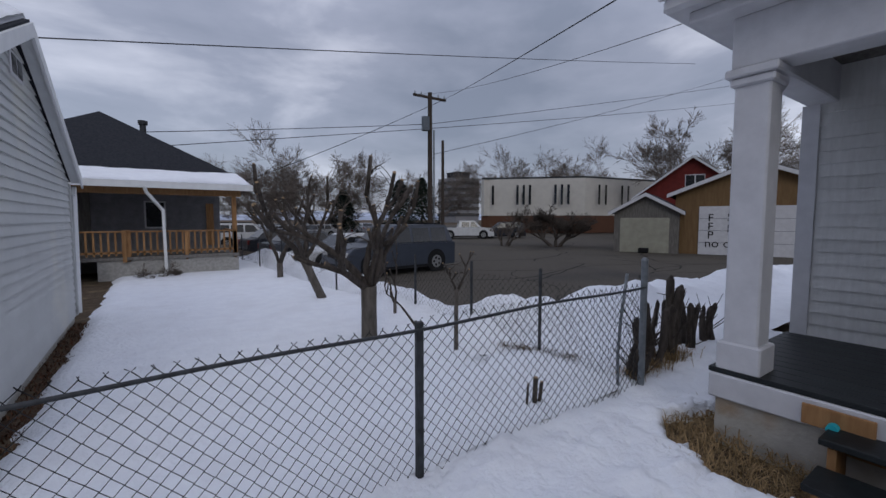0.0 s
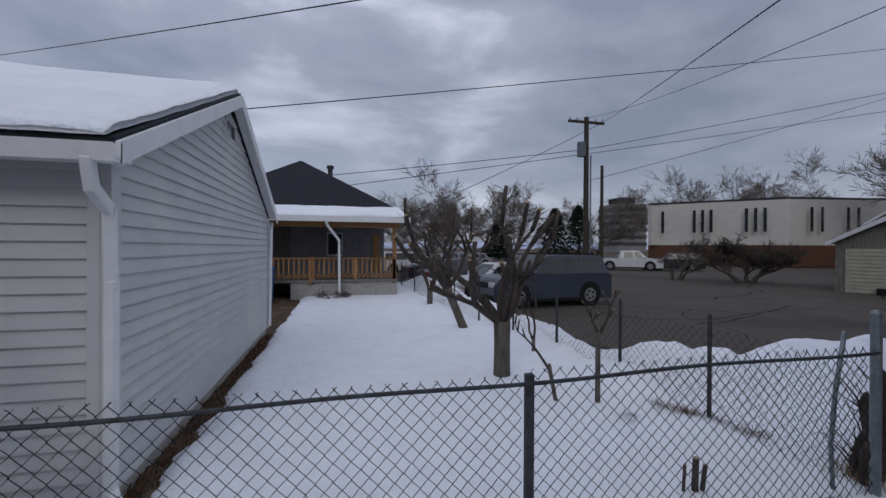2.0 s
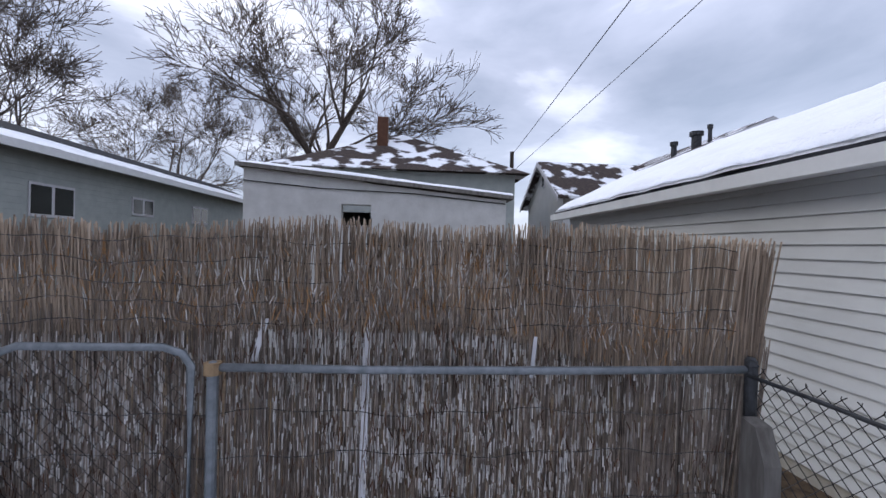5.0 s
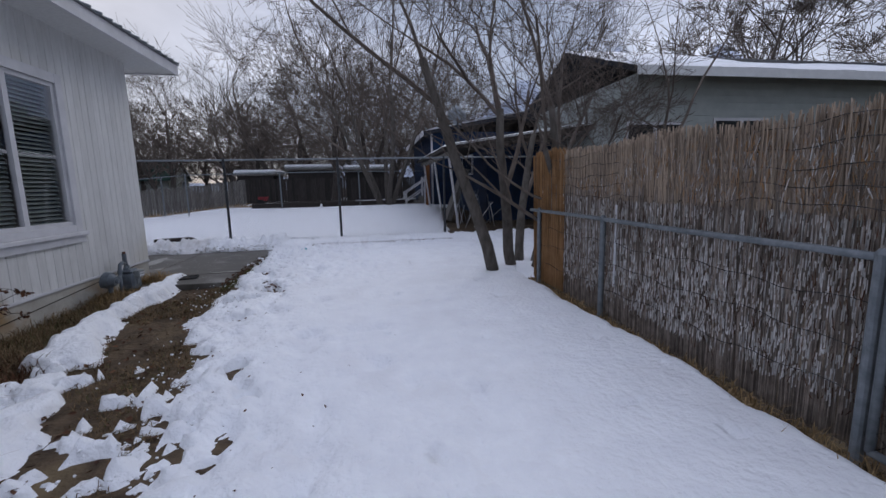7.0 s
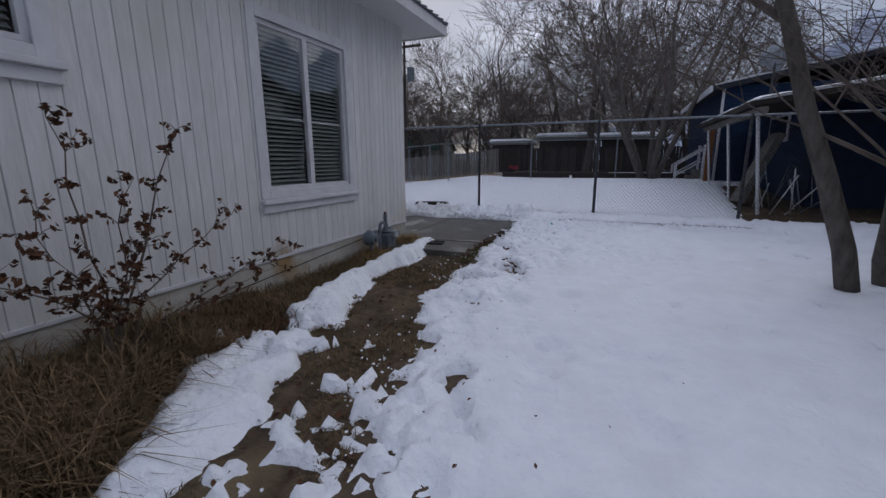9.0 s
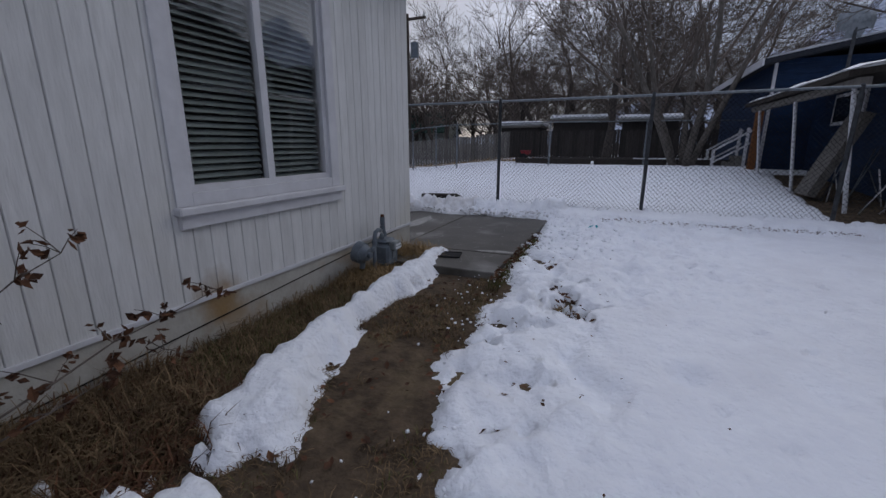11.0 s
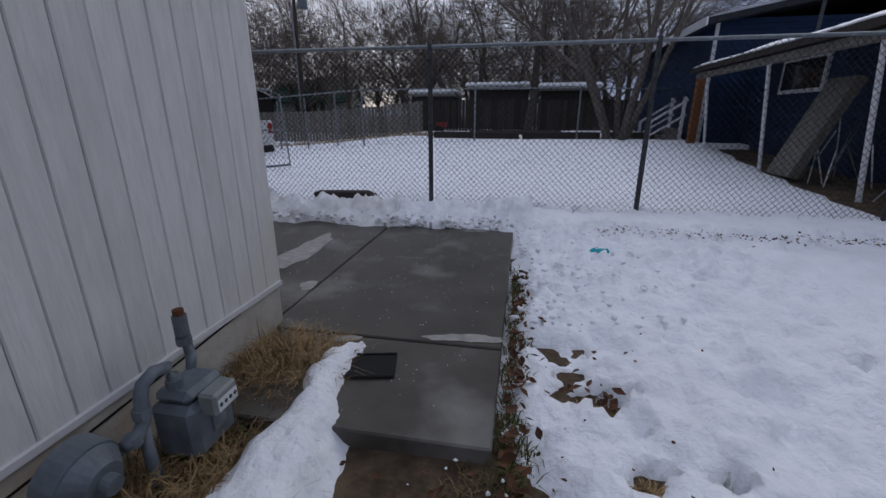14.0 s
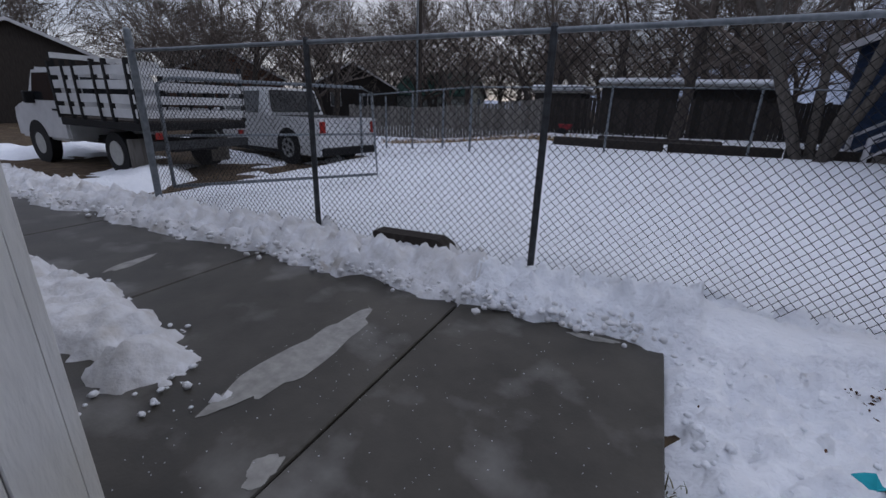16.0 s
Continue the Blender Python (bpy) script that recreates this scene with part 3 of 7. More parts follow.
for a in ((4.36, -8.15, 0.58, 0.145, 1.60, 12), (3.90, -7.42, 0.09, 0.06, 1.4, 2), (2.84, -9.2, 0.14, 0.04, 0.1, 3), (2.62, -6.85, 0.20, 0.05, 0.1, 4), (6.80, -8.48, 0.26, 0.06, 1.85, 5), (3.30, -6.72, 0.10, 0.03, 0.3, 6)):
    dry_patch(*a)

# ---------- the white garage next door ----------
def lap_boards(parent, length_at, z0, z1, rise, make, material=None):
    """Lap siding: each course leans out over the one below. make(z, height) gives a bmesh or None."""
    z = z0
    while z < z1 - 0.01:
        bm = make(z, min(rise, z1 - z))
        if bm is not None:
            part("siding_board", bm, material or VINYL, parent)
        z += rise


garage = thing("garage", "white vinyl-sided garage with a thick snow cover on its gable roof", "garage")
GX, GY0, GY1, GXW = -0.94, 3.83, 9.62, -7.5
EZ, PY, PZ = 2.21, 6.68, 3.57
part("wall", prism(bmesh.new(), [(GY0 + 0.02, 0.02), (GY1 - 0.02, 0.02), (GY1 - 0.02, 2.22), (PY, 3.48), (GY0 + 0.02, 2.22)], "x", GXW + 0.02, GX - 0.02), VINYL, garage)
part("footing", bx(GXW, GX - 0.01, GY0 + 0.01, GY1, -0.2, 0.04), FOUND, garage)


def gable_course(z, h):
    def ylim(zz):
        k = max(0.0, (zz - 2.20) / (3.46 - 2.20))
        return GY0 + k * (PY - GY0), GY1 - k * (GY1 - PY)
    a, b = ylim(z)
    c, d = ylim(z + h)
    if d - c < 0.1:
        return None
    bm = bmesh.new()
    o, i = GX + 0.027, GX - 0.004
    v = [bm.verts.new(p) for p in ((o, a, z), (o, b, z), (GX + 0.006, d, z + h), (GX + 0.006, c, z + h), (i, a, z), (i, b, z), (i, d, z + h), (i, c, z + h))]
    for f in ((0, 1, 2, 3), (4, 0, 3, 7), (1, 5, 6, 2), (4, 5, 1, 0), (7, 3, 2, 6)):
        bm.faces.new([v[k] for k in f])
    return bm


def eave_course(z, h):
    bm = bmesh.new()
    o, i = GY0 - 0.027, GY0 + 0.004
    return prism(bm, [(o, z), (GY0 - 0.006, z + h), (i, z + h), (i, z)], "x", GXW, GX - 0.03)


lap_boards(garage, None, 0.05, 3.46, 0.108, gable_course)
lap_boards(garage, None, 0.05, 2.19, 0.108, eave_course)
# roof of two slabs with overhang
RX0, RX1, RY0, RY1 = -7.67, -0.79, 3.59, 9.78
for sgn, y_e in ((1, RY0), (-1, RY1)):
    part("roof", prism(bmesh.new(), [(y_e, EZ), (PY, PZ), (PY, PZ + 0.07), (y_e, EZ + 0.07)], "x", RX0, RX1), SHINGLE, garage)
    part("rake_board", prism(bmesh.new(), [(y_e - 0.01 * sgn, EZ - 0.10), (PY, PZ - 0.10), (PY, PZ + 0.045), (y_e - 0.01 * sgn, EZ + 0.045)], "x", RX1 + 0.003, RX1 + 0.03), ALU, garage)
    part("soffit", prism(bmesh.new(), [(y_e + 0.02 * sgn, EZ - 0.02), (PY, PZ - 0.02), (PY, PZ - 0.004), (y_e + 0.02 * sgn, EZ - 0.004)], "x", GX + 0.03, RX1), ALU, garage)
part("eave_soffit", bx(RX0, RX1 - 0.01, RY0 + 0.02, GY0 - 0.02, EZ - 0.055, EZ - 0.02), ALU, garage)
gutter = part("gutter", prism(bmesh.new(), [(RY0 - 0.10, EZ + 0.02), (RY0 - 0.085, EZ - 0.085), (RY0 + 0.01, EZ - 0.085), (RY0 + 0.01, EZ + 0.04), (RY0 - 0.005, EZ + 0.03), (RY0 - 0.005, EZ - 0.06), (RY0 - 0.085, EZ - 0.06), (RY0 - 0.09, EZ + 0.02)], "x", RX0, RX1 + 0.03), ALU, garage, "white aluminium gutter")


def downspout(parent, x, y, pts):
    bm = bmesh.new()
    for a, b in zip(pts, pts[1:]):
        a, b = Vector(a), Vector(b)
        m = Matrix.Translation((a + b) / 2) @ (b - a).to_track_quat("Z", "Y").to_matrix().to_4x4() @ Matrix.Diagonal((0.062, 0.078, (b - a).length + 0.05, 1))
        r = bmesh.ops.create_cube(bm, size=1.0, matrix=m)
        bmesh.ops.bevel(bm, geom=list({e for v in r["verts"] for e in v.link_edges}), offset=0.008, segments=1, affect="EDGES")
    return part("downspout", bm, ALU, parent, "white aluminium downspout")


downspout(garage, 0, 0, [(-0.90, 3.53, 2.13), (-0.905, 3.58, 1.98), (-0.91, 3.78, 1.86), (-0.90, 3.785, 1.4), (-0.90, 3.785, 0.10), (-0.82, 3.70, 0.02)])
downspout(garage, 0, 0, [(-0.87, 9.72, 2.10), (-0.87, 9.60, 1.98), (-0.89, 9.57, 0.10)])
for y0, y1 in ((GY0 - 0.045, GY0 + 0.075), (GY1 - 0.09, GY1 + 0.02)):
    part("corner_post", bx(GX - 0.02, GX + 0.042, y0, y1, 0.04, 2.17, bevel=0.004), VINYL, garage)
part("corner_post", bx(GX - 0.095, GX - 0.02, GY0 - 0.044, GY0, 0.04, 2.15, bevel=0.004), VINYL, garage)
vent = part("vent", bx(GX + 0.0, GX + 0.035, PY - 0.24, PY + 0.24, 3.02, 3.26, bevel=0.005), WHITE_TRIM, garage)
for k in (-1, 1):
    part("vent_pane", bx(GX + 0.03, GX + 0.040, PY + k * 0.11 - 0.085, PY + k * 0.11 + 0.085, 3.05, 3.23), GLASS_DARK, vent)


def roof_snow(name, x0, x1, y_e, z_e, y_p, z_p, thick, label, axis="x", lip=0.06, step=0.09, over=0.0):
    """A blanket of snow on one roof slope, rounded at its rims."""
    us, ws = np.arange(x0, x1 + step / 2, step), np.linspace(0, 1, max(4, int(math.hypot(y_p - y_e, z_p - z_e) / step)))
    U, W = np.meshgrid(us, ws)
    du = np.minimum(U - x0, x1 - U)
    dw = W * math.hypot(y_p - y_e, z_p - z_e)
    rim = np.sqrt(np.clip(np.minimum(du / 0.16, 1), 0, 1)) * np.sqrt(np.clip(np.minimum((dw + 0.012) / 0.16, 1), 0.02, 1))
    wob = 0.06 * fbm(U, W * 4, 2.2, 3)
    T = (thick + 0.5 * thick * fbm(U, W * 3, 0.8, 3)) * rim + 0.01 * fbm(U, W * 5, 6, 2)
    V = y_e + (y_p - y_e) * W + np.sign(y_e - y_p) * wob * (1 - W) * lip / 0.06
    Z = z_e + (z_p - z_e) * W + T
    Pn = np.stack([U, V, Z], 2) if axis == "x" else np.stack([V, U, Z], 2)
    Zb = z_e + (z_p - z_e) * W - 0.0
    Pb = Pn.copy()
    Pb[:, :, 2] = Zb
    ny, nx = U.shape
    i = np.arange(nx * ny).reshape(ny, nx)
    f = np.stack([i[:-1, :-1].ravel(), i[:-1, 1:].ravel(), i[1:, 1:].ravel(), i[1:, :-1].ravel()], 1).tolist()
    o = nx * ny
    ring = list(i[0, :]) + list(i[1:, -1]) + list(i[-1, -2::-1]) + list(i[-2:0:-1, 0])
    f += [(int(a), int(b), int(b) + o, int(a) + o) for a, b in zip(ring, ring[1:] + ring[:1])]
    v = np.concatenate([Pn.reshape(-1, 3), Pb.reshape(-1, 3)]).tolist()
    return tagged(part(name, (v, f), SNOW, None, "", True), label, "snow", "", "stuff")


roof_snow("roof_snow", RX0, RX1 - 0.01, RY0 - 0.02, EZ + 0.075, PY, PZ + 0.075, 0.115, "thick snow blanket on the garage roof")
roof_snow("roof_snow", RX0, RX1 - 0.01, RY1 + 0.02, EZ + 0.075, PY, PZ + 0.075, 0.115, "thick snow blanket on the garage roof")

# ---------- the white house with the back porch ----------
HX, HY0, HY1 = 3.77, -6.86, 0.15
HZ = 3.22
house = thing("house", "white house with grooved wooden board walls and a back porch", "house")
part("foundation", bx(HX + 0.005, 12.0, HY0 + 0.005, HY1, -0.2, 0.26), FOUND, house, "rough painted concrete footing")
part("footing_crack", prism(bmesh.new(), [(-2.4, -0.012), (-2.4, -0.004), (HY0 + 0.02, 0.262), (HY0 + 0.02, 0.254)], "x", HX + 0.001, HX + 0.006), CRACK, house, "long dark crack along the footing")
part("skirt_board", bx(HX - 0.012, HX + 0.02, HY0 - 0.01, HY1, 0.245, 0.272), WHITE_TRIM, house)
W1 = (-5.335, -3.955, 0.95, 2.575)     # big slider: y0 y1 z0 z1
W2 = (-2.24, -0.98, 1.93, 2.78)     # small high window
part("wall", bx(HX + 0.03, HX + 0.16, W1[1], W2[0], 0.26, HZ), WHITE_WOOD, house)
part("wall", bx(HX + 0.03, HX + 0.16, HY0, W1[0], 0.26, HZ), WHITE_WOOD, house)
part("wall", bx(HX + 0.03, HX + 0.16, W2[1], HY1, 0.26, HZ), WHITE_WOOD, house)
for w in (W1, W2):
    part("wall", bx(HX + 0.03, HX + 0.16, w[0], w[1], 0.26, w[2]), WHITE_WOOD, house)
    part("wall", bx(HX + 0.03, HX + 0.16, w[0], w[1], w[3], HZ), WHITE_WOOD, house)
part("wall", bx(HX + 0.16, 12.0, HY0, HY0 + 0.16, 0.26, HZ), WHITE_WOOD, house)
part("wall", bx(11.84, 12.0, HY0 + 0.16, HY1, 0.26, HZ), WHITE_WOOD, house)
part("wall", bx(HX + 0.16, 11.84, HY1 - 0.16, HY1, 0.26, HZ), WHITE_WOOD, house)
part("ceiling_panel", bx(HX + 0.16, 11.84, HY0 + 0.16, HY1 - 0.16, HZ - 0.05, HZ), WHITE_WOOD, house)
part("inner_floor", bx(HX + 0.16, 11.84, HY0 + 0.16, HY1 - 0.16, 0.26, 0.30), DARK_BOARD, house)
BW = 0.122
rngb = random.Random(3)
y = HY0
while y < HY1 - 0.02:
    y1 = min(y + BW, HY1)
    cuts = [(0.272, HZ)]
    for w in (W1, W2):
        if y1 > w[0] and y < w[1]:
            cuts = [(0.272, w[2]), (w[3], HZ)]
    for a, b in cuts:
        bm = bmesh.new()
        t = 0.026 + rngb.uniform(-0.0015, 0.0015)
        prism(bm, [(HX + 0.03, y), (HX + 0.03, y1), (HX + 0.03 - t + 0.006, y1 - 0.0015), (HX + 0.03 - t, y1 - 0.0055), (HX + 0.03 - t, y + 0.0055), (HX + 0.03 - t + 0.006, y + 0.0015)], "z", a, b)
        part("wall_board", bm, WHITE_WOOD, house)
    y = y1
x = HX
while x < 11.9:
    part("wall_board", bx(x + 0.006, x + BW - 0.006, HY0 - 0.022, HY0 + 0.003, 0.272, HZ), WHITE_WOOD, house)
    x += BW
part("corner_board", bx(HX + 0.007, HX + 0.05, HY0 - 0.025, HY0 + 0.003, 0.272, HZ, bevel=0.003), WHITE_WOOD, house)


def slider_window(parent, w, trim=0.11, blinds=True):
    y0, y1, z0, z1 = w
    win = part("window", bx(HX + 0.02, HX + 0.07, y0, y1, z0, z0 + 0.045), WHITE_TRIM, parent)
    part("frame_head", bx(HX + 0.02, HX + 0.07, y0, y1, z1 - 0.045, z1), WHITE_TRIM, win)
    for a, b in ((y0, y0 + 0.045), (y1 - 0.045, y1), ((y0 + y1) / 2 - 0.035, (y0 + y1) / 2 + 0.03)):
        part("frame_upright", bx(HX + 0.018, HX + 0.068, a, b, z0 + 0.045, z1 - 0.045), WHITE_TRIM, win)
    mid = (y0 + y1) / 2
    for a, b in ((y0 + 0.045, mid - 0.035), (mid + 0.03, y1 - 0.045)):
        bm = bmesh.new()
        bm.faces.new([bm.verts.new(q) for q in ((HX + 0.04, a, z0 + 0.045), (HX + 0.04, a, z1 - 0.045), (HX + 0.04, b, z1 - 0.045), (HX + 0.04, b, z0 + 0.045))])
        p = part("pane", bm, PANE, win)
        p.visible_shadow = False
    # trim boards round the opening
    part("casing", bx(HX - 0.010, HX + 0.02, y0 - trim, y0, z0 - 0.08, z1 + trim, bevel=0.003), WHITE_TRIM, win)
    part("casing", bx(HX - 0.010, HX + 0.02, y1, y1 + trim, z0 - 0.08, z1 + trim, bevel=0.003), WHITE_TRIM, win)
    part("casing", bx(HX - 0.009, HX + 0.02, y0, y1, z1, z1 + trim, bevel=0.003), WHITE_TRIM, win)
    part("casing", bx(HX - 0.009, HX + 0.02, y0, y1, z0 - 0.08, z0, bevel=0.003), WHITE_TRIM, win)
    part("sill", bx(HX - 0.065, HX + 0.02, y0 - trim - 0.02, y1 + trim + 0.02, z0 - 0.13, z0 - 0.08, bevel=0.008), WHITE_TRIM, win)
    part("apron", bx(HX - 0.028, HX + 0.02, y0 - trim, y1 + trim, z0 - 0.215, z0 - 0.13, bevel=0.004), WHITE_TRIM, win)
    return win


PANE = bpy.data.materials.new("window_glass")
PANE.use_nodes = True
_nt = PANE.node_tree
_nt.nodes.remove(_nt.nodes["Principled BSDF"])
_gl, _tr, _mx, _fr = (_nt.nodes.new(k) for k in ("ShaderNodeBsdfGlossy", "ShaderNodeBsdfTransparent", "ShaderNodeMixShader", "ShaderNodeLayerWeight"))
_gl.inputs["Roughness"].default_value = 0.03
_fr.inputs["Blend"].default_value = 0.22
_nt.links.new(_fr.outputs["Facing"], _mx.inputs[0])
_nt.links.new(_tr.outputs[0], _mx.inputs[1])
_nt.links.new(_gl.outputs[0], _mx.inputs[2])
_nt.links.new(_mx.outputs[0], _nt.nodes["Material Output"].inputs["Surface"])
slider_window(house, W1)
slider_window(house, W2)


def blinds(w, name_label):
    y0, y1, z0, z1 = w
    th = thing("window_blind", name_label, "blind", pose(HX + 0.10, 0, 0))
    mid = (y0 + y1) / 2
    first = None
    for a, b in ((y0 + 0.05, mid - 0.03), (mid + 0.025, y1 - 0.05)):
        z = z0 + 0.05
        first = None
        while z < z1 - 0.06:
            if first is None:
                bm = bmesh.new()
                prism(bm, [(-0.020, -0.016), (-0.017, -0.017), (0.020, 0.014), (0.018, 0.017)], "y", a, b)
                first = part("slat", bm, BLIND, th)
                first.matrix_local = pose(0, 0, z)
            else:
                share(first, "slat", th, pose(0, 0, z))
            z += 0.046
        part("head_rail", bx(-0.02, 0.02, a, b, z1 - 0.075, z1 - 0.045), BLIND, th)


blinds(W1, "half-closed grey-green slat blind behind the window")
blinds(W2, "half-closed grey-green slat blind behind the window")
# roof with a boxed eave
part("eave_soffit", bx(3.30, HX + 0.1, -7.45, 2.35, HZ, HZ + 0.03), WHITE_WOOD, house)
part("fascia", bx(3.27, 3.30, -7.45, 2.35, HZ - 0.02, HZ + 0.13), WHITE_TRIM, house)
part("south_soffit", bx(HX + 0.1, 12.5, -7.45, HY0, HZ, HZ + 0.03), WHITE_WOOD, house)
part("south_fascia", bx(3.27, 12.5, -7.48, -7.45, HZ - 0.02, HZ + 0.13), WHITE_TRIM, house)
bm = bmesh.new()
v = [bm.verts.new(p) for p in ((3.24, -7.5, 3.36), (12.7, -7.5, 3.36), (12.7, 2.4, 3.36), (3.24, 2.4, 3.36), (7.9, -3.2, 5.3), (7.9, -1.8, 5.3))]
for f in ((0, 1, 4), (1, 2, 5, 4), (2, 3, 5), (3, 0, 4, 5), (3, 2, 1, 0)):
    bm.faces.new([v[k] for k in f])
part("roof", bm, mat("grey_metal_roof", (0.30, 0.31, 0.32), rough=0.5, scale=3, metal=0.3), house, "corrugated grey metal roof")
n = 0
while n < 47:
    yy = -7.4 + n * 0.2
    tube("roof_rib", [(3.215, yy, 3.365), (3.9, yy, 3.64)], 0.018, GALV, house, 5)
    n += 1

# back porch: deck, column, beam, board wall
porch = thing("porch", "back porch with a square white column and a black deck", "porch")
part("base", bx(3.60, 5.25, 0.9, 1.98, -0.2, 0.28), FOUND, porch, "rough white-painted concrete base")
part("rim_board", bx(3.56, 5.25, 0.85, 2.02, 0.28, 0.46, bevel=0.01), WHITE_TRIM, porch)
k = 0
while 3.58 + k * 0.14 < 5.2:
    part("deck_board", bx(3.58 + k * 0.14, 3.58 + k * 0.14 + 0.135, -0.2 if k > 1 else 0.86, 2.03, 0.462, 0.50, bevel=0.004), DECK, porch)
    k += 1
col = part("column", bx(3.62, 3.84, 1.74, 1.96, 0.46, 2.62, bevel=0.012), WHITE_TRIM, porch)
part("column_base", bx(3.59, 3.87, 1.71, 1.99, 0.46, 0.70, bevel=0.012), WHITE_TRIM, col)
part("capital", bx(3.595, 3.865, 1.715, 1.985, 2.54, 2.60, bevel=0.012), WHITE_TRIM, col)
part("capital", bx(3.57, 3.89, 1.69, 2.01, 2.60, 2.66, bevel=0.01), WHITE_TRIM, col)
part("beam", bx(3.60, 3.86, HY1, 1.98, 2.66, 3.02, bevel=0.01), WHITE_TRIM, porch)
part("beam", bx(3.86, 6.0, 1.75, 1.98, 2.66, 3.02, bevel=0.01), WHITE_TRIM, porch)
part("brace", prism(bmesh.new(), [(3.86, 2.60), (3.86, 2.40), (4.22, 2.64)], "y", 1.82, 1.90), WHITE_TRIM, porch)
part("frieze", bx(3.42, 6.2, 0.2, 2.20, 3.02, 3.10, bevel=0.01), WHITE_TRIM, porch)
part("crown_moulding", bx(3.30, 6.2, 0.2, 2.34, 3.10, HZ, bevel=0.03), WHITE_TRIM, porch)
part("wall", bx(5.27, 5.40, -0.2, 1.98, 0.28, 3.02), WHITE_WOOD, porch)
part("corner_board", bx(5.235, 5.29, 1.87, 2.0, 0.5, 2.66), WHITE_TRIM, porch)
z = 0.5
while z < 2.66:
    part("siding_board", prism(bmesh.new(), [(5.245, z), (5.262, z + 0.115), (5.272, z + 0.115), (5.272, z)], "y", 0.16, 1.87), WHITE_WOOD, porch)
    z += 0.115
part("ceiling_board", bx(3.86, 6.0, 0.16, 1.75, 2.98, 3.02), GREY_BOARD, porch)
steps = thing("porch_steps", "black-painted wooden porch steps over raw lumber", "steps")
for i, (x0, x1, z) in enumerate(((3.30, 3.58, 0.33), (3.02, 3.30, 0.16))):
    part("tread", bx(x0, x1 + 0.02, 0.30, 1.32, z - 0.04, z, bevel=0.005), DECK, steps)
    part("riser", bx(x1 - 0.02, x1 + 0.005, 0.32, 1.30, z - 0.16, z - 0.04), CEDAR, steps)
for y in (0.34, 1.24):
    part("stringer", prism(bmesh.new(), [(3.04, -0.1), (3.56, -0.1), (3.56, 0.28), (3.32, 0.28), (3.32, 0.115), (3.04, 0.115)], "y", y, y + 0.04), CEDAR, steps)
lum = thing("lumber_block", "short raw pine offcut screwed to the porch rim", "lumber")
part("block", bx(3.535, 3.557, 1.12, 1.46, 0.30, 0.43, bevel=0.004), CEDAR, lum)
part("fitting", cyl(bmesh.new(), (3.535, 1.30, 0.33), (3.48, 1.30, 0.33), 0.03), TEAL, lum, "teal plastic fitting")

# ---------- fences ----------
FY = 2.75
low = thing("chain_link_fence", "low rusty chain-link fence with a bent dark top rail", "fence")


def fence_post(parent, x, y, z0, z1, r=0.024, material=None, cap=True):
    p = part("post", cyl(bmesh.new(), (x, y, z0), (x, y, z1), r, 12), material or GALV, parent, smooth=False)
    if cap:
        part("cap", cyl(bmesh.new(), (x, y, z1), (x, y, z1 + 0.025), r * 1.12, 12, r * 0.6), material or GALV, p)
    return p


def u_post(parent, x, y, z0, z1):
    return part("post", bx(x - 0.022, x + 0.022, y - 0.02, y + 0.02, z0, z1, bevel=0.004), GALV_DARK, parent, "grey steel channel post")


fence_post(low, -1.98, FY, -0.1, 0.99, 0.03, GALV_DARK)
u_post(low, 1.45, FY, -0.1, 0.99)
fence_post(low, 3.93, FY, -0.1, 1.22, 0.03, GALV)
rail = []
for k in range(60):
    x = -1.98 + k * (3.93 + 1.98) / 59
    rail.append((x, FY - 0.02, 0.935 + 0.035 * sstep(-0.5, 3.5, x) + 0.008 * math.sin(x * 3.1)))
tube("top_rail", rail, 0.011, GALV_DARK, low, 6, "bent dark steel top rail")
chain_link("mesh_wire", low, (-1.95, FY), (1.44, FY), 0.0, 0.98, 0.041, 0.0030, 0.012, 1)
chain_link("mesh_wire", low, (1.46, FY), (3.92, FY), 0.0, 1.0, 0.041, 0.0030, 0.016, 2)
cp = thing("wooden_stake", "weathered grey cut-off wooden post beside the fence corner", "post")
part("stake", prism(bmesh.new(), [(-1.94, -0.1), (-1.77, -0.1), (-1.77, 0.55), (-1.83, 0.72), (-1.92, 0.74)], "y", FY - 0.10, FY - 0.01), GREY_BOARD, cp)

# fence between the neighbour's lawn and the lot
lot = thing("chain_link_fence", "sagging chain-link fence half buried in the ploughed snow", "fence")
for x, y in ((3.9, 4.0), (3.82, 5.2), (3.74, 6.6), (3.62, 8.0), (3.45, 9.5), (3.3, 11.0), (3.15, 13.0), (3.05, 15.5), (2.95, 18.2), (2.9, 21)):
    fence_post(lot, x, y, -0.1, 1.0, 0.02, GALV_DARK)
for (a, b), s in ((((3.92, 2.8), (3.74, 6.6)), 5), (((3.74, 6.6), (3.3, 11.0)), 6), (((3.3, 11.0), (2.9, 21.0)), 7)):
    chain_link("mesh_wire", lot, a, b, 0.0, 0.86, 0.046, 0.0020, 0.03, s)

# reed screen on a chain-link frame
reedf = thing("reed_fence", "weathered brown reed screen wired to a steel fence frame", "fence")
RXF = -2.06


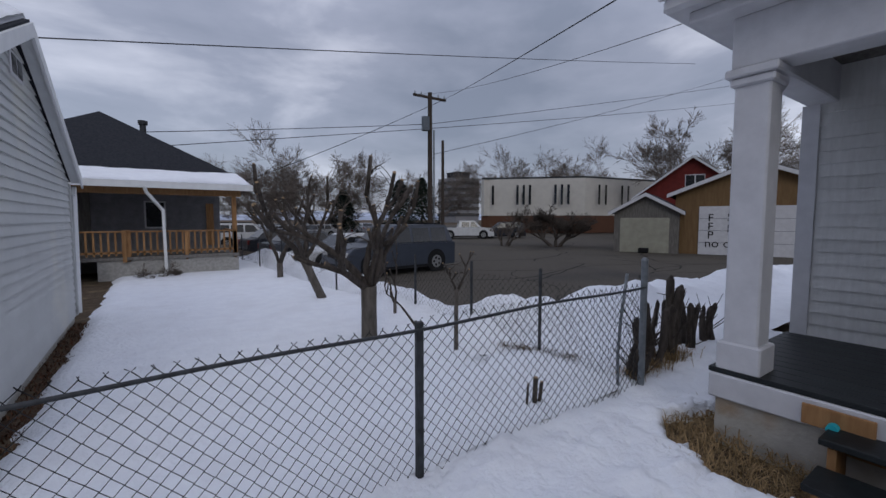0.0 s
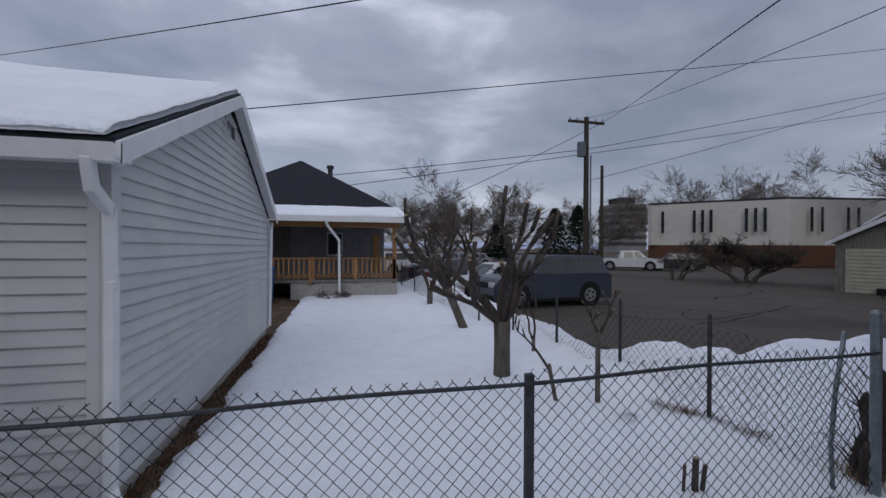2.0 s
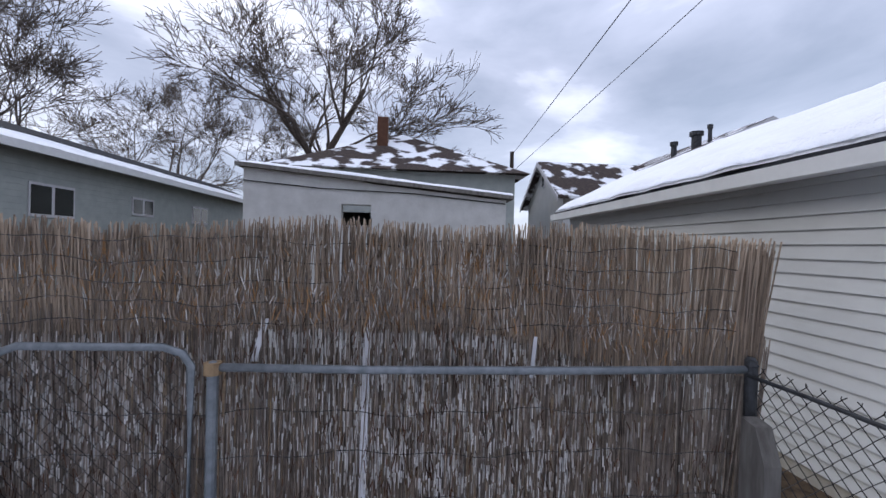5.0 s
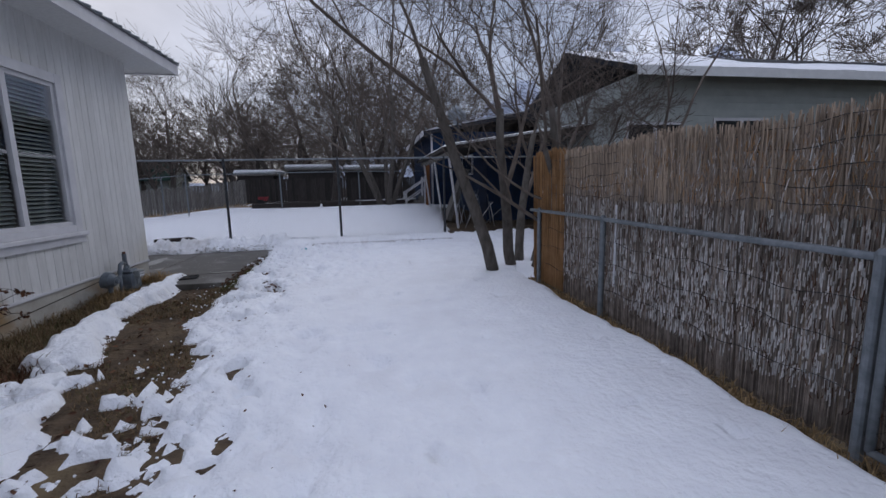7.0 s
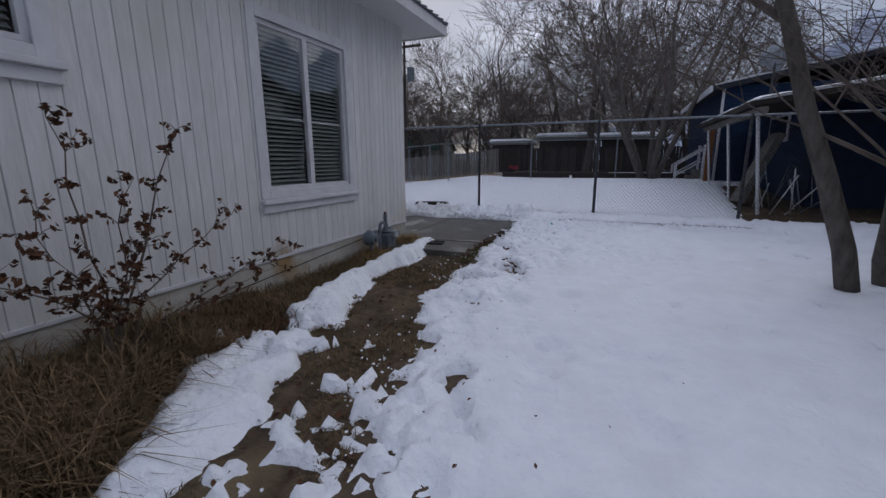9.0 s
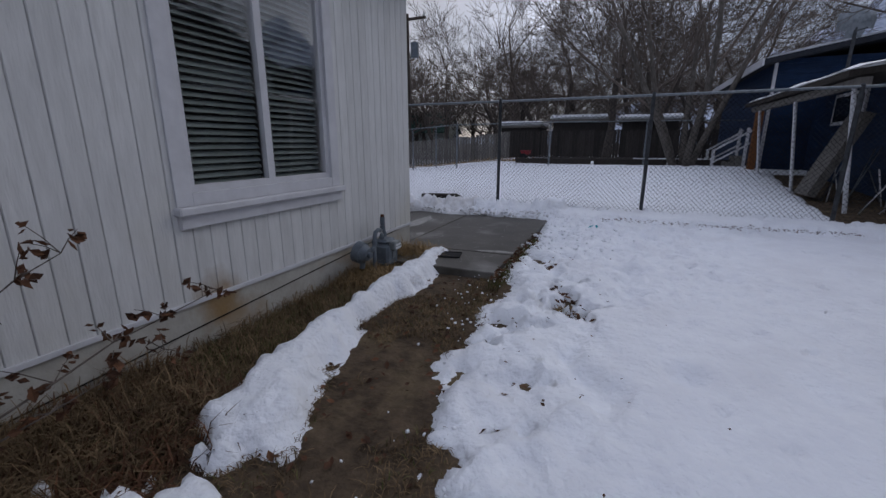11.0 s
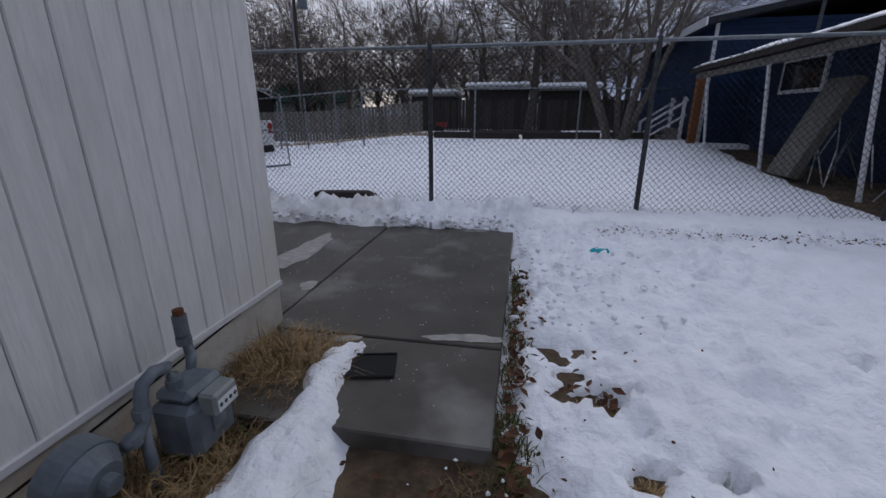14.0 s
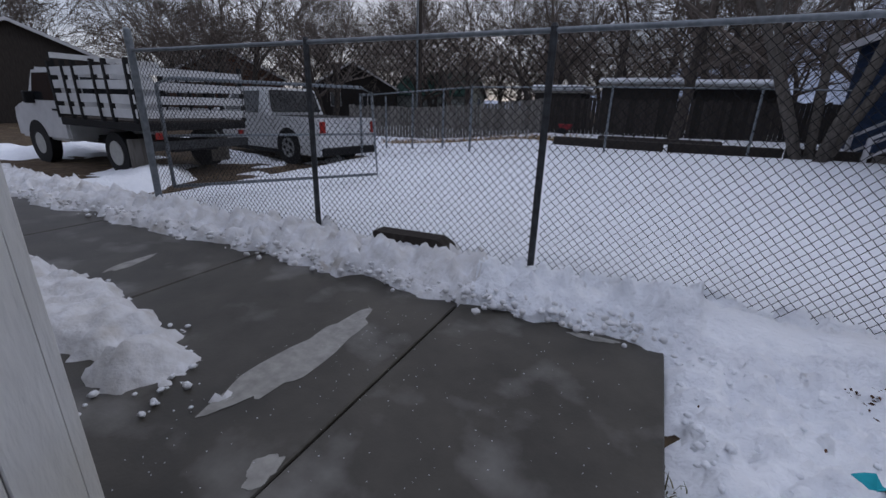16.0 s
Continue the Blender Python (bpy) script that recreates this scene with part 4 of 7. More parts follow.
def reeds(name, y0, y1, zlo, zhi, spacing, xoff, material, seed, w=(0.003, 0.007), jit=0.05, tilt=0.06):
    rng = random.Random(seed)
    vs, fs = [], []
    y = y0
    while y < y1:
        wv = rng.uniform(*w)
        x = RXF + xoff + rng.uniform(-0.006, 0.006) + 0.015 * math.sin(y * 1.9)
        a, b = zlo(y) + rng.uniform(-jit, jit) * 0.4, zhi(y) + rng.uniform(-jit, jit)
        t1, t2 = rng.uniform(-tilt, tilt), rng.uniform(-tilt, tilt) * 0.5
        i = len(vs)
        for z, dy, dx in ((a, 0, 0), (b, t1, t2)):
            dy += 0.10 * float(sstep(2.1, 2.8, y)) * max(0.0, z - 0.3)
            vs.extend([(x + dx, y + dy, z), (x + dx + 0.006, y + dy + wv / 2, z), (x + dx, y + dy + wv, z), (x + dx - 0.004, y + dy + wv / 2, z)])
        fs.extend([(i, i + 1, i + 5, i + 4), (i + 1, i + 2, i + 6, i + 5), (i + 2, i + 3, i + 7, i + 6), (i + 3, i, i + 4, i + 7), (i + 4, i + 5, i + 6, i + 7)])
        y += spacing * rng.uniform(0.6, 1.4)
    return tagged(part(name, (vs, fs), material, reedf), kind="stuff")


def top_z(y):
    return 1.66 + 0.02 * math.sin(y * 1.3) + 0.02 * math.sin(y * 4.1) - 0.03 * float(sstep(-2, -5, y))


def lap_z(y):
    return 1.10 + 0.05 * math.sin(y * 0.9 + 1) + 0.10 * float(sstep(-0.5, -2.5, y)) - 0.16 * float(sstep(1.2, 2.2, y))


reeds("reed_back", -5.2, 2.82, lambda y: -0.05, lambda y: lap_z(y) + 0.18, 0.0044, -0.022, REED_LOW, 11)
reeds("reed_lower", -5.2, 2.80, lambda y: -0.03, lambda y: lap_z(y) + 0.10, 0.0070, -0.008, REED_LOW, 12)
reeds("reed_upper", -4.5, 2.80, lap_z, top_z, 0.0042, 0.006, REED_TOP, 13)
reeds("reed_upper_back", -4.5, 2.80, lap_z, top_z, 0.0046, -0.004, REED_TOP, 14)
reeds("reed_new", -5.28, -4.42, lambda y: -0.02, lambda y: 1.70 + 0.02 * math.sin(y * 9), 0.0050, 0.012, REED_NEW, 15)
reeds("reed_new_back", -5.28, -4.42, lambda y: -0.02, lambda y: 1.70, 0.0060, 0.0, REED_NEW, 16)


def pale_reeds():
    """Short stretches where the bark of the lower reeds has peeled to white."""
    rng = random.Random(21)
    vs, fs = [], []
    while len(fs) < 5 * 8200:
        y = rng.uniform(-5.1, 2.7)
        z = rng.uniform(0.12, lap_z(y) - 0.03)
        dens = 0.12 + 0.9 * max(0.0, float(fbm(np.array(y), np.array(z * 1.2), 1.1, 2)) + 0.30) * float(sstep(2.3, 1.2, y))
        if rng.random() > dens:
            continue
        h, w = rng.uniform(0.012, 0.085), rng.uniform(0.003, 0.008)
        x = RXF + 0.004 + 0.015 * math.sin(y * 1.9)
        i = len(vs)
        for zz in (z, min(z + h, lap_z(y))):
            vs.extend([(x, y, zz), (x + 0.005, y + w / 2, zz), (x, y + w, zz), (x - 0.004, y + w / 2, zz)])
        fs.extend([(i, i + 1, i + 5, i + 4), (i + 1, i + 2, i + 6, i + 5), (i + 2, i + 3, i + 7, i + 6), (i + 3, i, i + 4, i + 7), (i + 4, i + 5, i + 6, i + 7)])
    return tagged(part("reed_peeled", (vs, fs), REED_PALE, reedf), kind="stuff")


pale_reeds()


def peeling_bits(n, z0, z1, material, seed, name):
    """Loose fibres and flakes of bark standing off the screen."""
    rng = random.Random(seed)
    vs, fs = [], []
    for _ in range(n):
        y = rng.uniform(-4.4, 2.7)
        z = rng.uniform(z0(y), z1(y))
        if rng.random() > 0.45 + 1.2 * float(fbm(np.array(y * 1.3), np.array(z * 2.0), 1.7, 3)):
            continue
        h, w, ln = rng.uniform(0.015, 0.09), rng.uniform(0.002, 0.006), rng.uniform(-0.025, 0.025)
        x = RXF + 0.016 + rng.uniform(0, 0.008) + 0.015 * math.sin(y * 1.9)
        i = len(vs)
        for zz, dy in ((z, 0), (z + h, ln)):
            vs.extend([(x, y + dy, zz), (x + 0.003, y + dy + w / 2, zz), (x, y + dy + w, zz)])
        fs.extend([(i, i + 1, i + 4, i + 3), (i + 1, i + 2, i + 5, i + 4), (i + 3, i + 4, i + 5), (i, i + 2, i + 1)])
    return tagged(part(name, (vs, fs), material, reedf), kind="stuff")


peeling_bits(5000, lap_z, lambda y: top_z(y) - 0.06, REED_LOW, 51, "bark_flake")
peeling_bits(2200, lap_z, lambda y: top_z(y) - 0.10, REED_NEW, 52, "fibre_flake")
peeling_bits(1200, lap_z, lambda y: top_z(y) - 0.10, REED_PALE, 53, "peeled_flake")
peeling_bits(2600, lambda y: 0.1, lap_z, LEAF, 54, "dark_flake")
for y, wdt, z0, z1, lean in ((0.66, 0.035, 0.05, 1.16, 0.01), (0.10, 0.03, 0.98, 1.20, 0.06), (1.55, 0.02, 0.9, 1.12, 0.02), (-3.3, 0.03, 0.3, 1.1, 0.0)):
    part("lath", prism(bmesh.new(), [(y, z0), (y + wdt, z0), (y + wdt + lean, z1), (y + lean, z1)], "x", RXF + 0.012, RXF + 0.02), WHITE_TRIM, reedf, "white wooden lath")
for z in (0.25, 0.5, 0.72, 1.18, 1.28, 1.38, 1.49, 1.60):
    pts = [(RXF + 0.022, y, z + 0.014 * math.sin(y * 5 + z * 9) + 0.012 * math.sin(y * 13)) for y in np.arange(-5.1, 2.8, 0.12)]
    tube("tie_wire", pts, 0.0022, GALV_DARK, reedf, 3)
XR = -1.99
tube("top_rail", [(XR, y, 0.955 - 0.004 * math.sin(y * 2)) for y in np.arange(-5.3, -1.2, 0.3)] + [(XR, -1.1, 0.955)], 0.021, GALV, reedf, 10)
tube("top_rail", [(XR, -0.04, 0.965), (XR, 0.7, 0.955), (XR, 1.7, 0.955), (XR, FY, 0.965)], 0.021, GALV, reedf, 10)
for y in (-5.0, -3.42, -1.12, -0.06):
    fence_post(reedf, XR, y, -0.1, 0.97, 0.028, GALV)
fence_post(reedf, XR - 0.03, FY + 0.03, -0.1, 1.0, 0.03, GALV_DARK)
part("clamp", cyl(bmesh.new(), (XR, -0.06, 0.93), (XR, -0.06, 0.99), 0.042, 12), CUT, reedf)
gate = thing("gate", "small tubular steel gate lashed over the reed screen", "gate")
GATE = [(XR + 0.03, -1.05, 0.05), (XR + 0.03, -1.05, 0.98), (XR + 0.03, -1.02, 1.04), (XR + 0.03, -0.95, 1.07), (XR + 0.03, -0.28, 1.07), (XR + 0.03, -0.19, 1.04), (XR + 0.03, -0.15, 0.98), (XR + 0.03, -0.15, 0.05), (XR + 0.03, -1.05, 0.05)]
tube("gate_frame", GATE, 0.02, GALV, gate, 8)
chain_link("mesh_wire", gate, (XR + 0.03, -1.03), (XR + 0.03, -0.17), 0.07, 1.03, 0.04, 0.0018, 0.0, 9)

# tall chain-link fence at the end of the yard
TY = -9.97
tall = thing("chain_link_fence", "tall galvanised chain-link fence along the yard's end", "fence")
TOPZ = 2.0
for x in (8.85, 5.91, 3.49, 0.98, -1.57, -4.1, -6.6):
    fence_post(tall, x, TY, -0.05, TOPZ + (0.24 if x > 8 else 0.02), 0.030 if x < 8 else 0.045, GALV_DARK if x < 8 else GALV)
tube("top_rail", [(8.85, TY, TOPZ), (3.5, TY, TOPZ - 0.005), (-1.6, TY, TOPZ), (-6.6, TY, TOPZ)], 0.021, GALV, tall, 10)
for a, b, s in ((8.82, 5.93, 31), (5.90, 3.5, 32), (3.48, 1.0, 33), (0.97, -1.55, 34), (-1.6, -6.6, 35)):
    chain_link("mesh_wire", tall, (b, TY - 0.035), (a, TY - 0.035), 0.06, TOPZ, 0.036, 0.0038, 0.004, s)
# open gate leaf standing back from the fence
tg = thing("gate", "tubular chain-link gate leaf standing open", "gate")
TG = [(8.75, -10.15, 0.25), (8.75, -10.15, 1.62), (8.66, -10.3, 1.70), (7.25, -12.6, 1.70), (7.15, -12.75, 1.62), (7.1, -12.8, 0.25), (8.75, -10.15, 0.25)]
tube("gate_frame", TG, 0.025, GALV, tg, 8)
tube("cross_bar", [(8.75, -10.15, 0.95), (7.1, -12.8, 0.95)], 0.018, GALV, tg, 8)
chain_link("mesh_wire", tg, (7.12, -12.75), (8.72, -10.2), 0.27, 1.68, 0.042, 0.0020, 0.0, 36)

# second wire fence across the field
far_f = thing("chain_link_fence", "old chain-link fence across the snowy field", "fence")
FXS = [(-3.0, -20.3), (0.7, -18.9), (3.8, -17.6), (6.8, -16.3), (9.4, -15.4)]
for x, y in FXS + [(8.0, -17.2), (9.2, -17.6), (10.4, -18.0)]:
    z = float(ground_z(x, y))
    fence_post(far_f, x, y, z, z + 1.62, 0.028, GALV)
for (a, b), s in zip(zip(FXS, FXS[1:]), range(41, 50)):
    za, zb = float(ground_z(*a)), float(ground_z(*b))
    tube("top_rail", [(*a, za + 1.6), (*b, zb + 1.6)], 0.02, GALV, far_f, 6)
    chain_link("mesh_wire", far_f, a, b, (za + zb) / 2 + 0.05, (za + zb) / 2 + 1.58, 0.06, 0.0026, 0.0, s)

# ---------- buildings around ----------
def gable_house(name, label, m, w, d, wall_h, ridge_h, wall_mat, roof_mat, over=0.3, snow=0.0, windows=(), door=None):
    """A house with its gable to the local -y side; w across x, d along y."""
    th = thing(name, label, "house" if "house" in name else "shed", m)
    part("wall", prism(bmesh.new(), [(-w / 2, -0.3), (w / 2, -0.3), (w / 2, wall_h), (0, ridge_h), (-w / 2, wall_h)], "y", 0, d), wall_mat, th)
    sl = (ridge_h - wall_h) / (w / 2)
    for s in (-1, 1):
        e = s * (w / 2 + over)
        ez = wall_h - over * sl
        part("roof", prism(bmesh.new(), [(e, ez + 0.01), (0, ridge_h + 0.01), (0, ridge_h + 0.12), (e, ez + 0.12)], "y", -over, d + over), roof_mat, th)
        part("bargeboard", prism(bmesh.new(), [(e, ez - 0.08), (0, ridge_h - 0.08), (0, ridge_h + 0.10), (e, ez + 0.10)], "y", -over - 0.03, -over - 0.003), WHITE_TRIM, th)
    for x, z, ww, hh in windows:
        wd = part("window", bx(x - ww / 2, x + ww / 2, -0.04, 0.02, z, z + hh), WHITE_TRIM, th)
        for k in (-1, 1):
            part("pane", bx(x + k * ww / 4 - ww / 4 + 0.04, x + k * ww / 4 + ww / 4 - 0.04, -0.055, -0.035, z + 0.05, z + hh - 0.05), GLASS_DARK, wd)
    return th


def hip_roof(parent, x0, x1, y0, y1, z, h, material, inset=None):
    bm = bmesh.new()
    ins = inset if inset is not None else min(x1 - x0, y1 - y0) / 2
    if x1 - x0 > y1 - y0:
        a, b = (x0 + ins, (y0 + y1) / 2, z + h), (x1 - ins, (y0 + y1) / 2, z + h)
    else:
        a, b = ((x0 + x1) / 2, y0 + ins, z + h), ((x0 + x1) / 2, y1 - ins, z + h)
    v = [bm.verts.new(p) for p in ((x0, y0, z), (x1, y0, z), (x1, y1, z), (x0, y1, z), a, b)]
    if x1 - x0 > y1 - y0:
        fs = ((0, 1, 5, 4), (1, 2, 5), (2, 3, 4, 5), (3, 0, 4), (3, 2, 1, 0))
    else:
        fs = ((0, 1, 4), (1, 2, 5, 4), (2, 3, 5), (3, 0, 4, 5), (3, 2, 1, 0))
    for f in fs:
        bm.faces.new([v[k] for k in f])
    return part("roof", bm, material, parent)


# house at the end of the neighbour's lawn, with a railed back porch
nb = thing("house", "grey block house with a black hip roof and a railed porch", "house")
part("wall", bx(-6.5, 2.15, 17.5, 26.0, -0.2, 2.95), GREYBLOCK, nb)
hip_roof(nb, -5.3, 2.95, 16.6, 26.6, 2.92, 2.35, SHINGLE, 2.6)
z = 0.72
row = 0
while z < 2.6:
    x = -3.8 + (row % 2) * 0.2
    while x < 2.1:
        part("block", bx(x + 0.006, min(x + 0.394, 2.14), 17.482, 17.502, z + 0.006, z + 0.194), GREYBLOCK, nb)
        x += 0.4
    z += 0.2
    row += 1
part("porch_base", bx(-1.1, 2.34, 15.0, 17.5, -0.3, 0.47), CONCRETE_DRY, nb, "grey concrete porch base")
part("porch_floor", bx(-3.6, 2.36, 14.96, 17.5, 0.47, 0.56), GREY_BOARD, nb)
part("porch_beam", bx(-4.2, 2.45, 14.95, 15.1, 2.30, 2.50), CEDAR, nb)
part("porch_roof", prism(bmesh.new(), [(14.62, 2.50), (17.6, 3.12), (17.6, 3.22), (14.62, 2.60)], "x", -4.4, 2.72), SHINGLE, nb)
part("porch_fascia", bx(-4.4, 2.74, 14.58, 14.62, 2.46, 2.64), ALU, nb)
part("porch_post", bx(2.20, 2.32, 15.0, 15.12, 0.5, 2.32), CEDAR, nb)
part("porch_post", bx(-2.6, -2.48, 15.0, 15.12, 0.5, 2.32), CEDAR, nb)
for x0, x1, yy in ((-3.4, -0.45, 14.95), (-0.45, 2.3, 15.05)):
    rl = part("railing", bx(x0, x1, yy - 0.06, yy + 0.08, 1.24, 1.28), CEDAR, nb)
    part("bottom_rail", bx(x0, x1, yy - 0.02, yy + 0.02, 0.66, 0.72), CEDAR, rl)
    k = x0 + 0.06
    while k < x1:
        part("baluster", bx(k, k + 0.045, yy - 0.02, yy + 0.02, 0.60, 1.24), CEDAR, rl)
        k += 0.155
    for k in (x0, x1 - 0.09):
        part("newel", bx(k, k + 0.09, yy - 0.05, yy + 0.05, 0.42, 1.30), CEDAR, rl)
part("newel", bx(0.92, 1.0, 15.0, 15.09, 0.42, 1.28), CEDAR, nb)
part("side_rail", bx(2.22, 2.30, 15.1, 17.4, 1.24, 1.28), CEDAR, nb)
downspout(nb, 0, 0, [(0.02, 14.55, 2.48), (0.05, 14.6, 2.35), (0.42, 14.9, 1.85), (0.44, 14.9, 0.0)])
nd = part("door", bx(-2.3, -1.4, 17.44, 17.49, 0.56, 2.5), GREY_BOARD, nb, "grey porch door")
part("door", bx(1.72, 1.95, 17.44, 17.49, 0.7, 2.15), CEDAR, nb, "narrow brown door")
nw = part("window", bx(-0.05, 0.55, 17.44, 17.49, 1.3, 2.2), WHITE_TRIM, nb)
part("pane", bx(0.0, 0.50, 17.43, 17.445, 1.35, 2.15), GLASS_DARK, nw)
st = part("stack", cyl(bmesh.new(), (0.02, 19.1, 4.3), (0.02, 19.1, 4.95), 0.10), GALV_DARK, nb)
part("stack_cap", cyl(bmesh.new(), (0.02, 19.1, 4.95), (0.02, 19.1, 5.08), 0.15), GALV_DARK, st)
part("roof_vent", bx(-1.75, -1.45, 19.6, 19.9, 4.85, 5.12), GALV_DARK, nb)
roof_snow("porch_snow", -4.4, 2.72, 14.62, 2.605, 16.6, 3.02, 0.13, "snow lying on the neighbour's porch roof", step=0.14)

# white block shed behind the reed screen
shed = thing("shed", "white-painted block shed with a small dark window", "shed")
SX = -6.6
part("wall", prism(bmesh.new(), [(-1.78, -0.2), (-0.26, -0.2), (-0.26, 2.66), (-1.78, 2.76)], "x", SX - 0.2, SX), BLOCK_WALL, shed)
part("wall", prism(bmesh.new(), [(0.21, -0.2), (2.40, -0.2), (2.40, 2.36), (0.21, 2.56)], "x", SX - 0.2, SX), BLOCK_WALL, shed)
part("wall", bx(SX - 0.2, SX, -0.26, 0.21, -0.2, 1.88), BLOCK_WALL, shed)
part("wall", prism(bmesh.new(), [(-0.26, 2.22), (0.21, 2.22), (0.21, 2.56), (-0.26, 2.66)], "x", SX - 0.2, SX), BLOCK_WALL, shed)
part("wall", bx(SX - 3.6, SX - 0.2, -1.78, -1.58, -0.2, 2.70), BLOCK_WALL, shed)
part("wall", bx(SX - 3.6, SX - 0.2, 2.2, 2.40, -0.2, 2.35), BLOCK_WALL, shed)
part("wall", bx(SX - 3.6, SX - 3.4, -1.58, 2.2, -0.2, 2.35), BLOCK_WALL, shed)
part("roof", prism(bmesh.new(), [(-1.88, 2.77), (2.5, 2.37), (2.5, 2.43), (-1.88, 2.83)], "x", SX - 3.7, SX + 0.1), GREY_BOARD, shed)
sf = part("window_frame", bx(SX - 0.03, SX + 0.012, -0.30, 0.25, 1.84, 1.885), WHITE_TRIM, shed)
for z in (0.45, 0.75, 1.05, 1.35, 1.65, 1.95, 2.25):
    part("board_line", bx(SX, SX + 0.005, -1.76, 2.38, z, z + 0.012), BLOCK_WALL, shed) if z < 1.8 else None
v = []
roof_snow("shed_snow", SX - 3.7, SX + 0.08, -1.88, 2.835, 2.5, 2.435, 0.06, "thin snow on the shed roof", lip=0.0)
tube("cable", [(SX + 0.02, -1.78, 2.55), (SX + 0.02, -0.6, 2.46), (SX + 0.02, 0.9, 2.42), (SX + 0.02, 2.38, 2.3)], 0.008, CABLE, shed, 4)

# house with a hip roof and a brick chimney behind the shed
wh = thing("house", "low house with a snow-dusted brown hip roof and a chimney", "house")
part("wall", bx(-23, -14.4, -3.8, 4.4, -0.2, 4.15), GREEN_SIDING, wh)
hip_roof(wh, -23.4, -14.0, -4.3, 4.85, 4.15, 2.35, SHINGLE_BR)
part("chimney", bx(-17.15, -16.72, -0.68, -0.26, 5.0, 6.72, bevel=0.02), BRICK, wh)

# pale green-grey house beyond the reed screen
gh = thing("house", "pale green-grey house with white sliding windows and a dark roof", "house")
GHY = -9.0
part("wall", bx(-27, -6.1, GHY - 6, GHY, -0.2, 3.85), GREEN_SIDING, gh)
z = 0.0
while z < 3.75:
    part("siding_board", bx(-27, -6.1, GHY - 0.002, GHY + 0.012, z, z + 0.150), GREEN_SIDING, gh)
    z += 0.16
bm = bmesh.new()
prism(bm, [(GHY + 0.55, 3.72), (GHY - 3.0, 5.05), (GHY - 6.5, 3.72), (GHY - 6.5, 3.84), (GHY - 3.0, 5.17), (GHY + 0.55, 3.84)], "x", -27.5, -5.7)
part("roof", bm, SHINGLE, gh)
part("fascia", bx(-27.5, -5.7, GHY + 0.55, GHY + 0.58, 3.66, 3.86), ALU, gh)
for x, w, z0, z1 in ((-6.58, 1.5, 1.82, 2.72), (-8.98, 1.6, 1.88, 2.82), (-11.95, 1.45, 2.1, 3.0), (-15.75, 1.2, 2.4, 3.05), (-19.8, 1.4, 2.3, 3.1)):
    wd = part("window", bx(x - w / 2, x + w / 2, GHY, GHY + 0.05, z0, z1), WHITE_TRIM, gh)
    for k in (-1, 1):
        part("pane", bx(x + k * w / 4 - w / 4 + 0.06, x + k * w / 4 + w / 4 - 0.05, GHY + 0.045, GHY + 0.06, z0 + 0.08, z1 - 0.07), GLASS_DARK, wd)
roof_snow("eave_snow", -27.4, -5.75, GHY + 0.56, 3.85, GHY - 0.15, 4.12, 0.09, "strip of snow along the eave", step=0.2)

# two gabled houses to the north-west
rh = gable_house("house", "white-sided house with a snowy brown gable roof", pose(-16.8, 6.2, 0, 0, 0, 0), 4.6, 8, 3.55, 5.05, VINYL, SHINGLE_BR, windows=((0.0, 4.1, 0.35, 0.5),))
rh2 = gable_house("house", "tall white house with a brown gable roof and flues", pose(-13.8, 13.2, 0, 0, 0, 90), 9.0, 9, 4.2, 6.25, VINYL, SHINGLE_BR)
for x, y, z, r in ((-15.0, 10.6, 5.6, 0.10), (-14.6, 11.2, 5.9, 0.17), (-14.3, 11.5, 6.1, 0.07)):
    fl = thing("flue_pipe", "metal flue pipe on the neighbouring roof", "pipe")
    part("pipe", cyl(bmesh.new(), (x, y, 4.2), (x, y, z), r), GALV_DARK, fl)
    part("cowl", cyl(bmesh.new(), (x, y, z - 0.02), (x, y, z + 0.12), r * 1.4), GALV_DARK, fl)

# across the lot: office block, small shed, tan garage, red house
ob_ = thing("office_building", "cream two-storey office block with slit windows over a brick base", "building")
A, B, C = Vector((38.9, 46.7)), Vector((48.6, 36.4)), Vector((64.0, 34.0))


def facade(a, b, z0, z1, t, material, name, parent, label=""):
    d = (b - a).normalized()
    nrm = Vector((d.y, -d.x))
    bm = bmesh.new()
    pts = [a, b, b + nrm * t, a + nrm * t]
    lo = [bm.verts.new((p.x, p.y, z0)) for p in pts]
    hi = [bm.verts.new((p.x, p.y, z1)) for p in pts]
    bm.faces.new(lo)
    bm.faces.new(hi)
    for i in range(4):
        bm.faces.new((lo[i], lo[(i + 1) % 4], hi[(i + 1) % 4], hi[i]))
    return part(name, bm, material, parent, label)


D_ = A + (C - B)
for a, b in ((A, B), (B, C), (C, D_), (D_, A)):
    facade(b, a, -0.3, 2.1, 0.4, BRICK, "brick_base", ob_)
    facade(b, a, 2.1, 7.2, 0.7, STUCCO, "upper_wall", ob_)
    facade(b, a, 7.2, 7.45, 0.8, GALV_DARK, "parapet", ob_)
bm = bmesh.new()
bm.faces.new([bm.verts.new((p.x, p.y, 7.1)) for p in (A, B, C, D_)])
part("flat_roof", bm, CONCRETE_DRY, ob_)
for a, b, ks in ((A, B, (0.12, 0.36, 0.42, 0.48, 0.72, 0.78, 0.84)), (B, C, (0.12, 0.2, 0.4, 0.48, 0.75))):
    for k in ks:
        p = a + (b - a) * k
        d = (b - a).normalized() * 0.16
        nrm = Vector((d.y, -d.x)).normalized()
        q = p - nrm * 0.0
        facade(p + d - nrm * -0.72, p - d - nrm * -0.72, 3.6, 6.3, 0.06, GLASS_DARK, "slit_window", ob_)
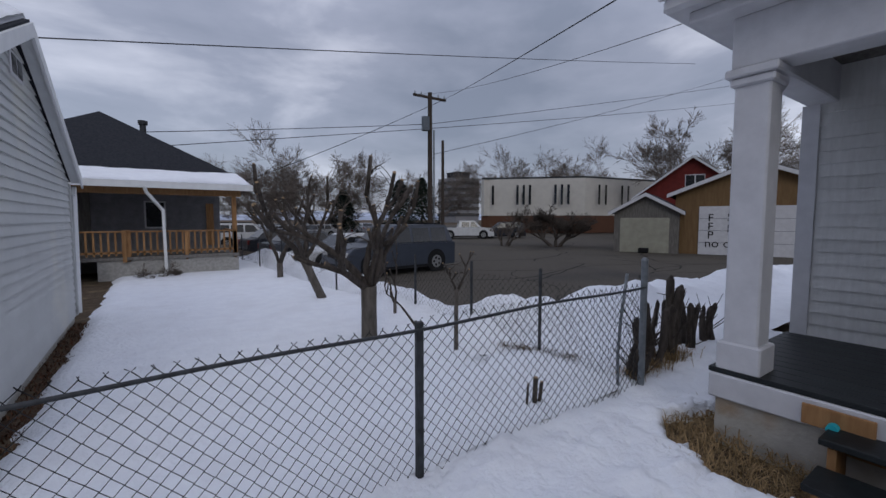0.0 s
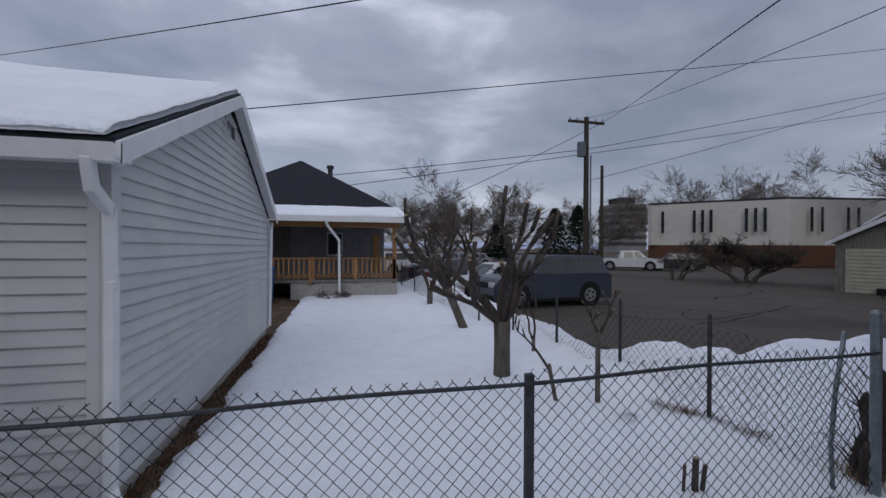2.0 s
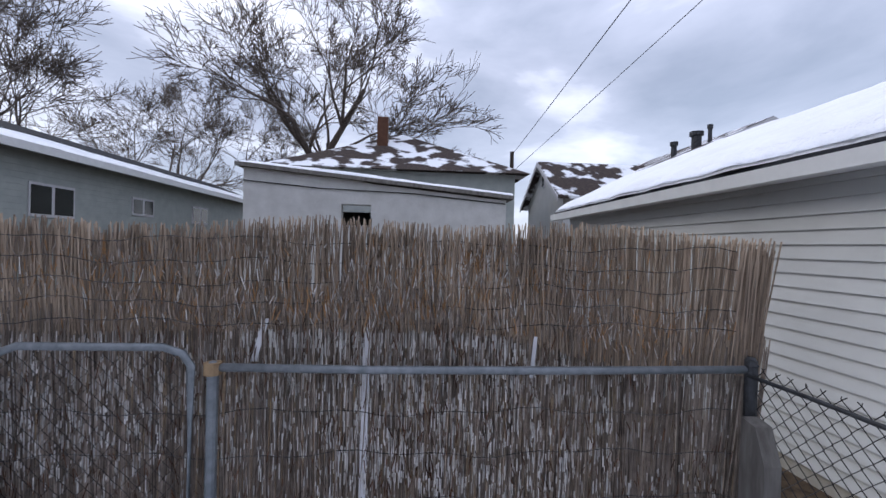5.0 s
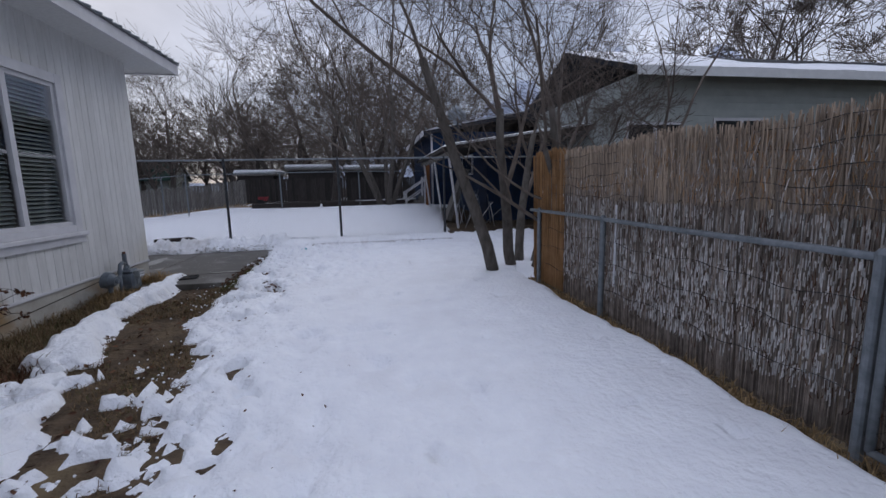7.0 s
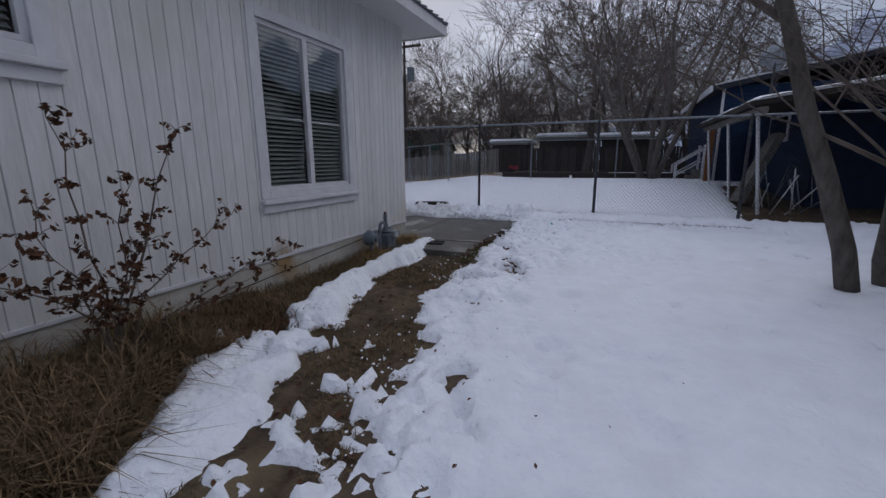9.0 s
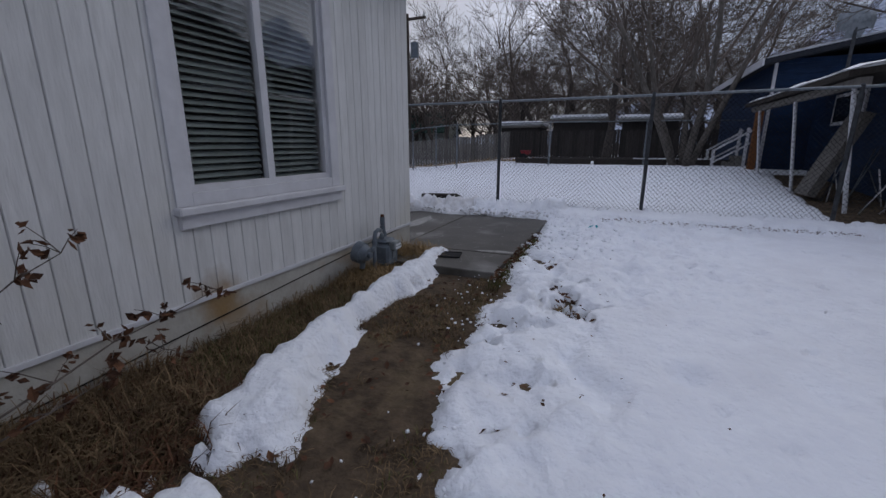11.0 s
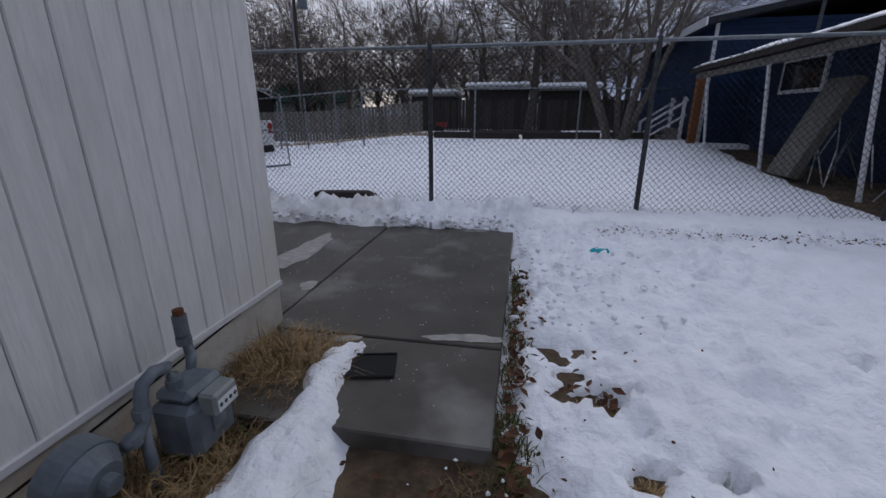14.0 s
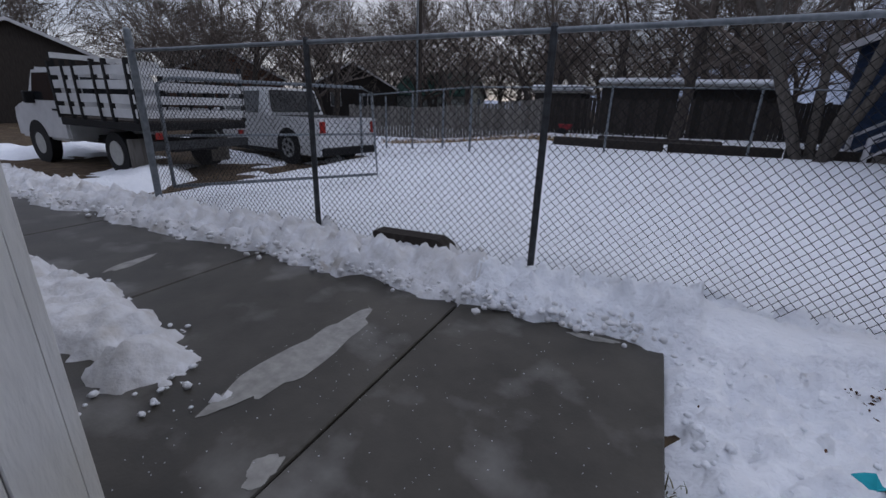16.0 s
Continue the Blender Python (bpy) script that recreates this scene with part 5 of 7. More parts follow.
sh = gable_house("garden_shed", "small weathered garage with a ribbed beige door", pose(24.14, 14.10, -0.38, 0, 0, -68) @ Matrix.Scale(1.2, 4), 2.9, 4.5, 2.05, 2.85, GREY_BOARD, SHINGLE, 0.25)
dr = part("door", bx(-1.15, 1.05, -0.04, 0.0, 0.0, 1.72), BEIGE, sh, "ribbed beige overhead door")
for k in range(12):
    part("rib", bx(-1.15, 1.05, -0.065, -0.04, 0.03 + k * 0.142, 0.10 + k * 0.142), BEIGE, dr)
part("bucket", bx(-0.25, 0.2, -0.35, -0.12, 0.0, 0.25, bevel=0.03), BLACK, sh)
tg2 = gable_house("tan_shed", "tan board garage with a white overhead door", pose(26.60, 9.48, -0.38, 0, 0, -68) @ Matrix.Scale(1.2, 4), 6.2, 6.5, 2.9, 4.15, TAN, SHINGLE, 0.35)
td = part("door", bx(-2.1, 1.5, -0.06, -0.01, 0.0, 2.25), WHITE_TRIM, tg2, "white overhead door with black scrawl")
for k in range(3):
    part("seam", bx(-2.1, 1.5, -0.065, -0.058, 0.55 + k * 0.56, 0.57 + k * 0.56), GALV, td)
for k in range(20):
    part("batten", bx(-3.05 + k * 0.32, -3.02 + k * 0.32, -0.012, 0.0, 2.3 if -3.05 + k * 0.32 > -2.2 and -3.05 + k * 0.32 < 1.5 else 0.0, 2.9), TAN, tg2)
redh = gable_house("red_house", "dark red house with pale trim on its gable", pose(38.96, 18.36, -0.38, 0, 0, -62) @ Matrix.Scale(1.15, 4), 7.5, 9, 3.6, 6.4, RED, SHINGLE, 0.4, windows=((0.2, 4.2, 1.3, 0.9),))
tower = thing("apartment_tower", "distant grey high-rise with banded windows", "tower")
part("body", bx(116, 130, 157, 171, 0, 21), GREYBLOCK, tower)
part("penthouse", bx(119, 126, 159, 168, 21, 24), SHINGLE, tower)
for k in range(6):
    part("window_band", bx(115.8, 130.2, 156.8, 171.2, 3 + k * 3.0, 4.4 + k * 3.0), GLASS_DARK, tower)

# mountains
def mountains():
    vs, fs = [], []
    n = 360
    for ring, (r, base) in enumerate(((900, 0.0), (980, 0.45), (1080, 0.8), (1250, 1.0))):
        for i in range(n):
            a = 2 * math.pi * i / n
            rough = float(fbm(np.array(math.cos(a) * 6 + 20 + ring * 0.3), np.array(math.sin(a) * 6 + 20), 1.6, 5, 0.55))
            h = 22 + 280 * max(0.0, math.cos(a - 4.2)) ** 10
            vs.append((r * math.cos(a), r * math.sin(a), -5 + h * base * (1 + 0.8 * rough)))
    for ring in range(3):
        for i in range(n):
            j = (i + 1) % n
            fs.append((ring * n + i, ring * n + j, ring * n + n + j, ring * n + n + i))
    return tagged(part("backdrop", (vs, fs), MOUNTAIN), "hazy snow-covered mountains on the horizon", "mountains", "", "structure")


mountains()

# south: blue house with a lean-to, plank fence, sheds, houses
bh = thing("house", "deep blue house with a low snowy lean-to roof", "house")
part("wall", bx(-12, -2.5, -25, -18.0, -0.1, 3.6), BLUE, bh)
part("wall", bx(-12, -3.6, -18.0, -13.2, -0.1, 2.7), BLUE, bh)
z = 0.3
while z < 3.5:
    part("siding_board", bx(-2.5, -2.482, -25, -18.02, z, z + 0.13), BLUE, bh)
    part("siding_board", bx(-12, -2.5, -17.998, -17.985, z, z + 0.13), BLUE, bh)
    if z < 2.6:
        part("siding_board", bx(-3.6, -3.585, -18.0, -13.2, z, z + 0.13), BLUE, bh)
    z += 0.145
part("corner_board", bx(-2.53, -2.46, -18.06, -17.97, 0.2, 3.6), WHITE_TRIM, bh)
part("roof", prism(bmesh.new(), [(-2.1, 3.45), (-7.2, 4.4), (-12.4, 3.45), (-12.4, 3.6), (-7.2, 4.55), (-2.1, 3.6)], "y", -25.4, -17.6), SHINGLE, bh)
part("fascia", bx(-2.1, -2.05, -25.4, -17.6, 3.42, 3.62), WHITE_TRIM, bh)
part("leanto_roof", prism(bmesh.new(), [(-1.75, 2.25), (-7.5, 3.05), (-7.5, 3.15), (-1.75, 2.35)], "y", -17.3, -11.0), DARK_BOARD, bh, "dark lean-to roof")
for y, z in ((-16.6, 2.22), (-13.9, 2.22), (-11.3, 2.22)):
    part("leanto_post", cyl(bmesh.new(), (-2.2, y, 0.1), (-2.05 + 0.1, y, z), 0.035, 8), WHITE_TRIM, bh)
part("leanto_beam", bx(-2.05, -1.9, -17.2, -11.0, 2.12, 2.24), GREY_BOARD, bh)
bw = part("window", bx(-3.6, -3.54, -16.6, -15.0, 1.7, 2.45), WHITE_TRIM, bh)
part("pane", bx(-3.545, -3.53, -16.5, -15.1, 1.78, 2.37), GLASS_DARK, bw)
part("post", bx(-2.35, -2.17, -17.95, -17.78, 0.2, 2.3), mat("rusty_brown_post", (0.20, 0.085, 0.035), rough=0.9), bh, "rust-brown square post")
ss = roof_snow("leanto_snow", -17.3, -11.0, -1.78, 2.365, -7.5, 3.15, 0.07, "snow on the lean-to roof", axis="y", step=0.16)
roof_snow("blue_roof_snow", -25.3, -17.62, -2.12, 3.61, -7.2, 4.55, 0.08, "snow on the blue house's roof", axis="y", step=0.2)
roof_snow("north_slope_snow", -9.5, -5.75, GHY + 0.56, 3.85, GHY - 3.0, 5.17, 0.07, "snow on the pale house's roof", step=0.2)
pf = thing("plank_fence", "long dark weathered plank fence behind the snowy field", "fence")
x = -6.0
rp = random.Random(8)
while x < 16:
    y = -25.5 + 0.16 * (x - 2)
    zz = float(ground_z(x, y))
    part("plank", bx(x, x + 0.135, y - 0.02, y + 0.01, zz - 0.1, zz + 1.47 + rp.uniform(-0.04, 0.04)), DARK_BOARD if x < 7 else GREY_BOARD, pf)
    x += 0.15
for (x0, x1, y0, y1, h, roof) in ((-1.0, 1.6, -29, -26.6, 2.35, SNOW), (2.2, 5.2, -30, -27.2, 2.45, SNOW), (6.2, 8.4, -31, -28, 2.2, SNOW)):
    sd = thing("storage_shed", "low storage shed with a snow-covered roof", "shed")
    part("wall", bx(x0, x1, y0, y1, 0.2, h), DARK_BOARD, sd)
    part("roof", bx(x0 - 0.2, x1 + 0.2, y0 - 0.2, y1 + 0.2, h, h + 0.10), GREY_BOARD, sd)
    part("snow_cover", bx(x0 - 0.18, x1 + 0.18, y0 - 0.18, y1 + 0.18, h + 0.102, h + 0.36, bevel=0.1), SNOW, sd)
for (mx, my, w, d, wh_, rz, wm, rm, lab) in ((26.5, -37, 7, 8, 2.6, 210, DARK_BOARD, SHINGLE, "low brown house with a dark roof"), (19.0, -46, 6, 7, 2.3, 275, GREEN_SIDING, GREEN_ROOF, "small house with a green metal roof"),
                                             (33, -30, 8, 9, 3.0, 230, BRICK, SHINGLE, "brick house behind the trees"), (34, -18, 9, 9, 3.0, 260, DARK_BOARD, SHINGLE, "dark brown house across the street"), (40, -6, 10, 9, 3.2, 270, BRICK, SHINGLE, "brick house across the street")):
    gable_house("house", lab, pose(mx, my, 0.2, 0, 0, rz), w, d, wh_, wh_ + 1.9, wm, rm, 0.3, windows=((1.2, 1.0, 0.9, 1.1), (-1.5, 1.0, 0.9, 1.1)))

# ---------- trees ----------
def grow(rng, p, d, length, r, level, maxlev, out, bend=0.25, up=0.12, splits=(3, 5), ratio=0.62, spread=0.75, minr=0.004):
    n = 5 if level < 2 else 4 if level == 2 else 3
    pts, rads = [p.copy()], [r]
    q, dd = p.copy(), d.copy()
    r_end = max(minr, r * (0.55 if level < maxlev else 0.3))
    for i in range(n):
        dd = (dd + Vector((rng.uniform(-1, 1), rng.uniform(-1, 1), rng.uniform(-1, 1))) * bend * 0.6 + Vector((0, 0, up))).normalized()
        if q.z < 2.2 and level > 0 and dd.z < 0.25:
            dd = (dd + Vector((0, 0, 0.45))).normalized()
        q = q + dd * (length / n)
        pts.append(q.copy())
        rads.append(r + (r_end - r) * (i + 1) / n)
    sides = 7 if r > 0.06 else 5 if r > 0.02 else 3
    out[0 if level == 0 else 1].append((pts, rads, sides))
    if level >= maxlev:
        return
    k = rng.randint(*splits)
    for i in range(k):
        f = 1.0 if i == 0 else rng.uniform(0.35, 0.98)
        j = min(n - 1, int(f * n))
        base = pts[j].lerp(pts[j + 1], f * n - j) if j + 1 <= n else pts[-1]
        axis = Vector((rng.uniform(-1, 1), rng.uniform(-1, 1), rng.uniform(-0.3, 0.6))).normalized()
        ang = spread * rng.uniform(0.45, 1.0) * (0.4 if i == 0 else 1)
        nd = (dd * math.cos(ang) + (axis - dd * axis.dot(dd)).normalized() * math.sin(ang)).normalized()
        grow(rng, base, nd, length * ratio * rng.uniform(0.75, 1.2), max(minr, (r + (r_end - r) * f) * rng.uniform(0.5, 0.75)), level + 1, maxlev, out, bend, up * 0.8, splits, ratio, spread, minr)


def tree(label, x, y, h, r, seed, maxlev=5, spread=0.75, up=0.10, bend=0.25, splits=(3, 4), ratio=0.68, trunk=0.3, stems=1, lean=(0, 0), bark=None, twig=None, minr=0.005, name="tree", fan=0.25):
    rng = random.Random(seed)
    h *= 1.5
    z = float(ground_z(x, y))
    th = thing(name, label, "tree", pose(x, y, z))
    out = ([], [])
    for s in range(stems):
        a = 2 * math.pi * s / max(1, stems) + rng.uniform(0, 1)
        off = Vector((math.cos(a), math.sin(a), 0)) * (0.16 if stems > 1 else 0)
        d = Vector((lean[0] + (math.cos(a) * fan if stems > 1 else 0), lean[1] + (math.sin(a) * fan if stems > 1 else 0), 1)).normalized()
        grow(rng, off * 1.2 - Vector((0, 0, 0.15)), d, h * trunk, r * rng.uniform(0.8, 1.0), 0, maxlev, out, bend, up, splits, ratio, spread, minr)
    part("trunk", tube_data(out[0]), bark or BARK, th, smooth=True)
    part("crown", tube_data(out[1]), twig or TWIG, th)
    return th


# yard trees by the end of the reed screen
tree("slender grey young tree bare for winter", -1.58, -5.65, 5.4, 0.105, 5, 6, 0.75, 0.03, 0.18, (2, 4), 0.66, 0.42, lean=(0.22, 0.06), bark=BARK_PALE, minr=0.003)
tree("several-stemmed bare tree with low spreading boughs", -2.15, -6.0, 6.0, 0.095, 8, 6, 0.95, 0.02, 0.28, (3, 4), 0.68, 0.30, stems=4, bark=BARK_PALE, minr=0.003, fan=0.35)
tree("bare tree leaning over the reed screen", -3.1, -5.4, 5.2, 0.06, 17, 5, 1.0, 0.0, 0.3, (3, 4), 0.70, 0.3, stems=2, lean=(0.05, 0.15), bark=BARK_PALE, minr=0.003, fan=0.4)
# field trees
tree("clump of leaning bare trunks in the snowy field", -0.5, -18.9, 8.5, 0.13, 21, 5, 0.6, 0.05, 0.16, (2, 4), 0.66, 0.42, stems=5, bark=BARK_PALE, minr=0.005, fan=0.38)
SPOTS = ((2.2, -24.0, 11, 0.22, 1), (5.6, -29.5, 12, 0.25, 2), (0.3, -28.0, 12, 0.2, 3), (-3.2, -30, 12, 0.2, 3), (9.0, -33.0, 11, 0.2, 3), (13.5, -31, 10, 0.2, 2), (3.8, -37.0, 13, 0.25, 2))
for i, (x, y, h, r, st) in enumerate(SPOTS):
    tree("tall bare winter tree beyond the field", x, y, h, r, 60 + i, 6 if i in (0, 2, 3) else 5, 0.95, 0.02, 0.32, (3, 4) if i in (0, 2, 3) else (3, 5), 0.68, 0.27, stems=st, bark=BARK, twig=TWIG, minr=0.008, fan=0.3)
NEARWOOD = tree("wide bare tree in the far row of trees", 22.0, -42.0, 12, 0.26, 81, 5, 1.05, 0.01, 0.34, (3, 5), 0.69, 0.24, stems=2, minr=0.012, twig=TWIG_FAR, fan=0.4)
NEARWOOD["group"] = "far row of bare trees"
rng_t = random.Random(12)
for x, y in ((16, -47), (28, -45), (7, -46), (-2, -44), (35, -40), (27, -26), (33, -27), (41, -20), (46, -10), (24, -31), (2, -52), (12, -55), (21, -42), (13, -44), (-6, -50), (-12, -46), (6, -60), (17, -60), (25, -56), (33, -52), (41, -48), (-3, -62), (46, -34), (52, -22), (38, -32), (48, -42)):
    copy_thing(NEARWOOD, pose(x, y, float(ground_z(x, y)), 0, 0, rng_t.uniform(0, 360)) @ Matrix.Scale(rng_t.uniform(0.85, 1.2), 4))
# west
tree("great bare shade tree with a forked trunk", -25.0, -4.6, 18, 0.55, 33, 7, 0.92, 0.015, 0.28, (3, 4), 0.67, 0.24, bark=BARK, minr=0.012)
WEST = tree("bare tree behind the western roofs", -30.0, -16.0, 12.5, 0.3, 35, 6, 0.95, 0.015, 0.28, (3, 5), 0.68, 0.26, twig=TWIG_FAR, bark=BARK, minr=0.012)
WEST["group"] = "western bare trees"
for x, y, s in ((-36, -22, 1.3), (-24, -20, 1.25), (-40, -14, 1.2), (-46, -8, 1.0), (-18, -19, 1.1)):
    copy_thing(WEST, pose(x, y, -0.08, 0, 0, x * 37 % 360) @ Matrix.Scale(s, 4))


# hard-pruned trees on the neighbour's lawn
def pruned_tree(label, x, y, h, r, seed, limbs, lean=(0, 0), tw=0):
    rng = random.Random(seed)
    th = thing("pruned_tree", label, "tree", pose(x, y, float(ground_z(x, y))))
    base, crown, caps = [], [], []
    pts = [Vector((lean[0] * t * h, lean[1] * t * h, -0.1 + t * (h + 0.1))) for t in (0, 0.1, 0.3, 0.65, 1)]
    base.append((pts, [r * 1.45, r * 1.15, r, r * 0.95, r * 1.0], 10))
    top = pts[-1]
    for ang, elev, ln, rr in limbs:
        d = Vector((math.cos(ang) * math.cos(elev), math.sin(ang) * math.cos(elev), math.sin(elev)))
        p, q = [top.copy() - Vector((0, 0, 0.05))], top.copy()
        dd = d.copy()
        rs = [rr]
        for i in range(5):
            dd = (dd + Vector((rng.uniform(-0.42, 0.42), rng.uniform(-0.42, 0.42), rng.uniform(-0.15, 0.28)))).normalized()
            q = q + dd * ln / 5
            p.append(q.copy())
            rs.append(rr * (1 - 0.13 * (i + 1)))
            if i >= 1 and rng.random() < 0.75:
                sd = (dd + Vector((rng.uniform(-1, 1), rng.uniform(-1, 1), rng.uniform(0, 0.8)))).normalized()
                l2 = rng.uniform(0.25, 0.6) * ln * 0.6
                crown.append(([q.copy(), q + sd * l2 * 0.5, q + sd * l2 + Vector((0, 0, 0.12 * l2))], [rr * 0.62, rr * 0.54, rr * 0.48], 7))
                caps.append((q + sd * l2 + Vector((0, 0, 0.12 * l2)), q + sd * (l2 + 0.01) + Vector((0, 0, 0.12 * l2)), rr * 0.46))
                for _ in range(tw):
                    s0 = q + sd * l2 * rng.uniform(0.2, 1)
                    e = s0 + Vector((rng.uniform(-1, 1), rng.uniform(-1, 1), rng.uniform(-0.2, 0.8))) * 0.22
                    crown.append(([s0, (s0 + e) / 2 + Vector((0, 0, 0.02)), e], [0.006, 0.005, 0.003], 3))
        crown.append((p, rs, 7))
        caps.append((p[-1], p[-1] + dd * 0.012, rs[-1] * 0.96))
    part("trunk", tube_data(base), BARK_PALE, th, smooth=True)
    part("limb_crown", tube_data(crown), BARK, th, smooth=True)
    bm = bmesh.new()
    for a, b, rr in caps:
        cyl(bm, a, b, rr, 8)
    part("cut_ends", bm, CUT, th)
    return th


pruned_tree("hard-pruned fruit tree with sawn-off limbs on the snowy lawn", 2.47, 5.68, 0.80, 0.105, 3,
            ((2.9, 1.00, 1.45, 0.062), (1.2, 1.1, 1.3, 0.050), (5.4, 1.05, 1.3, 0.052), (0.2, 0.80, 1.45, 0.056), (-0.3, 0.48, 1.4, 0.050), (3.4, 0.62, 1.35, 0.052), (2.5, 0.6, 1.1, 0.042), (0.1, 1.1, 1.2, 0.045)), tw=7)
pruned_tree("leaning pruned tree by the buried fence", 3.0, 8.9, 0.9, 0.085, 4, ((2.7, 1.0, 1.6, 0.065), (1.0, 1.1, 1.7, 0.055), (3.6, 0.8, 1.4, 0.05), (0.2, 1.0, 1.3, 0.05)), lean=(-0.45, 0.1), tw=6)
pruned_tree("forked pruned tree by the buried fence", 2.95, 12.4, 0.5, 0.08, 6, ((2.6, 1.0, 1.6, 0.06), (0.6, 1.0, 1.5, 0.06), (4.0, 1.2, 1.4, 0.05)), tw=3)
pruned_tree("small cut sapling in the snow", 3.12, 4.62, 0.85, 0.028, 7, ((0.2, 0.6, 0.5, 0.02), (2.8, 0.8, 0.3, 0.018)), tw=1)
pruned_tree("thin leaning sapling in the snow", 2.75, 4.75, 0.5, 0.022, 8, ((2.4, 1.0, 0.6, 0.016),), lean=(-0.25, 0.0))
pruned_tree("thin forked sapling in the snow", 3.35, 6.6, 0.35, 0.028, 9, ((2.6, 1.1, 0.7, 0.02), (0.4, 1.1, 0.8, 0.02)))
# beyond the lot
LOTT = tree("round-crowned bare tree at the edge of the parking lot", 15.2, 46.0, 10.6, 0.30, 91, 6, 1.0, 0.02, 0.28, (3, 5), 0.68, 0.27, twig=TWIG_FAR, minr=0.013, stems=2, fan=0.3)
LOTT["group"] = "trees by the parking lot"
for x, y, s in ((11.0, 50, 0.72), (13, 62, 0.9), (16.5, 49, 0.9), (5, 62, 0.7), (50, 55, 1.25), (54, 51, 1.2), (62, 50, 1.3), (57, 24, 1.5), (70, 30, 1.4), (44, 66, 1.1)):
    copy_thing(LOTT, pose(x, y, -0.08, 0, 0, x * 53 % 360) @ Matrix.Scale(s, 4))
tree("low crooked bare tree before the office block", 23.9, 20.6, 4.4, 0.16, 95, 5, 1.1, -0.03, 0.42, (4, 5), 0.66, 0.25, stems=3, twig=BARK, minr=0.010, fan=0.6)
tree("low crooked bare bush before the office block", 21.6, 23.4, 2.4, 0.12, 96, 4, 1.0, 0.0, 0.35, (3, 5), 0.66, 0.3, stems=3, minr=0.010, fan=0.5)


def conifer(x, y, h, seed):
    rng = random.Random(seed)
    th = thing("conifer", "dark evergreen tree with ragged boughs", "tree", pose(x, y, -0.1), "evergreens")
    part("trunk", cyl(bmesh.new(), (0, 0, 0), (0, 0, h * 0.95), 0.18, 8, 0.03), BARK, th)
    vs, fs = [], []
    for k in range(3200):
        t = rng.random() ** 0.8
        z = h * (0.06 + 0.94 * t)
        R = h * 0.40 * (1 - t) ** 0.8 * rng.uniform(0.35, 1.0) + 0.05
        a = rng.uniform(0, 2 * math.pi)
        p = Vector((math.cos(a) * R, math.sin(a) * R, z))
        o = Vector((math.cos(a), math.sin(a), rng.uniform(-0.7, -0.1))) * rng.uniform(0.15, 0.4)
        s = Vector((-math.sin(a), math.cos(a), rng.uniform(-0.3, 0.3))) * rng.uniform(0.06, 0.16)
        i = len(vs)
        vs.extend([tuple(p - s), tuple(p + s), tuple(p + o + s * 0.3), tuple(p + o - s * 0.3)])
        fs.append((i, i + 1, i + 2, i + 3))
    part("needle_crown", (vs, fs), EVERGREEN, th)


for i, (x, y, h) in enumerate(((22.5, 41.0, 6.0), (18.0, 46, 5.0), (27.5, 44.5, 6.8))):
    conifer(x, y, h, 200 + i)

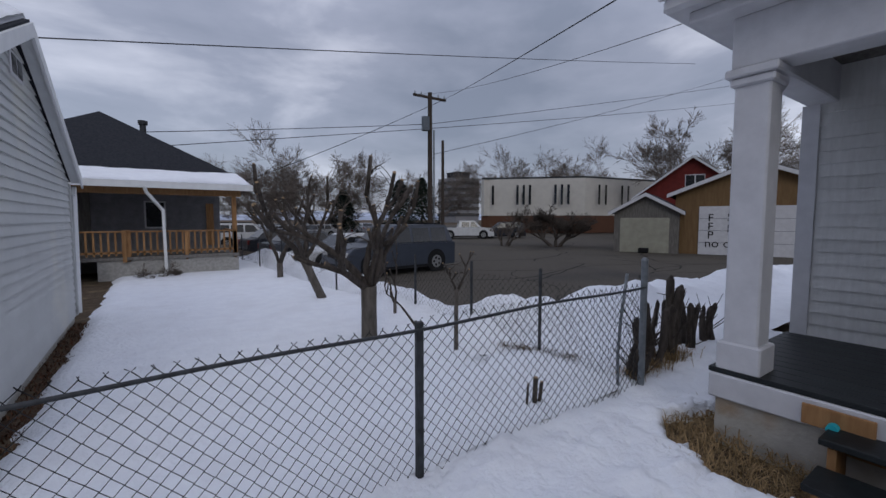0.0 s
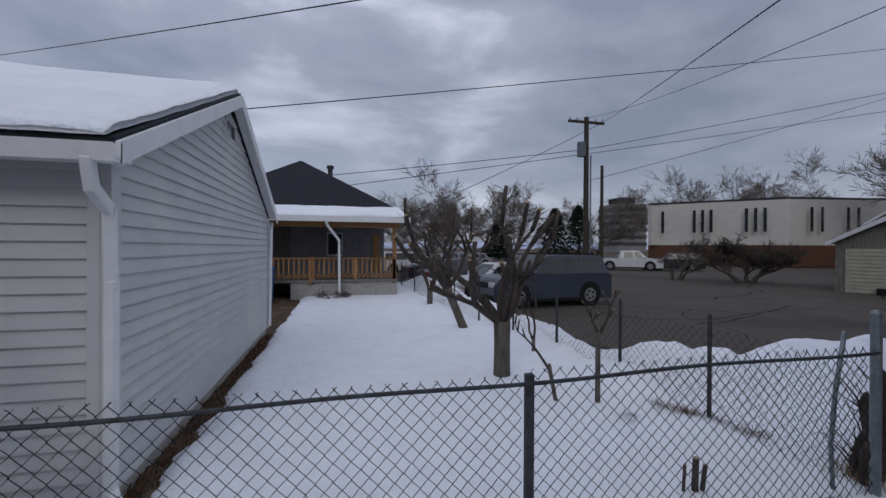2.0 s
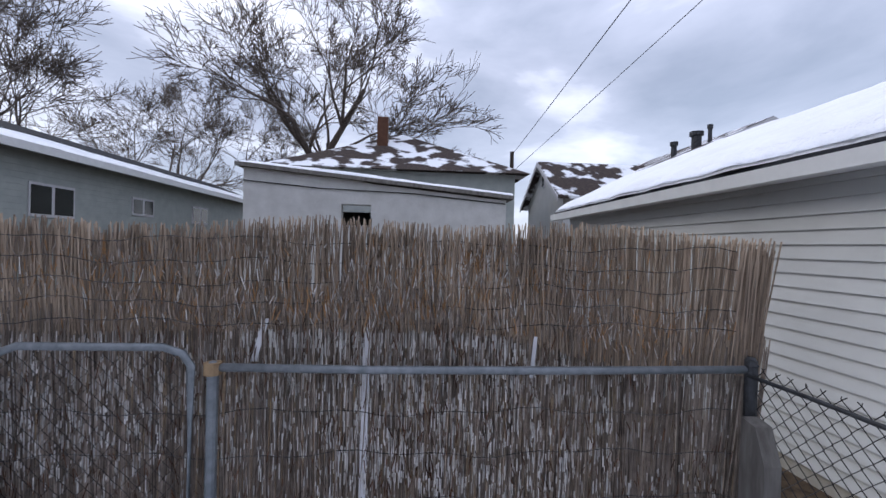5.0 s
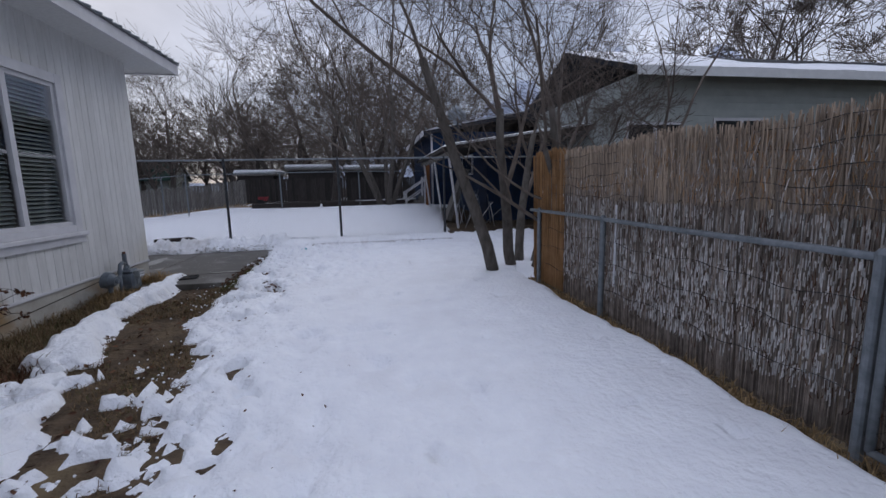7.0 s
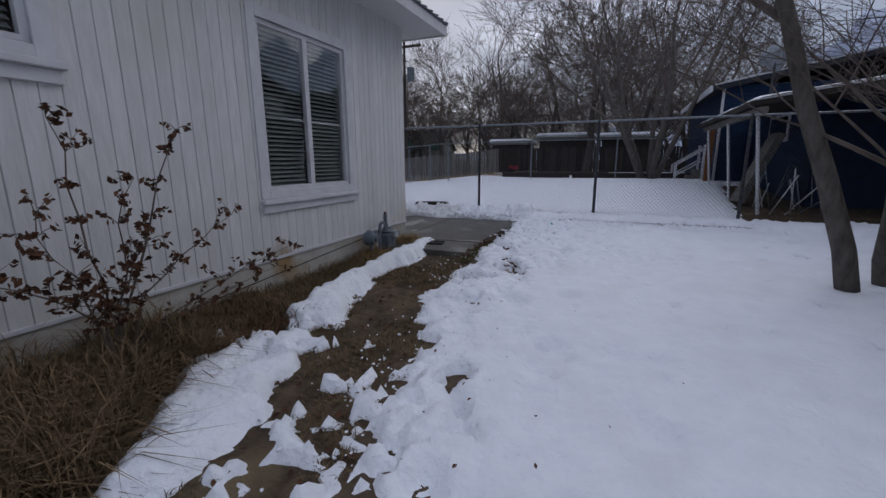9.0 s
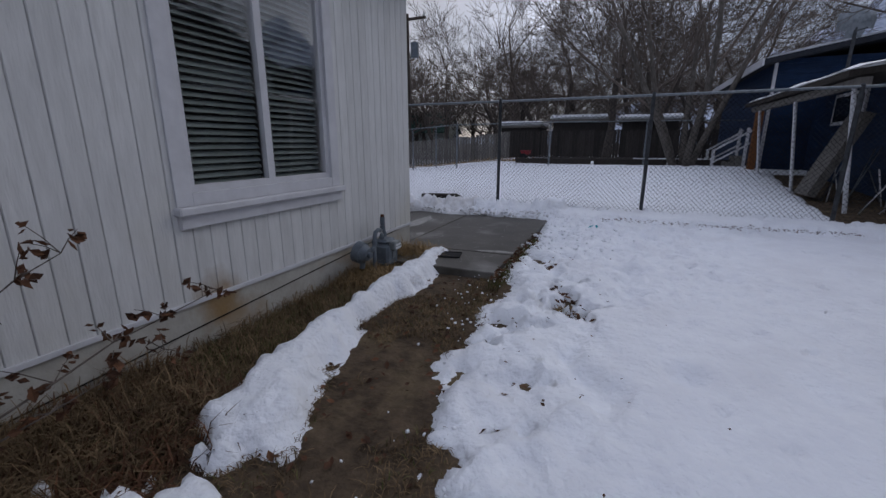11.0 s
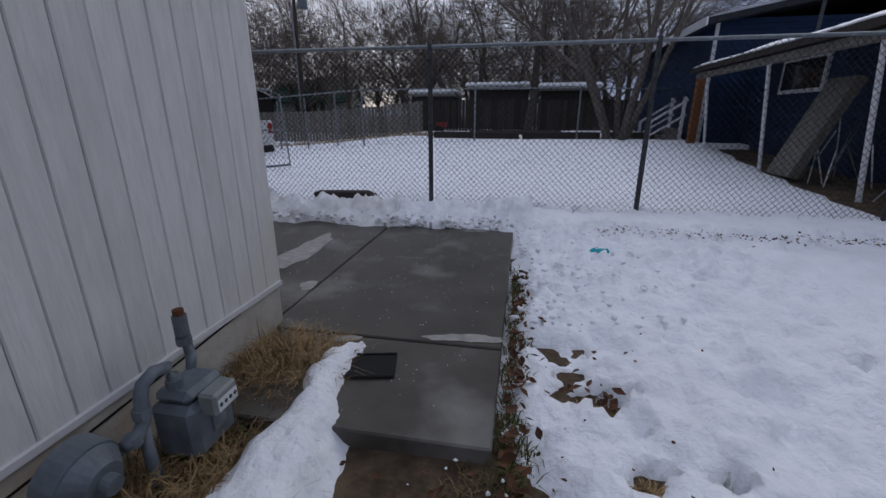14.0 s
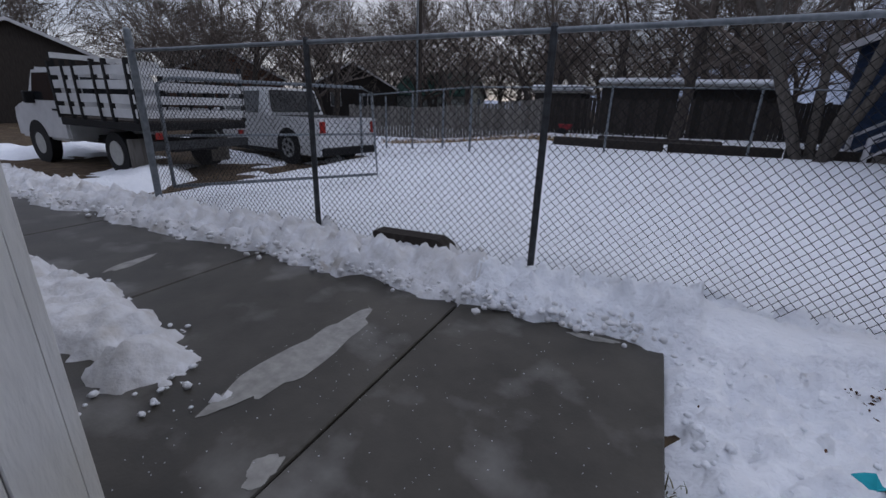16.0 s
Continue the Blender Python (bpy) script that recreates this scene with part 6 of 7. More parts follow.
# ---------- vehicles ----------
def vehicle(name, label, m, body, L=4.6, W=1.8, H=1.5, style="sedan", wheel=0.33, group=""):
    """A car with its nose towards local +x; the ground at z 0."""
    th = thing(name, label, "car", m, group)
    hl = L / 2
    belt = H * 0.60
    clear = wheel * 0.62
    prof = {"sedan": [(-hl, clear), (-hl, belt * 0.95), (-hl + 0.35, belt + 0.02), (hl - 1.15, belt), (hl - 0.25, belt * 0.84), (hl, belt * 0.62), (hl, clear)],
            "suv": [(-hl, clear), (-hl, belt), (-hl + 0.05, belt + 0.04), (hl - 1.25, belt + 0.03), (hl - 0.22, belt * 0.93), (hl, belt * 0.70), (hl, clear)],
            "pickup": [(-hl, clear), (-hl, belt), (-hl + 0.05, belt + 0.02), (hl - 1.2, belt + 0.03), (hl - 0.15, belt * 0.95), (hl, belt * 0.72), (hl, clear)]}[style]
    bm = prism(bmesh.new(), prof, "y", -W / 2, W / 2)
    bmesh.ops.bevel(bm, geom=[e for e in bm.edges], offset=0.06, segments=2, affect="EDGES", clamp_overlap=True)
    bd = part("body", bm, body, th, smooth=False)
    cab = {"sedan": [(-hl + 0.55, belt), (-hl + 1.15, H - 0.03), (hl - 2.0, H - 0.02), (hl - 1.25, belt)],
           "suv": [(-hl + 0.06, belt + 0.02), (-hl + 0.32, H - 0.04), (-hl + 0.9, H), (hl - 2.05, H - 0.03), (hl - 1.32, belt + 0.02)],
           "pickup": [(-hl + 2.0, belt), (-hl + 2.2, H - 0.03), (hl - 2.0, H - 0.02), (hl - 1.28, belt)]}[style]
    bm = bmesh.new()
    inset = 0.16
    lo, hi = [], []
    n = len(cab)
    for s in (-1, 1):
        ring = []
        for (x, z) in cab:
            k = (z - belt) / (H - belt)
            ring.append(bm.verts.new((x, s * (W / 2 - 0.03 - inset * max(0, k)), z)))
        lo.append(ring)
    bm.faces.new(lo[0])
    bm.faces.new(lo[1][::-1])
    for i in range(n):
        bm.faces.new((lo[0][i], lo[0][(i + 1) % n], lo[1][(i + 1) % n], lo[1][i]))
    bmesh.ops.bevel(bm, geom=[e for e in bm.edges], offset=0.04, segments=2, affect="EDGES")
    part("cabin", bm, body, th)
    # glass set into the cabin sides, front and back
    xs0, xs1 = cab[0][0] + 0.32, cab[-1][0] - 0.30
    cuts = [xs0, (xs0 + xs1) * 0.5 - (0.25 if style != "pickup" else 0), xs1] if style != "suv" else [xs0, xs0 + (xs1 - xs0) * 0.30, xs0 + (xs1 - xs0) * 0.62, xs1]
    zb, zt = belt + 0.07, H - 0.13
    for s in (-1, 1):
        for a, b in zip(cuts, cuts[1:]):
            bm = bmesh.new()
            yb = s * (W / 2 - 0.03 - inset * (zb - belt) / (H - belt) + 0.006)
            yt = s * (W / 2 - 0.03 - inset * (zt - belt) / (H - belt) + 0.006)
            fa = 0.22 if a == cuts[0] and style == "sedan" else 0.04
            fb = 0.40 if b == cuts[-1] else 0.0
            v = [bm.verts.new(p) for p in ((a + 0.04, yb, zb), (b - 0.04, yb, zb), (b - 0.04 - fb, yt, zt), (a + 0.04 + fa, yt, zt))]
            bm.faces.new(v)
            part("side_window", bm, GLASS_DARK, th)
    for i0, i1, nm in ((n - 2, n - 1, "windscreen"), (0, 1, "rear_window")):
        (xa, za), (xb, zb_) = cab[i1 if i0 else i0], cab[i0 if i0 else i1]
        sg = 1 if nm == "windscreen" else -1
        bm = bmesh.new()
        pts = []
        for k, s in ((0.12, -1), (0.12, 1), (0.88, 1), (0.88, -1)):
            x, z = xa + (xb - xa) * k, za + (zb_ - za) * k
            pts.append(bm.verts.new((x + sg * 0.03, s * (W / 2 - 0.18 - 0.1 * k), z + 0.02)))
        bm.faces.new(pts)
        part(nm, bm, GLASS_DARK, th)
    # wheels
    for sx in (-hl + 0.95 * L / 4.6, hl - 0.88 * L / 4.6):
        for s in (-1, 1):
            bm = cyl(bmesh.new(), (sx, s * (W / 2 - 0.20), wheel), (sx, s * (W / 2 + 0.012), wheel), wheel, 24)
            bmesh.ops.bevel(bm, geom=[e for e in bm.edges if e.calc_length() < wheel], offset=0.03, segments=1, affect="EDGES")
            wh_ = part("wheel", bm, RUBBER, th)
            rim = part("rim", cyl(bmesh.new(), (sx, s * (W / 2), wheel), (sx, s * (W / 2 + 0.02), wheel), wheel * 0.62, 18), CHROME, wh_)
            for k in range(5):
                a = 2 * math.pi * k / 5
                part("spoke_gap", cyl(bmesh.new(), (sx + math.cos(a) * wheel * 0.36, s * (W / 2 + 0.018), wheel + math.sin(a) * wheel * 0.36), (sx + math.cos(a) * wheel * 0.36, s * (W / 2 + 0.024), wheel + math.sin(a) * wheel * 0.36), wheel * 0.13, 8), BLACK, wh_)
            arch = cyl(bmesh.new(), (sx, s * (W / 2 - 0.05), wheel + 0.02), (sx, s * (W / 2 + 0.004), wheel + 0.02), wheel * 1.18, 24)
            part("wheel_arch", arch, BLACK, th)
    for s in (-1, 1):
        part("headlight", bx(hl - 0.08, hl + 0.012, s * W * 0.36 - 0.17, s * W * 0.36 + 0.17, belt * 0.66, belt * 0.82, bevel=0.02), HEADLIGHT, th)
        part("tail_light", bx(-hl - 0.012, -hl + 0.10, s * W * 0.43 - 0.10, s * W * 0.43 + 0.10, belt * 0.68, belt * 0.95, bevel=0.02), ORANGE_LENS, th)
        part("mirror", bx(hl - 1.62, hl - 1.45, s * (W / 2 + 0.10) - 0.10, s * (W / 2 + 0.10) + 0.08, belt + 0.02, belt + 0.16, bevel=0.03), body, th)
        part("sill", bx(-hl + 0.9, hl - 0.9, s * (W / 2 - 0.02) - 0.03, s * (W / 2 - 0.02) + 0.03, clear - 0.02, clear + 0.08), BLACK, th)
    part("front_bumper", bx(hl - 0.10, hl + 0.03, -W / 2 + 0.08, W / 2 - 0.08, clear, clear + 0.22, bevel=0.03), BLACK if style != "sedan" else body, th)
    part("rear_bumper", bx(-hl - 0.03, -hl + 0.10, -W / 2 + 0.08, W / 2 - 0.08, clear, clear + 0.20, bevel=0.03), BLACK if style != "sedan" else body, th)
    part("grille", bx(hl - 0.02, hl + 0.015, -W * 0.24, W * 0.24, belt * 0.62, belt * 0.80), BLACK, th)
    if style == "suv":
        for s in (-1, 1):
            part("roof_rail", bx(-hl + 0.6, hl - 2.1, s * (W / 2 - 0.26) - 0.02, s * (W / 2 - 0.26) + 0.02, H - 0.005, H + 0.05), BLACK, th)
    if style == "pickup":
        part("bed", bx(-hl + 0.08, -hl + 1.95, -W / 2 + 0.10, W / 2 - 0.10, belt - 0.02, belt + 0.03), BLACK, th)
    return th


LZ = -0.385
vehicle("suv", "dark blue-grey off-road SUV parked on the asphalt", pose(7.57, 14.66, LZ, 0, 0, 187), PAINT["blue_grey"], 4.80, 1.88, 1.80, "suv", 0.385)
vehicle("sedan", "white sedan parked beside the SUV", pose(6.75, 17.15, LZ, 0, 0, 186), PAINT["white"], 4.5, 1.78, 1.42)
vehicle("sedan", "grey sedan parked with its tail to the fence", pose(6.68, 21.72, LZ, 0, 0, 8), PAINT["grey"], 4.6, 1.8, 1.45)
vehicle("sedan", "dark sedan parked in a row", pose(6.56, 26.52, LZ, 0, 0, 8), PAINT["dark"], 4.6, 1.8, 1.45)
vehicle("suv", "white SUV parked in a row", pose(5.48, 32.88, LZ, 0, 0, 8), PAINT["white"], 4.8, 1.9, 1.72, "suv", 0.36)
vehicle("pickup", "white crew-cab pickup across the lot", pose(26.84, 34.92, LZ, 0, 0, -32), PAINT["white"], 5.7, 2.0, 1.85, "pickup", 0.40)
vehicle("suv", "dark SUV across the lot", pose(30.68, 33.48, LZ, 0, 0, 148), PAINT["dark"], 4.7, 1.88, 1.68, "suv", 0.36)
row = vehicle("sedan", "parked car in the far rows of the lot", pose(13, 44, LZ, 0, 0, 95), PAINT["silver"], 4.6, 1.8, 1.45, group="far parked cars")
for k, (x, y) in enumerate(((8, 42), (10.5, 43), (15.5, 46), (18, 47), (6, 36), (9.5, 52), (12.5, 54), (16, 56), (21, 56), (26, 58))):
    copy_thing(row, pose(x, y, LZ, 0, 0, 80 + 30 * (k % 3)))

# white stake-bed truck on the drive
tk = thing("stake_truck", "white stake-bed truck with black slatted sides", "truck", pose(12.40, -11.32, -0.06, 0, 0, -1.4) @ Matrix.Scale(1.05, 4))
for x, y0, y1 in ((0, -0.28, 0.02), (0, -1.95, -1.65), (3.15, -0.20, 0.02), (3.15, -1.90, -1.68)):
    wh_ = part("wheel", cyl(bmesh.new(), (x, y0, 0.40), (x, y1, 0.40), 0.40, 24), RUBBER, tk)
    part("rim", cyl(bmesh.new(), (x, y1 - 0.0 if y1 > 0 else y0, 0.40), (x, (y1 + 0.012) if y1 > 0 else y0 - 0.012, 0.40), 0.23, 18), mat("dull_rim", (0.42, 0.42, 0.40), rough=0.5), wh_)
cabp = [(1.75, 0.50), (1.75, 1.25), (1.82, 1.95), (2.75, 1.98), (3.20, 1.30), (4.05, 1.20), (4.15, 0.95), (4.15, 0.50)]
bm = prism(bmesh.new(), cabp, "y", -1.93, 0.02)
bmesh.ops.bevel(bm, geom=list(bm.edges), offset=0.06, segments=2, affect="EDGES")
part("cab", bm, PAINT["white"], tk)
for yy in (0.026, -1.936):
    bm = bmesh.new()
    bm.faces.new([bm.verts.new((x, yy, z)) for x, z in ((1.95, 1.32), (3.05, 1.32), (2.72, 1.86), (1.95, 1.86))])
    part("side_window", bm, GLASS_DARK, tk)
    part("door_handle", bx(2.0, 2.16, yy - 0.02, yy + 0.02, 1.12, 1.16), BLACK, tk)
    part("mirror", bx(2.9, 3.02, yy - 0.12, yy + 0.16, 1.25, 1.50, bevel=0.02), BLACK, tk)
    part("wheel_arch", cyl(bmesh.new(), (3.15, yy - 0.05, 0.42), (3.15, yy + 0.003, 0.42), 0.48, 24), BLACK, tk)
part("windscreen", prism(bmesh.new(), [(2.80, 1.90), (3.17, 1.36), (3.19, 1.38), (2.82, 1.92)], "y", -1.75, -0.16), GLASS_DARK, tk)
part("rear_window", bx(1.735, 1.75, -1.5, -0.4, 1.35, 1.80), GLASS_DARK, tk)
part("bed", bx(-1.15, 1.72, -2.02, 0.10, 0.86, 1.0, bevel=0.01), BLACK, tk)
part("bed_deck", bx(-1.13, 1.70, -2.0, 0.08, 1.0, 1.03), DARK_BOARD, tk)
for yy in (0.10, -2.06):
    for z in (1.08, 1.32, 1.56, 1.80):
        part("slat", bx(-1.12, 1.70, yy - 0.012, yy + 0.012, z, z + 0.15), PAINT["white"], tk)
    for x in (-1.1, -0.4, 0.0, 0.7, 1.1, 1.65):
        part("stake", bx(x, x + 0.06, yy - 0.035, yy + 0.035, 1.0, 2.06), BLACK, tk)
for z in (1.08, 1.32, 1.56, 1.80):
    part("slat", bx(-1.14, -1.115, -2.0, 0.06, z, z + 0.14), PAINT["white"], tk)
part("head_rack", bx(1.66, 1.72, -2.0, 0.06, 1.0, 1.1), BLACK, tk)
for y in (-2.0, -1.35, -0.65, 0.0):
    part("head_rack_bar", bx(1.66, 1.72, y, y + 0.06, 1.1, 2.22), BLACK, tk)
for z in (1.12, 1.62, 2.12):
    part("head_rack_rail", bx(1.65, 1.66, -2.0, 0.06, z, z + 0.1), PAINT["white"], tk)
part("chassis", bx(-1.0, 3.9, -1.4, -0.5, 0.45, 0.62), BLACK, tk)
for yy in (-0.32, -1.92):
    part("mud_flap", bx(-0.62, -0.60, yy, yy + 0.42, 0.16, 0.70), GREY_BOARD, tk)
part("rear_bumper", bx(-1.25, -1.15, -1.95, 0.0, 0.52, 0.68), GALV_DARK, tk)
for yy in (-1.8, -0.12):
    part("tail_light", bx(-1.27, -1.245, yy - 0.06, yy + 0.06, 0.72, 0.84), ORANGE_LENS, tk)
vehicle("pickup", "white crew-cab pickup behind the stake truck", pose(12.4, -15.6, float(ground_z(12.4, -15.6)) + 0.05, 0, 0, 352), PAINT["white"], 5.6, 1.95, 1.85, "pickup", 0.39)

# ---------- poles and wires ----------
def utility_pole(x, y, h, r, arm=True, label="weathered wooden utility pole with a crossarm"):
    th = thing("utility_pole", label, "pole")
    part("pole", cyl(bmesh.new(), (x, y, -0.1), (x, y, h), r, 12, r * 0.75), WOODPOLE, th)
    if arm:
        part("crossarm", bx(x - 1.15, x + 1.15, y - 0.06, y + 0.06, h - 0.35, h - 0.22), WOODPOLE, th)
        for k in (-1.05, -0.6, 0.6, 1.05):
            part("insulator", cyl(bmesh.new(), (x + k, y, h - 0.22), (x + k, y, h - 0.05), 0.045, 8, 0.03), GALV, th)
        part("transformer", cyl(bmesh.new(), (x - 0.38, y - 0.1, h - 2.3), (x - 0.38, y - 0.1, h - 1.5), 0.24, 14), METER, th)
        part("conduit", cyl(bmesh.new(), (x + 0.22, y - 0.1, 0), (x + 0.22, y - 0.1, h - 2.2), 0.05, 8), GALV, th)
    return th


utility_pole(14.2, 22.2, 9.2, 0.17)
utility_pole(23.0, 33.5, 9.0, 0.17, False, "leaning bare wooden pole")
utility_pole(-15.6, 4.55, 5.25, 0.10, False, "thin wooden service pole")
utility_pole(13.45, -25.5, 8.4, 0.10, True)


def wire(a, b, sag, r=0.012, label="thin black cable strung overhead between poles"):
    a, b = Vector(a), Vector(b)
    n = 26
    pts = []
    for i in range(n + 1):
        t = i / n
        p = a.lerp(b, t)
        p.z -= sag * 4 * t * (1 - t)
        pts.append(p)
    th = tagged(part("overhead_cable", tube_data([(pts, r, 4)]), CABLE), label, "cable", "overhead cables")
    return th


wire((-13.3, 10.7, 2.6), (40.1, 19.0, 15.3), 0.15, 0.014)
wire((-8, 22.2, 4.15), (14.2, 22.2, 7.35), 0.1, 0.016)
wire((14.2, 22.2, 7.35), (60, 22.2, 18.0), 0.1, 0.016)
wire((-10, 22.2, 2.9), (60, 22.2, 15.8), 0.3, 0.016)
wire((14.2, 21.8, 5.5), (52, 19.5, 17.0), 0.3, 0.014)
wire((15.2, 22.1, 8.95), (3.0, 28.5, 3.1), 0.2, 0.016)
wire((15.2, 22.1, 8.95), (4.6, 3.57, 4.1), 0.05, 0.010)
wire((13.2, 22.1, 8.95), (6.3, 3.4, 4.3), 0.3, 0.006)
wire((-17.5, 25.15, 10.16), (5.6, 2.2, 4.05), 0.08, 0.012)
wire((-15.6, 4.6, 5.2), (7.0, 4.1, 6.7), 0.05, 0.011)
wire((-15.6, 4.7, 4.6), (6.0, 11.0, 11.5), 0.05, 0.011)


# ---------- grass, straw and litter ----------
def blades(name, label, n, place, length, material, seed, width=0.004, droop=0.6, cat="grass"):
    """Bent blades of grass; place(rng) gives x, y, z or None."""
    rng = random.Random(seed)
    vs, fs = [], []
    while n > 0:
        n -= 1
        p = place(rng)
        if p is None:
            continue
        x, y, z = p
        a = rng.uniform(0, 2 * math.pi)
        ln = rng.uniform(*length)
        lean = rng.uniform(0.4, 1.0) * droop
        d = Vector((math.cos(a), math.sin(a), 0))
        s = Vector((-d.y, d.x, 0)) * width * rng.uniform(0.6, 1.4)
        p0 = Vector((x, y, z - 0.01))
        p1 = p0 + d * ln * 0.35 * lean + Vector((0, 0, ln * 0.55 * (1.2 - lean)))
        p1.z = max(p1.z, z + 0.012)
        p2 = p1 + d * ln * 0.55 * lean + Vector((0, 0, ln * 0.35 * (0.9 - 1.3 * lean)))
        p2.z = max(p2.z, z + 0.005)
        i = len(vs)
        vs.extend([tuple(p0 - s), tuple(p0 + s), tuple(p1 - s * 0.8), tuple(p1 + s * 0.8), tuple(p2)])
        fs.extend([(i, i + 1, i + 3, i + 2), (i + 2, i + 3, i + 4)])
    return tagged(part(name, (vs, fs), material), label, cat, "", "stuff")


def by_wall(y0, y1, x0, x1):
    def f(rng):
        y = rng.uniform(y0, y1)
        x = x1 - (x1 - x0) * rng.random() ** 1.5
        return x, y, -0.08
    return f


def tussock(y0, y1, xm):
    """Tufts of long grass that thin out away from the wall."""
    def f(rng):
        y = rng.uniform(y0, y1)
        reach = xm - 0.55 * float(sstep(-2.3, -1.4, y))
        x = 3.74 - (3.74 - reach) * rng.random() ** 1.3
        tuft = float(vnoise(np.array(x * 5.0), np.array(y * 5.0)))
        return None if tuft < -0.18 else (x, y, -0.08 + 0.16 * max(0.0, tuft))
    return f


def heap(cx, cy, r, h):
    def f(rng):
        a, q = rng.uniform(0, 6.283), r * math.sqrt(rng.random())
        return cx + math.cos(a) * q, cy + math.sin(a) * q * 0.8, -0.07 + h * (1 - q / r) * rng.random()
    return f


def on_path(rng):
    y = rng.uniform(-6.0, 1.0)
    e = float(np.interp(-y, [-1, 0.6, 1.9, 3.1, 3.8, 5.2, 6.0], [1.8, 1.6, 1.5, 1.7, 1.95, 2.2, 2.3]))
    x = rng.uniform(e, 3.3)
    if fbm(np.array(x), np.array(y), 2.1, 3) < -0.12 + 0.22 * float(sstep(3.5, 5.5, -y)):
        return None
    return x, y, -0.075


blades("dead_grass", "long matted dead grass along the house wall", 15000, tussock(-2.5, 0.4, 2.95), (0.30, 0.80), DRY_GRASS, 1, 0.0034, 1.0)
blades("dead_grass", "matted dead grass below the rose bush", 7000, by_wall(-3.5, -1.9, 3.05, 3.74), (0.15, 0.45), DRY_GRASS, 41, 0.003, 1.0)
blades("dead_grass", "short dead grass along the foot of the wall", 9000, by_wall(-6.6, -2.6, 3.22, 3.75), (0.12, 0.36), DRY_GRASS, 2, 0.0028, 1.15)
blades("dark_grass", "dark rotted undergrowth below the rose bush", 11000, by_wall(-3.6, 0.4, 2.80, 3.74), (0.10, 0.34), LEAF, 31, 0.004, 1.0)
blades("green_grass", "short green winter grass by the wall", 9000, by_wall(-6.4, -2.6, 3.10, 3.72), (0.05, 0.17), GRASS_GREEN, 3, 0.003, 0.8)
blades("path_grass", "trodden dry grass scattered over the earth path", 26000, on_path, (0.03, 0.13), DRY_GRASS, 4, 0.0024, 1.15)
blades("path_green", "sparse green grass on the earth path", 3200, on_path, (0.03, 0.09), GRASS_GREEN, 5, 0.0028, 0.9)
blades("straw_heap", "heap of pale straw at the corner of the walkway", 2600, heap(3.52, -6.45, 0.34, 0.16), (0.16, 0.38), STRAW, 6, 0.0026, 1.25, "straw")
blades("straw_heap", "matted straw round the gas meter", 2400, heap(3.50, -5.55, 0.42, 0.10), (0.14, 0.36), STRAW, 7, 0.0026, 1.2, "straw")
blades("straw_heap", "matted straw at the foot of the porch", 5200, heap(3.65, 1.75, 0.95, 0.10), (0.08, 0.25), STRAW, 8, 0.003, 1.05, "straw")
blades("reed_litter", "dead grass and leaves under the reed screen", 5200, lambda r: (-2.0 + 0.28 * r.random() ** 2, r.uniform(-5.2, 2.4), -0.07), (0.06, 0.24), STRAW, 9, 0.003, 0.9)
blades("garage_litter", "dead stalks in the bare strip round the garage", 2600, lambda r: ((-0.98 + 0.40 * r.random(), r.uniform(3.3, 9.4), -0.07) if r.random() < 0.75 else (r.uniform(-2.4, -0.8), 3.25 + 0.35 * r.random(), -0.07)), (0.04, 0.13), LEAF, 10, 0.006, 1.0)
blades("slab_edge_grass", "grass tufts along the walkway's edge", 600, lambda r: (2.34 + 0.10 * r.random() - 0.10 * r.random(), r.uniform(-8.2, -5.9), -0.05), (0.05, 0.15), GRASS_GREEN, 11, 0.003, 0.9)
blades("field_weeds", "tall dead weeds at the edge of the field", 3500, lambda r: (lambda x: (x, -21 + r.gauss(0, 0.5), float(ground_z(x, -21))))(r.uniform(4.5, 12.5)), (0.15, 0.5), STRAW, 12, 0.008, 0.8)


def leaves(name, label, n, place, size, material, seed, upright=False):
    rng = random.Random(seed)
    vs, fs = [], []
    for _ in range(n):
        p = place(rng)
        if p is None:
            continue
        e = Euler((rng.uniform(-0.6, 0.6) if not upright else rng.uniform(-1.6, 1.6), rng.uniform(-0.6, 0.6), rng.uniform(0, 6.28)))
        s = rng.uniform(*size)
        i = len(vs)
        for q in ((-0.5, 0, 0.0), (0.0, -0.30, 0.10), (0.05, 0, -0.02), (0.0, 0.30, 0.12), (0.55, 0, 0.10), (0.3, -0.22, 0.06), (0.3, 0.22, 0.1)):
            v = Vector(q) * s
            v.rotate(e)
            vs.append(tuple(Vector(p) + v))
        fs.extend([(i, i + 1, i + 2), (i, i + 2, i + 3), (i + 1, i + 5, i + 2), (i + 2, i + 6, i + 3), (i + 5, i + 4, i + 2), (i + 2, i + 4, i + 6)])
    return tagged(part(name, (vs, fs), material), label, "leaves", "", "stuff")


leaves("leaf_litter", "brown fallen leaves on the path and by the wall", 900, lambda r: (r.uniform(1.5, 3.7), r.uniform(-6.6, 0.8), -0.06), (0.025, 0.06), LEAF, 1)
leaves("snow_debris", "dark leaf scraps lying on the snow", 130, lambda r: (lambda y: (float(np.interp(-y, [0, 2, 4, 6, 9], [1.3, 1.35, 1.8, 2.2, 2.3])) - abs(r.gauss(0, 0.45)), y, 0.035))(r.uniform(-8.9, 0.5)), (0.010, 0.030), LEAF, 2)
leaves("edge_leaves", "brown leaves caught along the walkway edge", 170, lambda r: (2.37 - abs(r.gauss(0, 0.07)), r.uniform(-7.9, -5.7), 0.0 + 0.07 * r.random()), (0.025, 0.07), LEAF, 9)
